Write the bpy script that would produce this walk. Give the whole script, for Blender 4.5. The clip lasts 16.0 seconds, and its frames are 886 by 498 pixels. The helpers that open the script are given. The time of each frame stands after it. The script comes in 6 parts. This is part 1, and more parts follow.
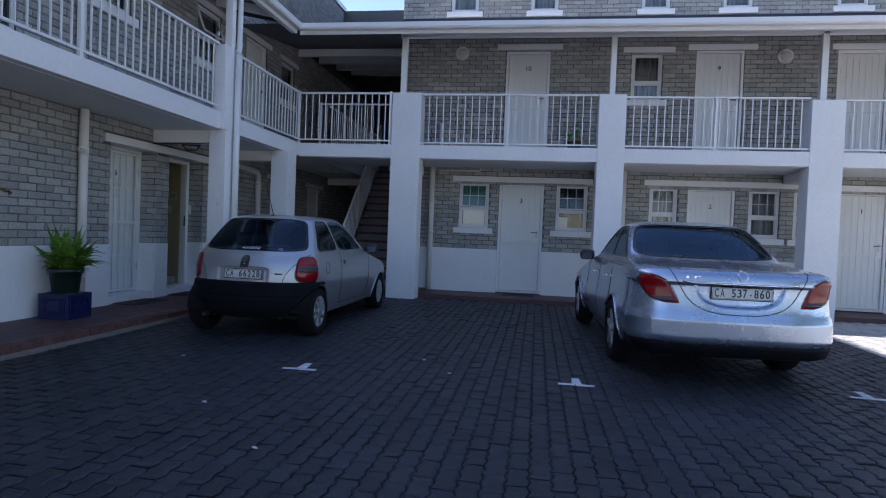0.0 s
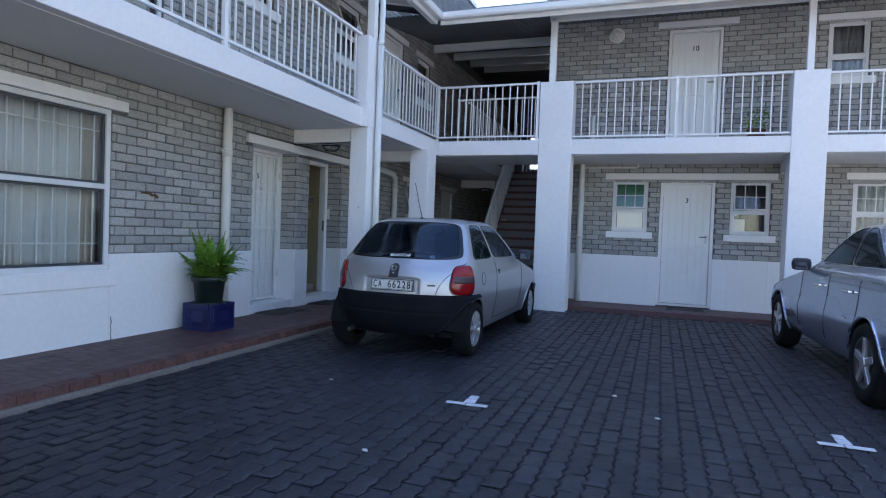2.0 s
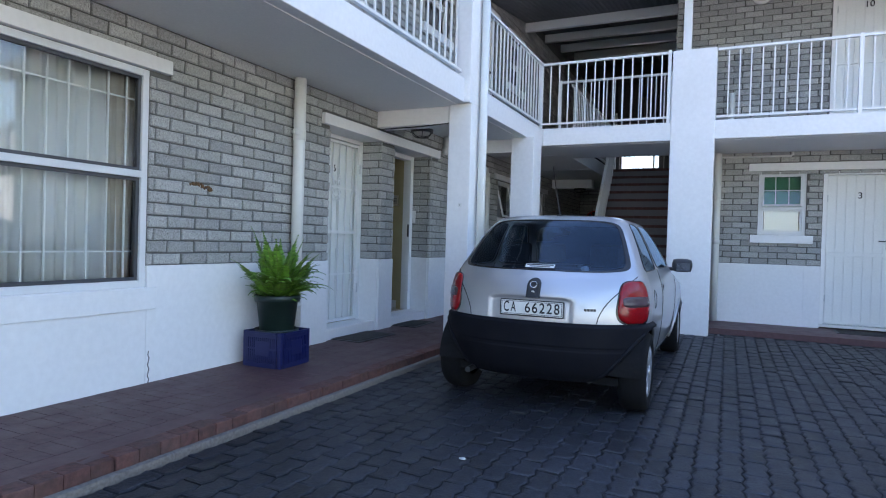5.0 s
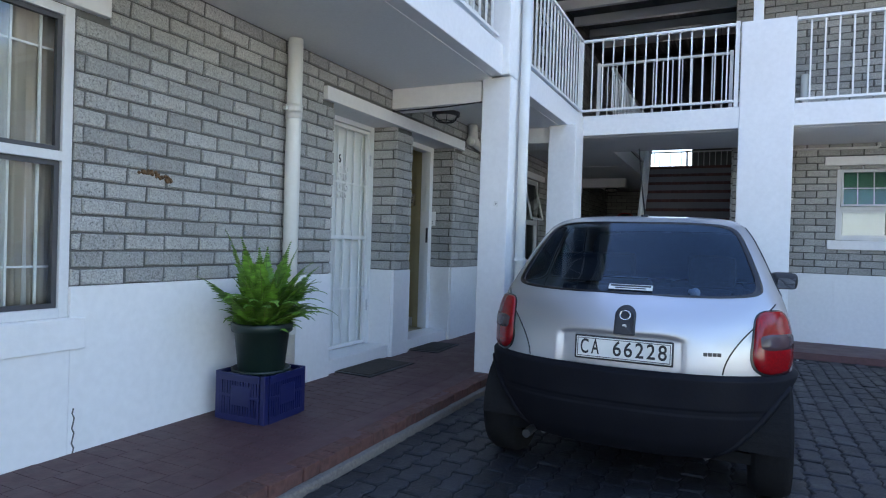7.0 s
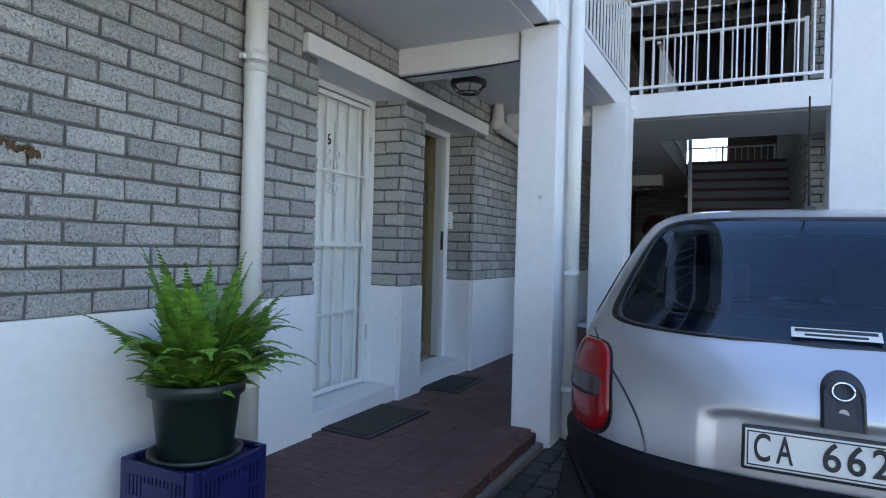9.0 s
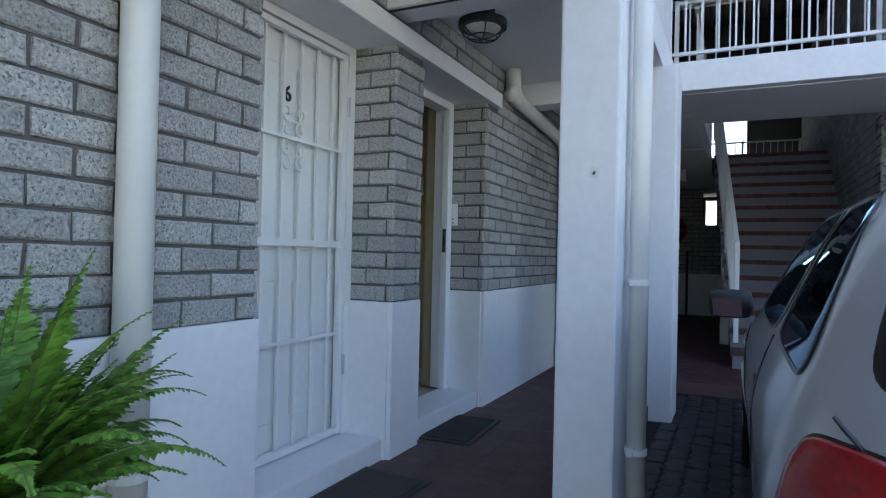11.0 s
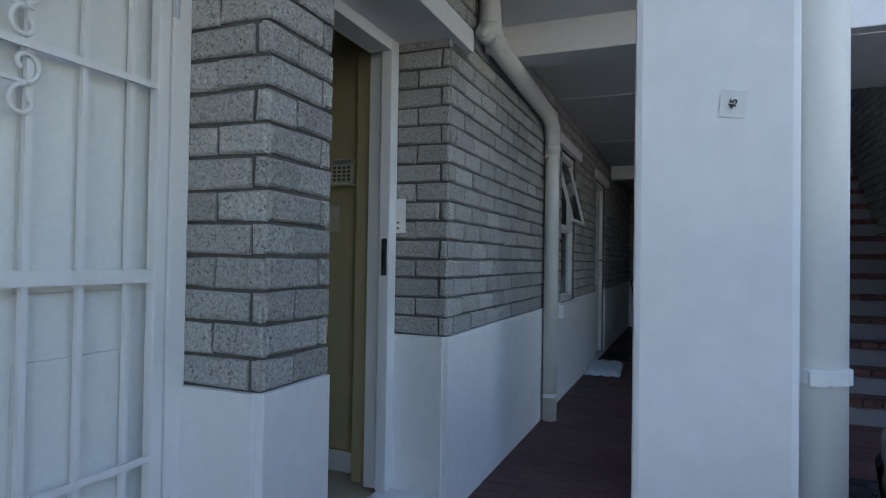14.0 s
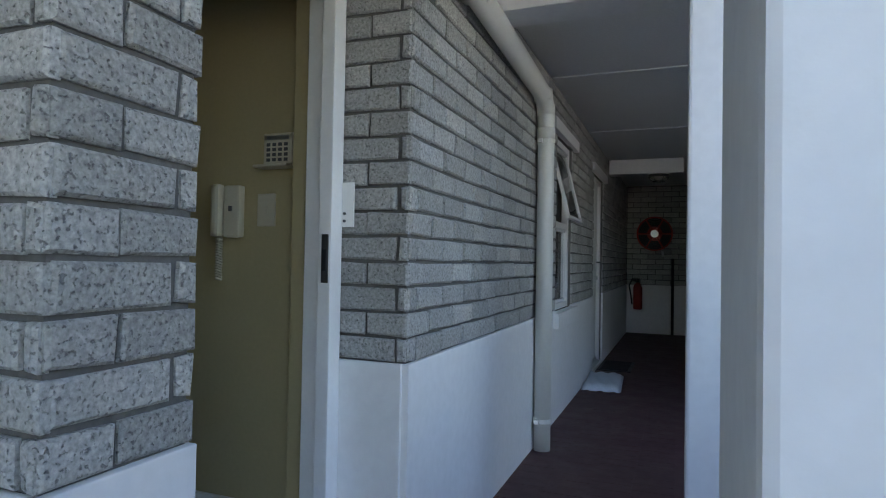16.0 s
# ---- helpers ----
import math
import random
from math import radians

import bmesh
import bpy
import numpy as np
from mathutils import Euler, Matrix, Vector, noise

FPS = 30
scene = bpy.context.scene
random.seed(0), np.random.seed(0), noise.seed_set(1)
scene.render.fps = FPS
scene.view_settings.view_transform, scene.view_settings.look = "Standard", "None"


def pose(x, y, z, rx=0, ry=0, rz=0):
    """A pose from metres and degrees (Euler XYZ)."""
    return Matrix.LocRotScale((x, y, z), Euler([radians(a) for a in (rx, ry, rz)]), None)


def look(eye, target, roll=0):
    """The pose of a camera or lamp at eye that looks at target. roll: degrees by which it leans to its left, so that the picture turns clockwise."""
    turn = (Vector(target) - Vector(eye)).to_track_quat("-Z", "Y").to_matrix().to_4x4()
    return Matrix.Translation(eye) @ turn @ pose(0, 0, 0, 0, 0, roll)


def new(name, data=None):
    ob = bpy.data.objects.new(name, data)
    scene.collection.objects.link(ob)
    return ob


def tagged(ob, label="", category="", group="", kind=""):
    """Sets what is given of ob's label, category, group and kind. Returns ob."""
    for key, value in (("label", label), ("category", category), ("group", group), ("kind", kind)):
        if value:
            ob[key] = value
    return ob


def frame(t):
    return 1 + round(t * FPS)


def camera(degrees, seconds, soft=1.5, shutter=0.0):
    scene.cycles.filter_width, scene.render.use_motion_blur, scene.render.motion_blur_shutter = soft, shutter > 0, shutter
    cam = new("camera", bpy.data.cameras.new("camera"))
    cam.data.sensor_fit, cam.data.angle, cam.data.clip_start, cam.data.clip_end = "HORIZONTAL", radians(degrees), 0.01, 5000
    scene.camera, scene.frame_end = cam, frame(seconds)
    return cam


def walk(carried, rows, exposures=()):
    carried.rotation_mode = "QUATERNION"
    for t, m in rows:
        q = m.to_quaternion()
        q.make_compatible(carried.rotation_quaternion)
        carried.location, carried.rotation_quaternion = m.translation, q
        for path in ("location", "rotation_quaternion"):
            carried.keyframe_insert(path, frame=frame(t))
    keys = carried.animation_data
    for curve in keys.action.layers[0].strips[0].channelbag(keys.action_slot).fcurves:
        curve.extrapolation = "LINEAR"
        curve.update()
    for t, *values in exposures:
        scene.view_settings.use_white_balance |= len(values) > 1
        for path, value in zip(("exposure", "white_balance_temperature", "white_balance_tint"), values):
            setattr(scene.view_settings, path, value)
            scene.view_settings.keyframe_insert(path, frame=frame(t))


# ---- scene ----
cam = camera(72.2, 16.0, soft=1.1)
PATH = [
    (0, (-0.469, -0.316, 1.187), (-0.773, 1.66, 1.133), 2.3),
    (0.5, (-0.612, -0.111, 1.163), (-1.039, 1.842, 1.109), 2.3),
    (1, (-0.808, 0.112, 1.167), (-1.335, 2.041, 1.114), 2.2),
    (1.5, (-0.97, 0.301, 1.162), (-1.57, 2.208, 1.109), 2.1),
    (2, (-1.174, 0.534, 1.164), (-1.849, 2.416, 1.112), 2.1),
    (2.5, (-1.382, 0.731, 1.139), (-2.125, 2.588, 1.091), 1.9),
    (3, (-1.599, 0.939, 1.133), (-2.38, 2.78, 1.088), 1.9),
    (3.5, (-1.778, 1.169, 1.122), (-2.584, 2.999, 1.081), 1.8),
    (4, (-1.959, 1.397, 1.111), (-2.789, 3.216, 1.073), 1.8),
    (4.5, (-2.155, 1.615, 1.11), (-2.998, 3.429, 1.076), 1.8),
    (5, (-2.358, 1.854, 1.09), (-3.208, 3.664, 1.064), 1.7),
    (7.5, (-3.238, 3.15, 1.131), (-4.114, 4.948, 1.118), 1.7),
    (8, (-3.425, 3.44, 1.136), (-4.306, 5.235, 1.129), 1.6),
    (8.5, (-3.577, 3.693, 1.135), (-4.458, 5.488, 1.131), 1.6),
    (9, (-3.718, 3.976, 1.14), (-4.607, 5.767, 1.139), 1.5),
    (11.5, (-4.398, 5.225, 1.109), (-5.254, 7.033, 1.134), 1.1),
    (12, (-4.49, 5.487, 1.117), (-5.331, 7.301, 1.144), 0.9),
    (12.5, (-4.584, 5.715, 1.115), (-5.416, 7.534, 1.144), 1.0),
    (13, (-4.721, 5.943, 1.145), (-5.534, 7.77, 1.173), 0.9),
    (13.5, (-4.814, 6.134, 1.193), (-5.593, 7.976, 1.224), 1.0),
    (14, (-4.863, 6.371, 1.205), (-5.612, 8.225, 1.238), 0.9),
    (14.5, (-4.911, 6.576, 1.208), (-5.648, 8.435, 1.242), 1.0),
    (15, (-4.968, 6.756, 1.218), (-5.691, 8.62, 1.252), 1.0),
    (15.5, (-4.981, 6.892, 1.217), (-5.703, 8.757, 1.253), 1.1),
    (16, (-4.994, 6.994, 1.211), (-5.723, 8.856, 1.248), 1.0),
]
EXPOSURES = [(0.0, 1.27, 5920, 20), (1.0, 1.80, 6020, 19), (1.5, 1.99, 6070, 19), (2.5, 2.41, 6240, 18), (5.0, 2.69, 6340, 17), (7.5, 2.63, 6420, 15), (9.0, 2.63, 6420, 15), (12.5, 2.61, 6420, 15), (13.0, 2.60, 6450, 15), (13.5, 2.50, 6480, 15), (14.0, 2.43, 6510, 15), (14.5, 2.41, 6540, 15), (15.0, 2.59, 6600, 15), (16.0, 2.98, 6700, 15)]
walk(cam, [(t, look(eye, target, roll)) for t, eye, target, roll in PATH], EXPOSURES)

# ---- light ----
SUN_FROM = Vector((-1.25, 0.19, 1.0)).normalized()
world = bpy.data.worlds.new("sky")
scene.world = world
world.use_nodes = True
wn = world.node_tree
sky = wn.nodes.new("ShaderNodeTexSky")
sky.sky_type = 'NISHITA'
sky.sun_disc = False
sky.sun_elevation = math.asin(SUN_FROM.z)
sky.sun_rotation = math.atan2(SUN_FROM.x, SUN_FROM.y)
sky.air_density, sky.dust_density, sky.ozone_density = 1.0, 0.6, 1.2
wn.nodes["Background"].inputs[1].default_value = 0.115
wn.links.new(sky.outputs[0], wn.nodes["Background"].inputs[0])
sun_data = bpy.data.lights.new("sun", 'SUN')
sun_data.energy, sun_data.angle, sun_data.color = 5.0, radians(0.5), (1.0, 0.95, 0.87)
sun = new("sun", sun_data)
sun.matrix_world = look(SUN_FROM * 60, (0, 0, 0))


# ---- materials ----
def material(name, base, rough=0.6, metal=0.0, grain=0.0, grain_scale=60.0, stain=0.0, stain_scale=1.3, stain_color=(0.2, 0.19, 0.17),
             bump=0.0, bump_scale=80.0, vary="", spread=0.0, specks=0.0, speck_color=(0.03, 0.03, 0.03), coat=0.0, speck_scale=90.0):
    """A worn surface: fine grain, broad stains, dark specks, relief and a shade that differs from piece to piece."""
    m = bpy.data.materials.new(name)
    m.use_nodes = True
    nt = m.node_tree
    bsdf = nt.nodes["Principled BSDF"]
    N, L = nt.nodes.new, nt.links.new
    bsdf.inputs["Metallic"].default_value = metal
    bsdf.inputs["Roughness"].default_value = rough
    bsdf.inputs["Coat Weight"].default_value = coat
    geo = N("ShaderNodeNewGeometry")
    where = geo.outputs["Position"]
    rgb = N("ShaderNodeRGB")
    rgb.outputs[0].default_value = (*base, 1)
    colour = rgb.outputs[0]

    def mixed(a, b, factor, kind='MIX'):
        mix = N("ShaderNodeMix")
        mix.data_type, mix.blend_type = 'RGBA', kind
        L(a, mix.inputs[6])
        if isinstance(b, tuple):
            mix.inputs[7].default_value = (*b, 1)
        else:
            L(b, mix.inputs[7])
        if isinstance(factor, float):
            mix.inputs[0].default_value = factor
        else:
            L(factor, mix.inputs[0])
        return mix.outputs[2]

    def noise_at(scale, detail=4.0):
        tex = N("ShaderNodeTexNoise")
        tex.inputs["Scale"].default_value, tex.inputs["Detail"].default_value = scale, detail
        L(where, tex.inputs["Vector"])
        return tex.outputs[0]

    def ramp(value, lo, hi, low=0.0, high=1.0):
        r = N("ShaderNodeMapRange")
        L(value, r.inputs[0])
        for i, v in enumerate((lo, hi, low, high)):
            r.inputs[1 + i].default_value = v
        return r.outputs[0]

    def scaled(colour, factor):
        grey = N("ShaderNodeCombineColor")
        for i in range(3):
            L(factor, grey.inputs[i])
        return mixed(colour, grey.outputs[0], 1.0, 'MULTIPLY')

    if vary:
        if vary == "object":
            pick = N("ShaderNodeObjectInfo").outputs["Random"]
        else:
            pick = geo.outputs["Random Per Island"]
        colour = scaled(colour, ramp(pick, 0, 1, 1 - spread, 1 + spread))
    if grain:
        colour = scaled(colour, ramp(noise_at(grain_scale), 0.3, 0.7, 1 - grain, 1 + grain))
    if stain:
        colour = mixed(colour, stain_color, ramp(noise_at(stain_scale, 6.0), 0.45, 0.75, 0.0, stain))
    height = None
    if specks:
        n = noise_at(speck_scale, 2.0)
        f = ramp(n, 0.6, 0.68, 0.0, specks)
        colour = mixed(colour, speck_color, f)
        height = ramp(n, 0.58, 0.68, 1.0, 0.0)
    L(colour, bsdf.inputs["Base Color"])
    if rough > 0.25 and metal < 0.5:
        L(ramp(noise_at(7.0), 0.3, 0.7, max(rough - 0.08, 0.05), min(rough + 0.08, 1.0)), bsdf.inputs["Roughness"])
    if bump:
        b = N("ShaderNodeBump")
        b.inputs["Strength"].default_value, b.inputs["Distance"].default_value = bump, 0.004
        h = noise_at(bump_scale, 5.0)
        if height is not None:
            add = N("ShaderNodeMath")
            L(h, add.inputs[0]), L(height, add.inputs[1])
            h = add.outputs[0]
        L(h, b.inputs["Height"])
        L(b.outputs[0], bsdf.inputs["Normal"])
    return m


def glass_material(name, tint=(1, 1, 1), rough=0.0):
    m = bpy.data.materials.new(name)
    m.use_nodes = True
    bsdf = m.node_tree.nodes["Principled BSDF"]
    bsdf.inputs["Base Color"].default_value = (*tint, 1)
    bsdf.inputs["Transmission Weight"].default_value = 1.0
    bsdf.inputs["Roughness"].default_value = rough
    bsdf.inputs["IOR"].default_value = 1.45
    return m


WHITE = material("white_wall_paint", (0.80, 0.80, 0.79), 0.6, grain=0.03, grain_scale=25, stain=0.14, stain_scale=1.1, stain_color=(0.55, 0.54, 0.5), bump=0.1, bump_scale=70)
SOFFIT = material("soffit_paint", (0.80, 0.80, 0.77), 0.75, grain=0.03, stain=0.2, stain_scale=0.7, stain_color=(0.64, 0.63, 0.60), bump=0.2, bump_scale=40)
GLOSS = material("white_gloss_paint", (0.80, 0.80, 0.78), 0.38, grain=0.02, stain=0.12, stain_scale=3.0, stain_color=(0.6, 0.58, 0.52), bump=0.06, bump_scale=60)
CREAM = material("cream_pipe_paint", (0.72, 0.72, 0.68), 0.42, grain=0.02, stain=0.2, stain_scale=2.2, stain_color=(0.5, 0.48, 0.42), bump=0.05)
DOOR_PAINT = material("painted_door_wood", (0.76, 0.77, 0.74), 0.45, grain=0.03, stain=0.15, stain_scale=2.5, stain_color=(0.6, 0.58, 0.52), bump=0.1)
BRICK = material("grey_face_brick", (0.395, 0.395, 0.372), 0.9, grain=0.3, grain_scale=110, stain=0.25, stain_scale=1.6, stain_color=(0.28, 0.28, 0.265), bump=1.0, bump_scale=150, vary="object", spread=0.19, specks=0.6, speck_color=(0.10, 0.10, 0.095), speck_scale=125.0)
BRICKS = material("grey_face_bricks", (0.395, 0.395, 0.372), 0.9, grain=0.3, grain_scale=110, stain=0.25, stain_scale=1.6, stain_color=(0.28, 0.28, 0.265), bump=1.0, bump_scale=150, vary="island", spread=0.19, specks=0.6, speck_color=(0.10, 0.10, 0.095), speck_scale=125.0)
MORTAR = material("mortar", (0.125, 0.122, 0.115), 0.95, grain=0.15, stain=0.3, stain_color=(0.09, 0.088, 0.085), bump=0.5, bump_scale=150)
PAVER = material("paver", (0.0165, 0.018, 0.0245), 0.5, grain=0.7, grain_scale=40, stain=0.5, stain_scale=1.4, stain_color=(0.034, 0.036, 0.043), specks=0.4, speck_color=(0.09, 0.09, 0.095), speck_scale=120, bump=1.0, bump_scale=70, vary="object", spread=0.42)
PAVERS = material("pavers", (0.0165, 0.018, 0.0245), 0.5, grain=0.7, grain_scale=40, stain=0.5, stain_scale=1.4, stain_color=(0.034, 0.036, 0.043), specks=0.4, speck_color=(0.09, 0.09, 0.095), speck_scale=120, bump=1.0, bump_scale=70, vary="island", spread=0.42)
# outer ground, made pale to bounce sunlight onto the shaded walls
DRIVE = material("pale_driveway", (0.38, 0.35, 0.31), 0.9, grain=0.2, stain=0.4, stain_scale=0.3, stain_color=(0.2, 0.185, 0.165), bump=0.3)
SAND = material("joint_sand", (0.012, 0.012, 0.015), 0.95, grain=0.3, bump=0.5)
# yard pavers where the sun falls: its brightness is put into the colour
SUNLIT_PAVERS = material("sunlit_pavers", (0.40, 0.385, 0.355), 0.8, grain=0.3, grain_scale=35, stain=0.4, stain_scale=0.9, stain_color=(0.2, 0.19, 0.18), bump=0.7, bump_scale=90, vary="island", spread=0.2)
STOEP = material("red_stoep_paint", (0.096, 0.044, 0.045), 0.6, grain=0.18, grain_scale=22, stain=0.6, stain_scale=1.4, stain_color=(0.10, 0.065, 0.06), bump=0.3, bump_scale=60)
STOEP_TILE = material("red_stoep_brick", (0.086, 0.040, 0.041), 0.6, grain=0.2, grain_scale=22, stain=0.5, stain_scale=1.4, stain_color=(0.11, 0.07, 0.065), bump=0.35, bump_scale=60, vary="island", spread=0.04)
KERB = material("kerb_brick", (0.115, 0.050, 0.040), 0.85, grain=0.35, grain_scale=30, stain=0.6, stain_scale=5, stain_color=(0.085, 0.06, 0.052), bump=0.9, vary="object", spread=0.2)
ROOF = material("roof_sheet", (0.10, 0.10, 0.105), 0.6, grain=0.1, stain=0.4, stain_color=(0.06, 0.06, 0.06))
NAVY = material("dark_flashing", (0.02, 0.025, 0.045), 0.5, grain=0.1)
YELLOW_WALL = material("khaki_room_paint", (0.50, 0.43, 0.24), 0.55, grain=0.03, stain=0.12, stain_color=(0.42, 0.36, 0.2), bump=0.1)
CURTAIN = material("net_curtain", (0.60, 0.60, 0.58), 0.9, grain=0.06, grain_scale=200, bump=0.2)
DARK = material("dark_interior", (0.05, 0.05, 0.05), 0.8)
GLASS = glass_material("window_glass", (0.93, 0.96, 0.95))
MAT = material("rubber_mat", (0.025, 0.024, 0.023), 0.85, grain=0.3, bump=0.8, bump_scale=160)
BLACK_PLASTIC = material("black_plastic", (0.02, 0.02, 0.022), 0.5, grain=0.2, bump=0.2)
STEEL = material("zinc_steel", (0.55, 0.56, 0.57), 0.35, 0.9, grain=0.05)
GREEN_BLIND = material("green_blind", (0.03, 0.16, 0.08), 0.7, grain=0.1)


# ---- builders ----
def add_box(bm, x0, x1, y0, y1, z0, z1, bevel=0.0):
    made = bmesh.ops.create_cube(bm, size=1.0)
    vs = made["verts"]
    for v in vs:
        v.co = Vector(((x0 + x1) / 2 + v.co.x * (x1 - x0), (y0 + y1) / 2 + v.co.y * (y1 - y0), (z0 + z1) / 2 + v.co.z * (z1 - z0)))
    if bevel:
        es = list({e for v in vs for e in v.link_edges})
        bmesh.ops.bevel(bm, geom=es, offset=bevel, segments=2, affect='EDGES', profile=0.6)
    return bm


def box(x0, x1, y0, y1, z0, z1, bevel=0.0):
    return add_box(bmesh.new(), x0, x1, y0, y1, z0, z1, bevel)


def mesh_of(name, bm, mat, smooth=False):
    me = bpy.data.meshes.new(name)
    bm.normal_update()
    bm.to_mesh(me)
    bm.free()
    me.materials.append(mat)
    if smooth:
        for p in me.polygons:
            p.use_smooth = True
    return me


def solid(name, bm, mat, label="", category="", kind="", group="", smooth=False):
    return tagged(new(name, mesh_of(name, bm, mat, smooth)), label, category, group, kind)


def part(name, bm, mat, parent, label="", smooth=False):
    ob = new(name, mesh_of(name, bm, mat, smooth))
    ob.parent = parent
    return tagged(ob, label)


def empty(name, m, label="", category="", group="", kind=""):
    ob = new(name)
    ob.matrix_world = m
    ob.empty_display_size = 0.1
    return tagged(ob, label, category, group, kind)


def add_tube(bm, points, radius, sides=10, caps=True):
    """A pipe of even radius (or one radius a point) along a line of points."""
    pts = [Vector(p) for p in points]
    radii = radius if isinstance(radius, (list, tuple)) else [radius] * len(pts)
    rings = []
    up = None
    for i, p in enumerate(pts):
        a = (pts[i] - pts[i - 1]).normalized() if i else (pts[1] - pts[0]).normalized()
        b = (pts[i + 1] - pts[i]).normalized() if i + 1 < len(pts) else a
        d = (a + b).normalized()
        if up is None:
            up = d.orthogonal().normalized()
        side = d.cross(up).normalized()
        up = side.cross(d).normalized()
        k = 1 / max(0.5, a.dot(d))
        rings.append([bm.verts.new(p + (math.cos(2 * math.pi * j / sides) * up + math.sin(2 * math.pi * j / sides) * side) * radii[i] * k) for j in range(sides)])
    for r, s in zip(rings, rings[1:]):
        for j in range(sides):
            bm.faces.new((r[j], r[(j + 1) % sides], s[(j + 1) % sides], s[j]))
    if caps:
        bm.faces.new(rings[0][::-1]), bm.faces.new(rings[-1])
    return bm


def tube(points, radius, sides=10):
    return add_tube(bmesh.new(), points, radius, sides)


def pierced(u0, u1, z0, z1, holes, put):
    """Splits a wall's face round its openings (u0, u1, z0, z1) and calls put for each solid block."""
    us = sorted({u0, u1, *(min(max(h[i], u0), u1) for h in holes for i in (0, 1))})
    zs = sorted({z0, z1, *(min(max(h[i], z0), z1) for h in holes for i in (2, 3))})
    for a, b in zip(us, us[1:]):
        run = None
        for c, d in zip(zs, zs[1:]):
            inside = any(h[0] < (a + b) / 2 < h[1] and h[2] < (c + d) / 2 < h[3] for h in holes)
            if inside:
                if run:
                    put(a, b, *run)
                run = None
            else:
                run = (run[0], d) if run else (c, d)
        if run:
            put(a, b, *run)


COURSE, BRICK_LENGTH, JOINT = 0.0833, 0.232, 0.011


def brick_template(length, seed):
    """The face, arrises and sides of one brick: u along the wall, v up, w out of it."""
    r = random.Random(seed)
    l, h = length - JOINT, COURSE - JOINT
    j = lambda s=0.0036: r.uniform(-s, s)
    outer = [(0 + j(), 0 + j()), (l + j(), 0 + j()), (l + j(), h + j()), (0 + j(), h + j())]
    c = 0.006
    sign = [(1, 1), (-1, 1), (-1, -1), (1, -1)]
    vs = [(u, v, -0.022) for u, v in outer] + [(u, v, -0.005 + j(0.001)) for u, v in outer] + [(u + c * s, v + c * t, 0.001 + j(0.0012)) for (u, v), (s, t) in zip(outer, sign)]
    fs = [(8, 9, 10, 11)] + [(i + k, (i + 1) % 4 + k, (i + 1) % 4 + k + 4, i + k + 4) for k in (0, 4) for i in range(4)]
    return vs, fs


BRICK_MESHES = {}


def brick_mesh(length, seed, mat):
    key = (round(length, 2), seed % 5, mat.name)
    if key not in BRICK_MESHES:
        vs, fs = brick_template(key[0], key[1])
        me = bpy.data.meshes.new("brick")
        me.from_pydata(vs, [], fs)
        me.materials.append(mat)
        BRICK_MESHES[key] = me
    return BRICK_MESHES[key]


def bricks(owner, origin, along, out, u0, u1, z0, z1, holes=(), near=None, shift=0.0, seed=1):
    """Lays courses of bricks on a wall's face. near: the stretch (u, u) whose bricks are pieces of their own."""
    r = random.Random(seed)
    along, out, up = Vector(along), Vector(out), Vector((0, 0, 1))
    flip = along.cross(up).dot(out) < 0
    vs, fs = [], []
    singles = []
    course = 0
    z = z0 + JOINT * 0.5
    while z + 0.03 < z1:
        u = u0 - ((course % 2) * BRICK_LENGTH / 2 + shift) % BRICK_LENGTH
        while u < u1 - 0.01:
            spans = [(max(u, u0), min(u + BRICK_LENGTH, u1))]
            for h in holes:
                if h[2] < z + COURSE / 2 < h[3]:
                    spans = [s for a, b in spans for s in ((a, min(b, h[0])), (max(a, h[1]), b)) if s[1] - s[0] > 0.035]
            for a, b in spans:
                if b - a < 0.035:
                    continue
                where = Vector(origin) + along * (a + JOINT / 2) + up * z + out * r.uniform(-0.002, 0.0025)
                if near and near[0] <= a <= near[1] and len(singles) < 300:
                    singles.append((where, b - a))
                else:
                    tv, tf = brick_template(b - a, r.randrange(9999))
                    n = len(vs)
                    vs += [tuple(where + along * p[0] + up * p[1] + out * p[2]) for p in tv]
                    fs += [tuple(i + n for i in (f[::-1] if flip else f)) for f in tf]
            u += BRICK_LENGTH
        z += COURSE
        course += 1
    if vs:
        me = bpy.data.meshes.new("brickwork")
        me.from_pydata(vs, [], fs)
        me.materials.append(BRICKS)
        ob = new("brickwork", me)
        ob.parent = owner
        tagged(ob, kind="stuff")
    turn = Matrix((along, up, out)).transposed().to_4x4()
    for i, (where, length) in enumerate(singles):
        ob = new("brick", brick_mesh(length, i * 7 + seed, BRICK))
        ob.matrix_world = Matrix.Translation(where) @ turn
        ob.parent = owner


# ---- plan ----
LEFT, BACK = -5.815, 11.44            # faces of the two wings' walls
STOEP_Z, DADO, SOFFIT_Z, FLOOR1 = 0.095, 0.871, 2.465, 2.70
EDGE_X, EDGE_Y = -4.76, 10.15         # outer edges of the balconies
EAVE_Z = 4.62
RECESS = 0.275
THICK = 0.24

# ---- ground ----
ground = solid("ground", box(-80, 80, -80, 80, -0.3, -0.016), DRIVE, "pale driveway and street surface around the yard", "ground", "structure")
solid("joint_bed", box(-9.2, 8.7, -1.7, 19.0, -0.05, -0.0105), SAND, "dark sand bed beneath the paving", "ground", "structure")

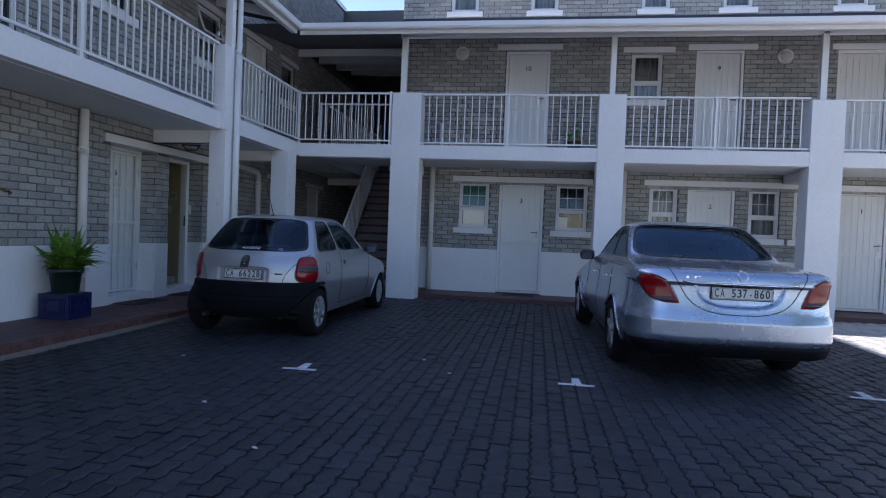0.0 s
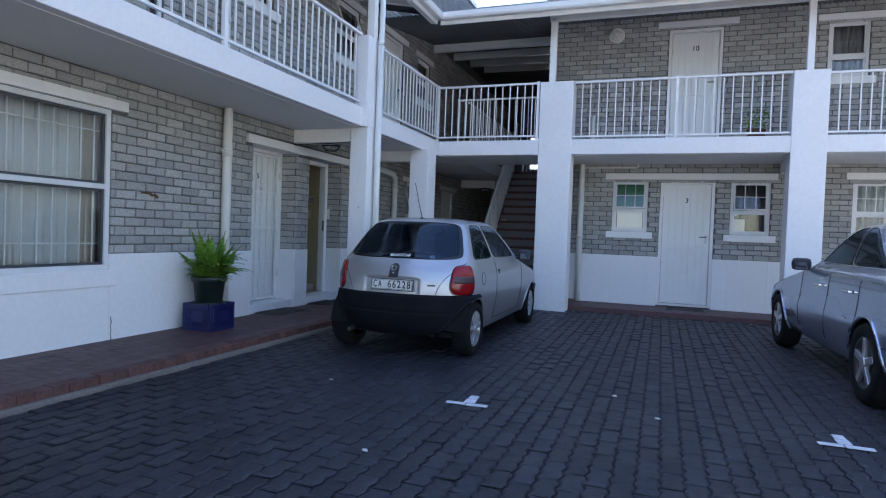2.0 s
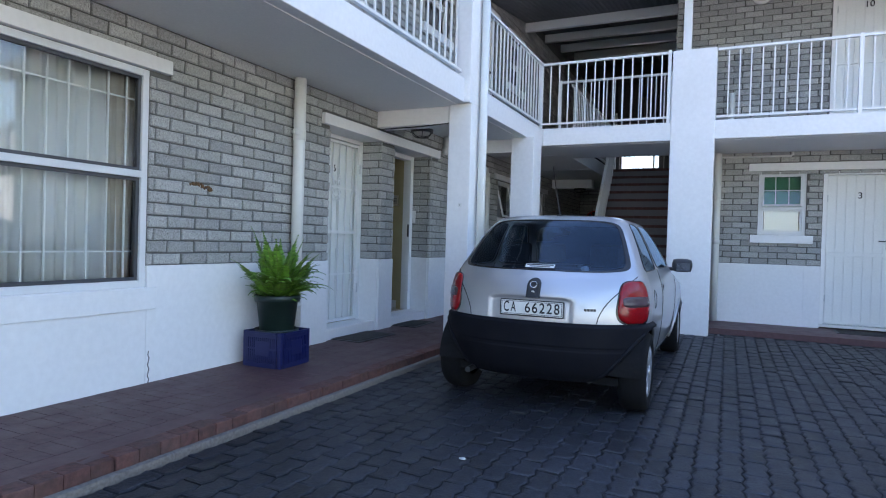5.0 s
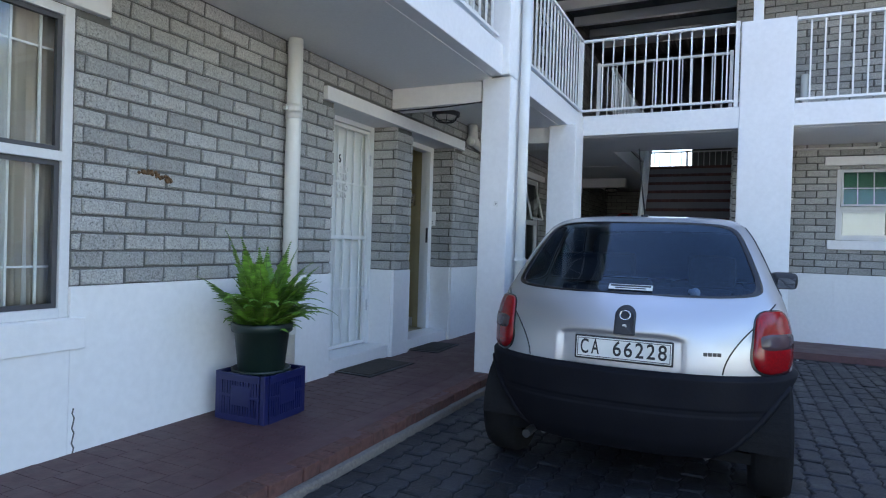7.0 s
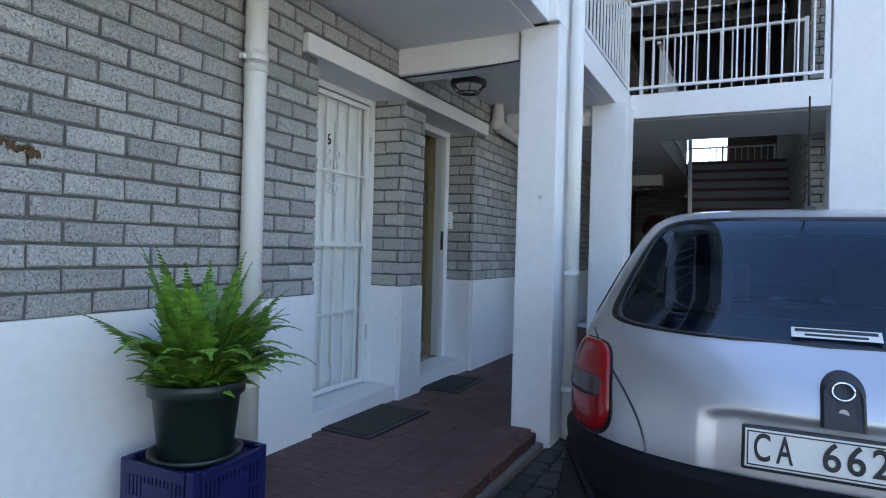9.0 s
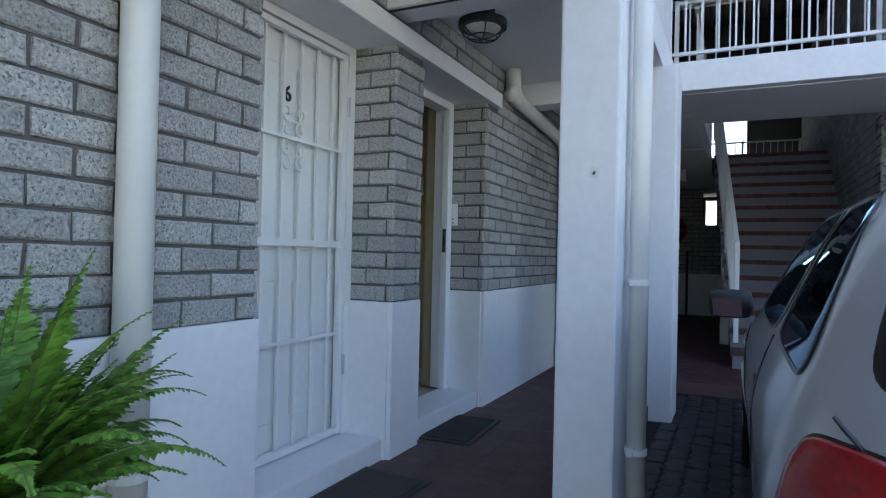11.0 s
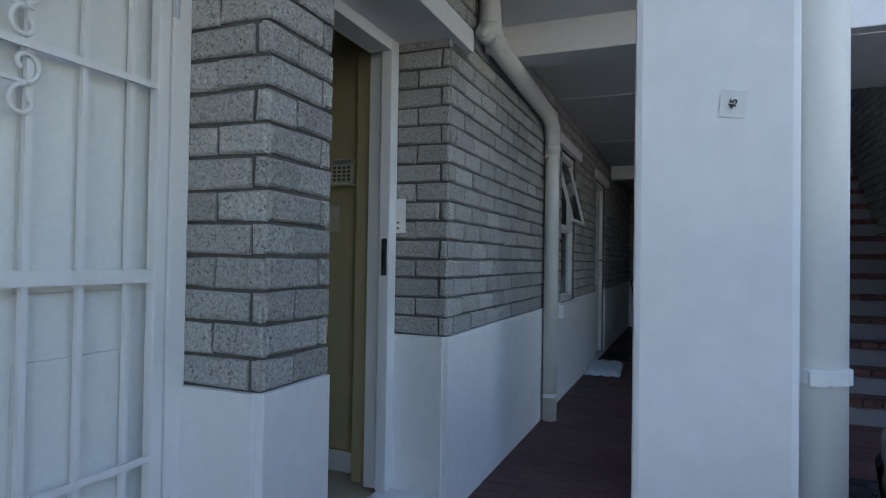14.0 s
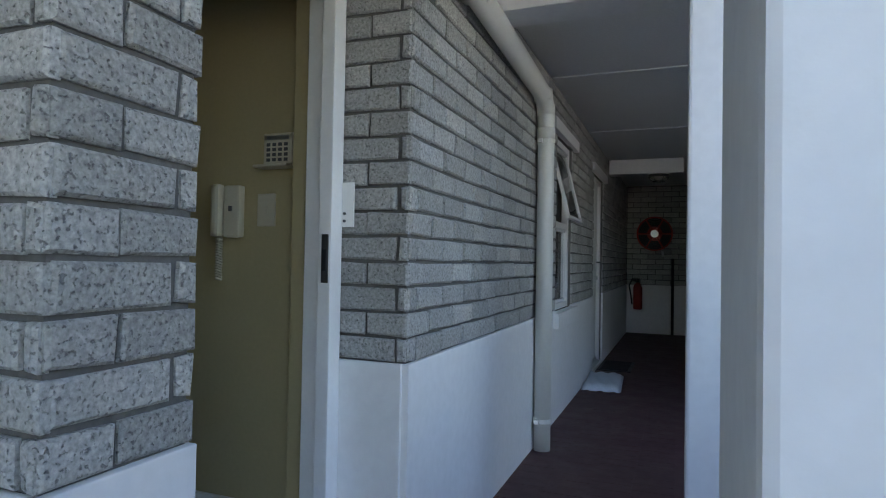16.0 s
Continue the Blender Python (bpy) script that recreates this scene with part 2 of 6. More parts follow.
# ---- stoeps (raised red walkways) ----
bm = box(LEFT - 0.6, EDGE_X - 0.06, -4.0, 19.0, -0.01, STOEP_Z - 0.0018)
add_box(bm, EDGE_X - 0.06, -2.6, 10.5, 19.0, -0.01, STOEP_Z - 0.004)
solid("walkway", bm, STOEP, "worn dark red painted walkway along the wing", "walkway", "structure")
solid("walkway_back", box(-2.6, 7.6, 10.5, BACK + 0.3, -0.01, STOEP_Z - 0.03), STOEP, "dark red painted strip in front of the rooms", "walkway", "structure")

# ---- left wing, ground floor ----
RECESSES = [(6.64, 7.575), (7.868, 8.79)]
LINTEL_Z = 2.165
WIN1 = (3.54, 4.64, 0.73, 2.15)
WIN5 = (11.28, 11.95, 0.86, 2.12)
DOOR7 = (13.25, 14.05, STOEP_Z, 2.12)
wall_left = empty("wall_left", Matrix(), kind="structure", label="grey brick wall of the side wing with white plinth")
bm = bmesh.new()
holes = [WIN1, WIN5, DOOR7] + [(a, b, -0.1, LINTEL_Z) for a, b in RECESSES]
core_holes = [WIN1, WIN5, DOOR7] + [(a - 0.012, b + 0.012, -0.1, LINTEL_Z) for a, b in RECESSES]
pierced(-4.0, 19.0, -0.1, SOFFIT_Z, core_holes, lambda a, b, c, d: add_box(bm, LEFT - THICK - 0.04, LEFT - 0.012, a, b, c, d))
part("core", bm, MORTAR, wall_left)
bm = bmesh.new()
pierced(-4.0, 19.0, -0.1, DADO, holes, lambda a, b, c, d: add_box(bm, LEFT - 0.02, LEFT + 0.006, a, b, c, d, 0.004))
part("plinth", bm, WHITE, wall_left, "white painted plaster plinth")
# brick piers beside the doors have white bases on their sides too
for y in (7.575, 8.79):
    part("plinth", box(LEFT - RECESS, LEFT - 0.018, y - 0.012, y + 0.012, STOEP_Z - 0.02, DADO, 0.003), WHITE, wall_left)
for y in (6.64, 7.868):
    part("plinth", box(LEFT - RECESS, LEFT - 0.018, y - 0.012, y + 0.006, STOEP_Z - 0.02, DADO, 0.003), WHITE, wall_left)

# ---- back wing, ground floor ----
B_DOORS = [(-1.225, -0.375), (2.24, 3.06), (4.78, 5.62)]
B_WINS = [(-2.0, -1.42, 1.31, 2.19), (-0.14, 0.44, 1.31, 2.19), (1.56, 2.06, 1.31, 2.19), (3.3, 3.82, 1.31, 2.19), (4.06, 4.5, 1.31, 2.19)]
B_DADO = 0.90
B_LEFT = -3.15
wall_back = empty("wall_back", Matrix(), kind="structure", label="grey brick wall of the rear wing with white plinth")
b_holes = B_WINS + [(a, b, 0.06, 2.185) for a, b in B_DOORS]
bm = bmesh.new()
pierced(B_LEFT, 7.6, -0.1, SOFFIT_Z, b_holes, lambda a, b, c, d: add_box(bm, a, b, BACK + 0.012, BACK + THICK, c, d))
part("core", bm, MORTAR, wall_back)
bm = bmesh.new()
pierced(B_LEFT, 7.6, -0.1, B_DADO, b_holes, lambda a, b, c, d: add_box(bm, a, b, BACK - 0.006, BACK + 0.02, c, d, 0.004))
part("plinth", bm, WHITE, wall_back, "white painted plaster plinth")
# stairwell's side wall
wall_stair = empty("wall_stair", Matrix(), kind="structure", label="dark grey brick wall beside the stairs")
part("core", box(B_LEFT + 0.012, B_LEFT + THICK, BACK + 0.012, 19.0, -0.1, 5.0), MORTAR, wall_stair)

# ---- upper walls ----
U_LEFT_HOLES = [(3.9, 5.2, 3.05, 4.62), (6.25, 6.95, 3.82, 4.62), (8.5, 9.2, 3.75, 4.6), (10.1, 10.95, FLOOR1, 4.62), (11.65, 12.3, 3.8, 4.6)]
wall_left_upper = empty("wall_left_upper", Matrix(), kind="structure", label="grey brick upper wall of the side wing")
bm = bmesh.new()
pierced(-4.0, 19.0, FLOOR1 - 0.02, 5.3, U_LEFT_HOLES, lambda a, b, c, d: add_box(bm, LEFT - THICK, LEFT - 0.012, a, b, c, d))
part("core", bm, MORTAR, wall_left_upper)
U_DOORS = [(-1.19, -0.36), (2.27, 3.1), (4.66, 5.5)]
U_WINS = [(1.13, 1.68, 3.79, 4.65)]
u_holes = U_WINS + [(a, b, FLOOR1, 4.70) for a, b in U_DOORS]
wall_back_upper = empty("wall_back_upper", Matrix(), kind="structure", label="grey brick upper wall of the rear wing")
bm = bmesh.new()
pierced(B_LEFT, 7.6, FLOOR1 - 0.02, 5.1, u_holes, lambda a, b, c, d: add_box(bm, a, b, BACK + 0.012, BACK + THICK, c, d))
part("core", bm, MORTAR, wall_back_upper)

# ---- balcony slabs and beams ----
bm = box(LEFT - 0.3, EDGE_X, -4.0, EDGE_Y, SOFFIT_Z, FLOOR1, 0.008)
solid("balcony_slab_left", bm, WHITE, "white painted concrete balcony slab", "balcony", "structure")
solid("balcony_slab_back", box(EDGE_X, 7.6, EDGE_Y, BACK - 0.002, SOFFIT_Z, FLOOR1, 0.008), WHITE, "white painted concrete balcony slab", "balcony", "structure")
solid("ceiling_left", box(LEFT - 0.3, EDGE_X - 0.1, -4.0, EDGE_Y - 0.004, SOFFIT_Z - 0.006, SOFFIT_Z - 0.001), SOFFIT, "grey painted soffit under the balcony", "ceiling", "structure")
solid("ceiling_back", box(EDGE_X - 0.1, 7.6, EDGE_Y + 0.1, BACK - 0.002, SOFFIT_Z - 0.006, SOFFIT_Z - 0.001), SOFFIT, "grey painted soffit under the balcony", "ceiling", "structure")
solid("passage_slab", add_box(box(LEFT - 0.3, -4.64, BACK, 19.0, SOFFIT_Z, FLOOR1), LEFT - 0.3, EDGE_X - 0.002, EDGE_Y + 0.002, BACK, SOFFIT_Z, FLOOR1), SOFFIT, "dark grey passage ceiling slab", "ceiling", "structure")
for y in (7.46, 9.5, 14.6):
    solid("beam", box(LEFT, -4.97, y, y + 0.2, 2.288, SOFFIT_Z - 0.003, 0.006), WHITE, "white painted concrete beam under the balcony", "beam", "structure", "balcony beams")
for x in (-2.98, 0.55, 3.85):
    solid("beam", box(x, x + 0.26, EDGE_Y + 0.3, BACK - 0.008, 2.29, SOFFIT_Z - 0.003, 0.006), WHITE, "white painted concrete beam under the balcony", "beam", "structure", "balcony beams")

for y in (11.08, 12.9):
    solid("ceiling_strip", box(LEFT, -4.66, y, y + 0.03, SOFFIT_Z - 0.008, SOFFIT_Z + 0.002, 0.002), GLOSS, "thin white cover strip across the passage ceiling", "trim", "structure", "ceiling strips")

# ---- pillars ----
def pillar(x0, x1, y0, y1, top, post=None, name="pillar", base=-0.02):
    p = empty(name, pose((x0 + x1) / 2, (y0 + y1) / 2, 0), "white painted square masonry pillar", "pillar", "courtyard pillars")
    cx, cy = (x0 + x1) / 2, (y0 + y1) / 2
    part("shaft", box(x0 - cx, x1 - cx, y0 - cy, y1 - cy, base, top, 0.012), WHITE, p)
    if post:
        part("post", box(post[0] - cx, post[1] - cx, post[2] - cy, post[3] - cy, top - 0.01, EAVE_Z + 0.02, 0.006), GLOSS, p, "slim white post up to the eave")
    return p


pillar(-4.948, -4.705, 7.42, 7.82, SOFFIT_Z + 0.01)
pillar(-4.87, -4.70, 7.36, 7.82, 3.6, (-4.80, -4.70, 7.5, 7.6), "parapet_pier", SOFFIT_Z)
pillar(-4.972, -4.665, 9.43, 9.78, SOFFIT_Z + 0.01)
pillar(-3.08, -2.56, 10.14, 10.5, 3.61, (-2.97, -2.87, 10.25, 10.35))
pillar(0.46, 0.905, 10.14, 10.5, 3.60, (0.63, 0.72, 10.25, 10.35))
pillar(3.75, 4.25, 10.14, 10.5, 3.53, (3.9, 4.0, 10.25, 10.35))
pillar(7.1, 7.6, 10.14, 10.5, 3.53, (7.3, 7.4, 10.25, 10.35))

# ---- roofs ----
def sheet(name, x0, x1, y0, y1, z_at, ribs_along_y, label):
    """Corrugated sheeting: waves of 76 mm across the fall of the roof."""
    a, b = (x0, x1) if ribs_along_y else (y0, y1)
    n = int((b - a) / 0.0127)
    bm = bmesh.new()
    rows = []
    for i in range(n + 1):
        u = a + (b - a) * i / n
        w = 0.009 * math.sin(u / 0.076 * 2 * math.pi)
        ends = ((u, y0), (u, y1)) if ribs_along_y else ((x0, u), (x1, u))
        rows.append([bm.verts.new((x, y, z_at(x, y) + w)) for x, y in ends])
    for r, q in zip(rows, rows[1:]):
        bm.faces.new((r[0], q[0], q[1], r[1]))
    ob = solid(name, bm, ROOF, label, "roof", "structure", smooth=True)
    skin = ob.modifiers.new("thickness", 'SOLIDIFY')
    skin.thickness = 0.004
    return ob


Z_LEFT = lambda x, y: 4.68 + (-4.70 - x) * 0.2
Z_BACK = lambda x, y: 4.68 + (y - 9.72) * 0.15
sheet("roof_left", -7.2, -4.66, -4.0, 9.9, Z_LEFT, False, "dark corrugated roof sheeting over the balcony")
sheet("roof_back", -7.2, 7.7, 9.68, 19.0, Z_BACK, True, "dark corrugated roof sheeting over the stairwell and balcony")

def gutter(name, m, length):
    """A half round-cornered gutter with its fascia board behind, run along local x."""
    g = empty(name, m, "white painted metal eaves gutter with fascia board", "gutter", kind="structure")
    bm = bmesh.new()
    prof = [(-0.10, 0.10), (-0.115, 0.10), (-0.115, 0.03), (-0.095, 0.0), (0.0, 0.0), (0.0, 0.10), (-0.012, 0.10), (-0.012, 0.012), (-0.09, 0.012), (-0.10, 0.035)]
    ends = [[bm.verts.new((x, y, z)) for y, z in prof] for x in (0, length)]
    for i in range(len(prof)):
        j = (i + 1) % len(prof)
        bm.faces.new((ends[0][i], ends[0][j], ends[1][j], ends[1][i]))
    bmesh.ops.recalc_face_normals(bm, faces=bm.faces)
    part("channel", bm, GLOSS, g)
    part("fascia_board", box(0, length, 0.004, 0.03, -0.06, 0.12, 0.003), GLOSS, g)
    for i in range(int(length / 1.2)):
        part("bracket", box(0.4 + i * 1.2, 0.43 + i * 1.2, -0.12, 0.0, -0.006, 0.0), GLOSS, g)
    return g


gutter("gutter_back", pose(-4.66, 9.74, 4.56), 12.3)
gutter("gutter_left", pose(-4.68, 9.74, 4.56, 0, 0, -90) @ pose(0, 0, 0, 0, 0, 0), 13.6).matrix_world = pose(-4.70, -3.9, 4.56, 0, 0, 90)
for y in (12.45, 13.7, 14.95, 16.2):
    solid("roof_beam", box(LEFT, B_LEFT, y, y + 0.09, Z_BACK(0, y) - 0.165, Z_BACK(0, y) - 0.012, 0.005), GLOSS, "white painted timber roof beam over the stairwell", "beam", "structure", "stairwell roof beams")
for y in (1.0, 2.6, 4.2, 5.8, 7.5, 9.0):
    bm = bmesh.new()
    vs = [bm.verts.new((x, yy, Z_LEFT(x, yy) + dz)) for yy in (y, y + 0.07) for x, dz in ((LEFT, -0.15), (-4.72, -0.15), (-4.72, -0.014), (LEFT, -0.014))]
    for f in ((0, 1, 2, 3), (7, 6, 5, 4), (0, 4, 5, 1), (1, 5, 6, 2), (2, 6, 7, 3), (3, 7, 4, 0)):
        bm.faces.new([vs[i] for i in f])
    bmesh.ops.recalc_face_normals(bm, faces=bm.faces)
    solid("rafter", bm, GLOSS, "white painted timber rafter over the balcony", "rafter", "structure", "balcony rafters")
solid("eave_beam_back", box(-2.99, 7.6, 10.25, 10.35, 4.60, 4.70, 0.004), GLOSS, "white painted timber eave beam", "beam", "structure")
solid("eave_beam_left", box(-4.81, -4.70, -4.0, 9.72, 4.52, 4.64, 0.004), GLOSS, "white painted timber eave beam", "beam", "structure")

# ---- third storey ----
T_WINS = [(-2.48, -1.9, 5.88, 7.1), (-0.80, -0.24, 5.88, 7.1), (1.43, 1.98, 5.88, 7.1), (3.0, 3.55, 5.88, 7.1), (5.1, 5.65, 5.88, 7.1)]
wall_third = empty("wall_back_third", Matrix(), kind="structure", label="grey brick third storey wall of the rear wing")
bm = bmesh.new()
pierced(-3.52, 7.6, 5.0, 8.3, T_WINS, lambda a, b, c, d: add_box(bm, a, b, 12.612, 12.85, c, d))
part("core", bm, MORTAR, wall_third)
part("flashing", box(-3.53, 7.6, 12.57, 12.606, 5.45, 5.74, 0.004), NAVY, wall_third, "dark flashing strip")
wall_left_third = empty("wall_left_third", Matrix(), kind="structure", label="grey brick third storey wall of the side wing")
part("core", box(-7.25, -7.012, -4.0, 19.0, 4.9, 8.34), MORTAR, wall_left_third)
part("fascia", box(-7.012, -6.95, -4.0, 19.0, 8.25, 8.38), GLOSS, wall_left_third, "white eave board")

# ---- the rest of the two buildings, closing them behind ----
bm = box(-9.3, -9.1, -4.0, 19.2, -0.1, 8.34)
add_box(bm, -9.1, LEFT - 0.25, -4.2, -4.0, -0.1, 8.34)
add_box(bm, -9.1, -7.3, -4.0, 19.2, 8.34, 8.5)
solid("wall_left_rear", bm, MORTAR, "plain rear wall of the side wing", "wall", "structure")
bm = bmesh.new()
pierced(-9.1, 7.6, -0.1, 8.3, [(-5.1, -4.12, 3.22, 4.2), (-4.88, -4.55, 1.75, 2.4)], lambda a, b, c, d: add_box(bm, a, b, 19.0, 19.2, c, d))
add_box(bm, 7.4, 7.6, BACK + THICK, 19.0, -0.1, 8.3)
add_box(bm, -3.5, 7.6, 12.85, 19.2, 8.3, 8.45)
solid("wall_back_rear", bm, MORTAR, "plain rear wall of the rear wing", "wall", "structure")
solid("floor_upper_left", box(-9.1, LEFT - 0.3, -4.0, 19.0, SOFFIT_Z, FLOOR1), SOFFIT, "room floor slab of the side wing", "floor", "structure")
solid("floor_upper_back", box(B_LEFT + THICK, 7.4, BACK + THICK, 19.0, SOFFIT_Z, FLOOR1), SOFFIT, "room floor slab of the rear wing", "floor", "structure")
solid("ceiling_upper_left", box(-9.1, LEFT - 0.02, -4.0, 19.0, 5.25, 5.29), SOFFIT, "plain room ceiling", "ceiling", "structure")
solid("ceiling_upper_back", box(B_LEFT + THICK, 7.4, BACK + THICK, 19.0, 5.06, 5.1), SOFFIT, "plain room ceiling", "ceiling", "structure")
bm = bmesh.new()
for y in (5.4, 9.05, 10.9):
    add_box(bm, -9.1, LEFT - 0.3, y, y + 0.12, STOEP_Z, SOFFIT_Z)
solid("partition_left", bm, SOFFIT, "plain room partitions of the side wing", "wall", "structure")

# ---- stairs ----
RISE, TREAD, STAIR_Y = (FLOOR1 - STOEP_Z) / 15, 0.25, 11.42
SX1 = B_LEFT
RISER = material("lilac_grey_riser", (0.21, 0.20, 0.215), 0.7, grain=0.08, stain=0.4, stain_color=(0.16, 0.15, 0.15), bump=0.2)
stairs = empty("stairs", pose(0, 0, 0), "steep concrete stairs with red brick nosings and grey risers", "stairs", kind="structure")
for i in range(15):
    z = STOEP_Z + RISE * (i + 1)
    y = STAIR_Y + TREAD * i
    SX0 = -4.30 - 0.086 * TREAD * i
    part("step", box(SX0, SX1 - 0.004, y, y + TREAD + 0.02, z - RISE - 0.1, z - 0.045), RISER, stairs)
    part("tread", box(SX0 - 0.005, SX1 - 0.004, y + 0.001, y + TREAD, z - 0.045, z - 0.004), STOEP, stairs, "dark red painted tread")
    for k in range(10):
        w = (SX1 - SX0 - 0.01) / 10
        part("nosing_brick", box(SX0 + k * w + 0.004, SX0 + (k + 1) * w - 0.004, y - 0.022, y + 0.09, z - 0.05, z, 0.004), KERB, stairs)
solid("landing", box(-4.638, B_LEFT, STAIR_Y + TREAD * 15, 19.0, FLOOR1 - 0.2, FLOOR1), STOEP, "dark red upper landing", "floor", "structure")
solid("stair_soffit_wall", box(-4.45, -4.35, 13.2, STAIR_Y + TREAD * 15, STOEP_Z, 1.5), SOFFIT, "plain wall closing off the space under the stairs", "wall", "structure")


def railing(name, a, b, low, high, label, group, gap=0.124, posts=(), bar=0.0075, slope=0.0, mat=None):
    """A steel railing from a to b on plan: two rails, square balusters and posts (shares of the length). slope: metres up per metre."""
    mat = mat or GLOSS
    a, b = Vector((*a, 0)), Vector((*b, 0))
    length = (b - a).length
    turn = math.degrees(math.atan2(b.y - a.y, b.x - a.x))
    r = empty(name, pose(a.x, a.y, 0, 0, 0, turn), label, "railing", group)

    def bar_between(x0, x1, z0, half_w, half_h):
        bm = bmesh.new()
        vs = [bm.verts.new((x, y, z0 + slope * x + dz)) for x in (x0, x1) for y, dz in ((-half_w, -half_h), (half_w, -half_h), (half_w, half_h), (-half_w, half_h))]
        for f in ((3, 2, 1, 0), (4, 5, 6, 7), (0, 1, 5, 4), (1, 2, 6, 5), (2, 3, 7, 6), (3, 0, 4, 7)):
            bm.faces.new([vs[i] for i in f])
        return bm

    part("top_rail", bar_between(0, length, high, 0.022, 0.014), mat, r)
    part("bottom_rail", bar_between(0, length, low, 0.016, 0.012), mat, r)
    n = max(2, round(length / gap))
    me = None
    for i in range(1, n):
        x = length * i / n
        if me is None:
            first = part("baluster", box(-bar, bar, -bar, bar, low + 0.008, high - 0.01), mat, r)
            me = first.data
            first.location = (x, 0, slope * x)
        else:
            ob = new("baluster", me)
            ob.parent = r
            ob.location = (x, 0, slope * x)
    for s in posts:
        x = length * s
        part("post", box(x - 0.021, x + 0.021, -0.021, 0.021, low - 0.07 + slope * x, high + 0.03 + slope * x, 0.003), mat, r)
    return r


RAIL = "white painted steel balcony railing with square balusters"
railing("balcony_railing", (-4.80, -3.9), (-4.80, 7.34), 2.77, 3.60, RAIL, "balcony railings", posts=(0.0, 0.22, 0.5, 0.779))
railing("balcony_railing", (-4.80, 7.84), (-4.80, 10.16), 2.77, 3.60, RAIL, "balcony railings", posts=(1.0,))
railing("balcony_railing", (-4.80, 10.18), (-3.09, 10.18), 2.77, 3.60, RAIL, "balcony railings", posts=(0.985,))
railing("balcony_railing", (-2.55, 10.2), (0.455, 10.2), 2.75, 3.59, RAIL, "balcony railings", posts=(0.5,))
railing("balcony_railing", (0.91, 10.2), (3.745, 10.2), 2.75, 3.56, RAIL, "balcony railings", posts=(0.5,))
railing("balcony_railing", (4.26, 10.2), (7.1, 10.2), 2.75, 3.53, RAIL, "balcony railings", posts=(0.5,))
railing("stairwell_railing", (-4.85, 11.4), (-3.17, 11.4), 2.78, 3.66, "white steel guard railing round the stairwell", "stair railings", posts=(0.0, 0.99))
railing("stairwell_railing", (-4.67, 11.44), (-4.67, 15.2), 2.78, 3.62, "white steel guard railing round the stairwell", "stair railings", posts=(1.0,))
railing("stair_handrail", (-4.275, 11.36), (-4.60, 15.1), 0.42, 1.27, "white steel handrail climbing beside the stairs", "stair railings", gap=0.125, posts=(0.0, 0.33, 0.66, 1.0), slope=RISE / TREAD)
railing("landing_railing", (-5.2, 18.6), (-3.2, 18.6), 2.80, 3.52, "white steel railing at the far side of the landing", "stair railings", posts=(0.0, 0.5, 1.0))


# ---- writing ----
def lettering(body, size, depth=0.002):
    """Letters as a mesh that stands in the local x-z plane, facing local -y, centred."""
    curve = bpy.data.curves.new("writing", 'FONT')
    curve.body, curve.size, curve.extrude = body, size, depth
    curve.offset = size * 0.012
    curve.align_x, curve.align_y = 'CENTER', 'CENTER'
    ob = bpy.data.objects.new("writing", curve)
    me = bpy.data.meshes.new_from_object(ob)
    bpy.data.objects.remove(ob)
    bpy.data.curves.remove(curve)
    me.transform(Matrix.Rotation(radians(90), 4, 'X'))
    return me


INK = material("black_lettering", (0.015, 0.015, 0.017), 0.5)


def write_on(parent, body, size, m, mat=None):
    me = lettering(body, size)
    me.materials.append(mat or INK)
    ob = new("number", me)
    ob.parent = parent
    ob.matrix_local = m
    return ob


# ---- windows ----
def facing_left(y, z, out=0.0):
    return pose(LEFT + out, y, z, 0, 0, 90)


def facing_back(x, z, out=0.0):
    return pose(x, BACK - out, z)


ALU = material("white_window_frame", (0.70, 0.71, 0.71), 0.4, grain=0.03, stain=0.2, stain_scale=5, stain_color=(0.5, 0.49, 0.46), bump=0.08)
DARK_FRAME = material("dark_sash_edge", (0.06, 0.06, 0.065), 0.45)


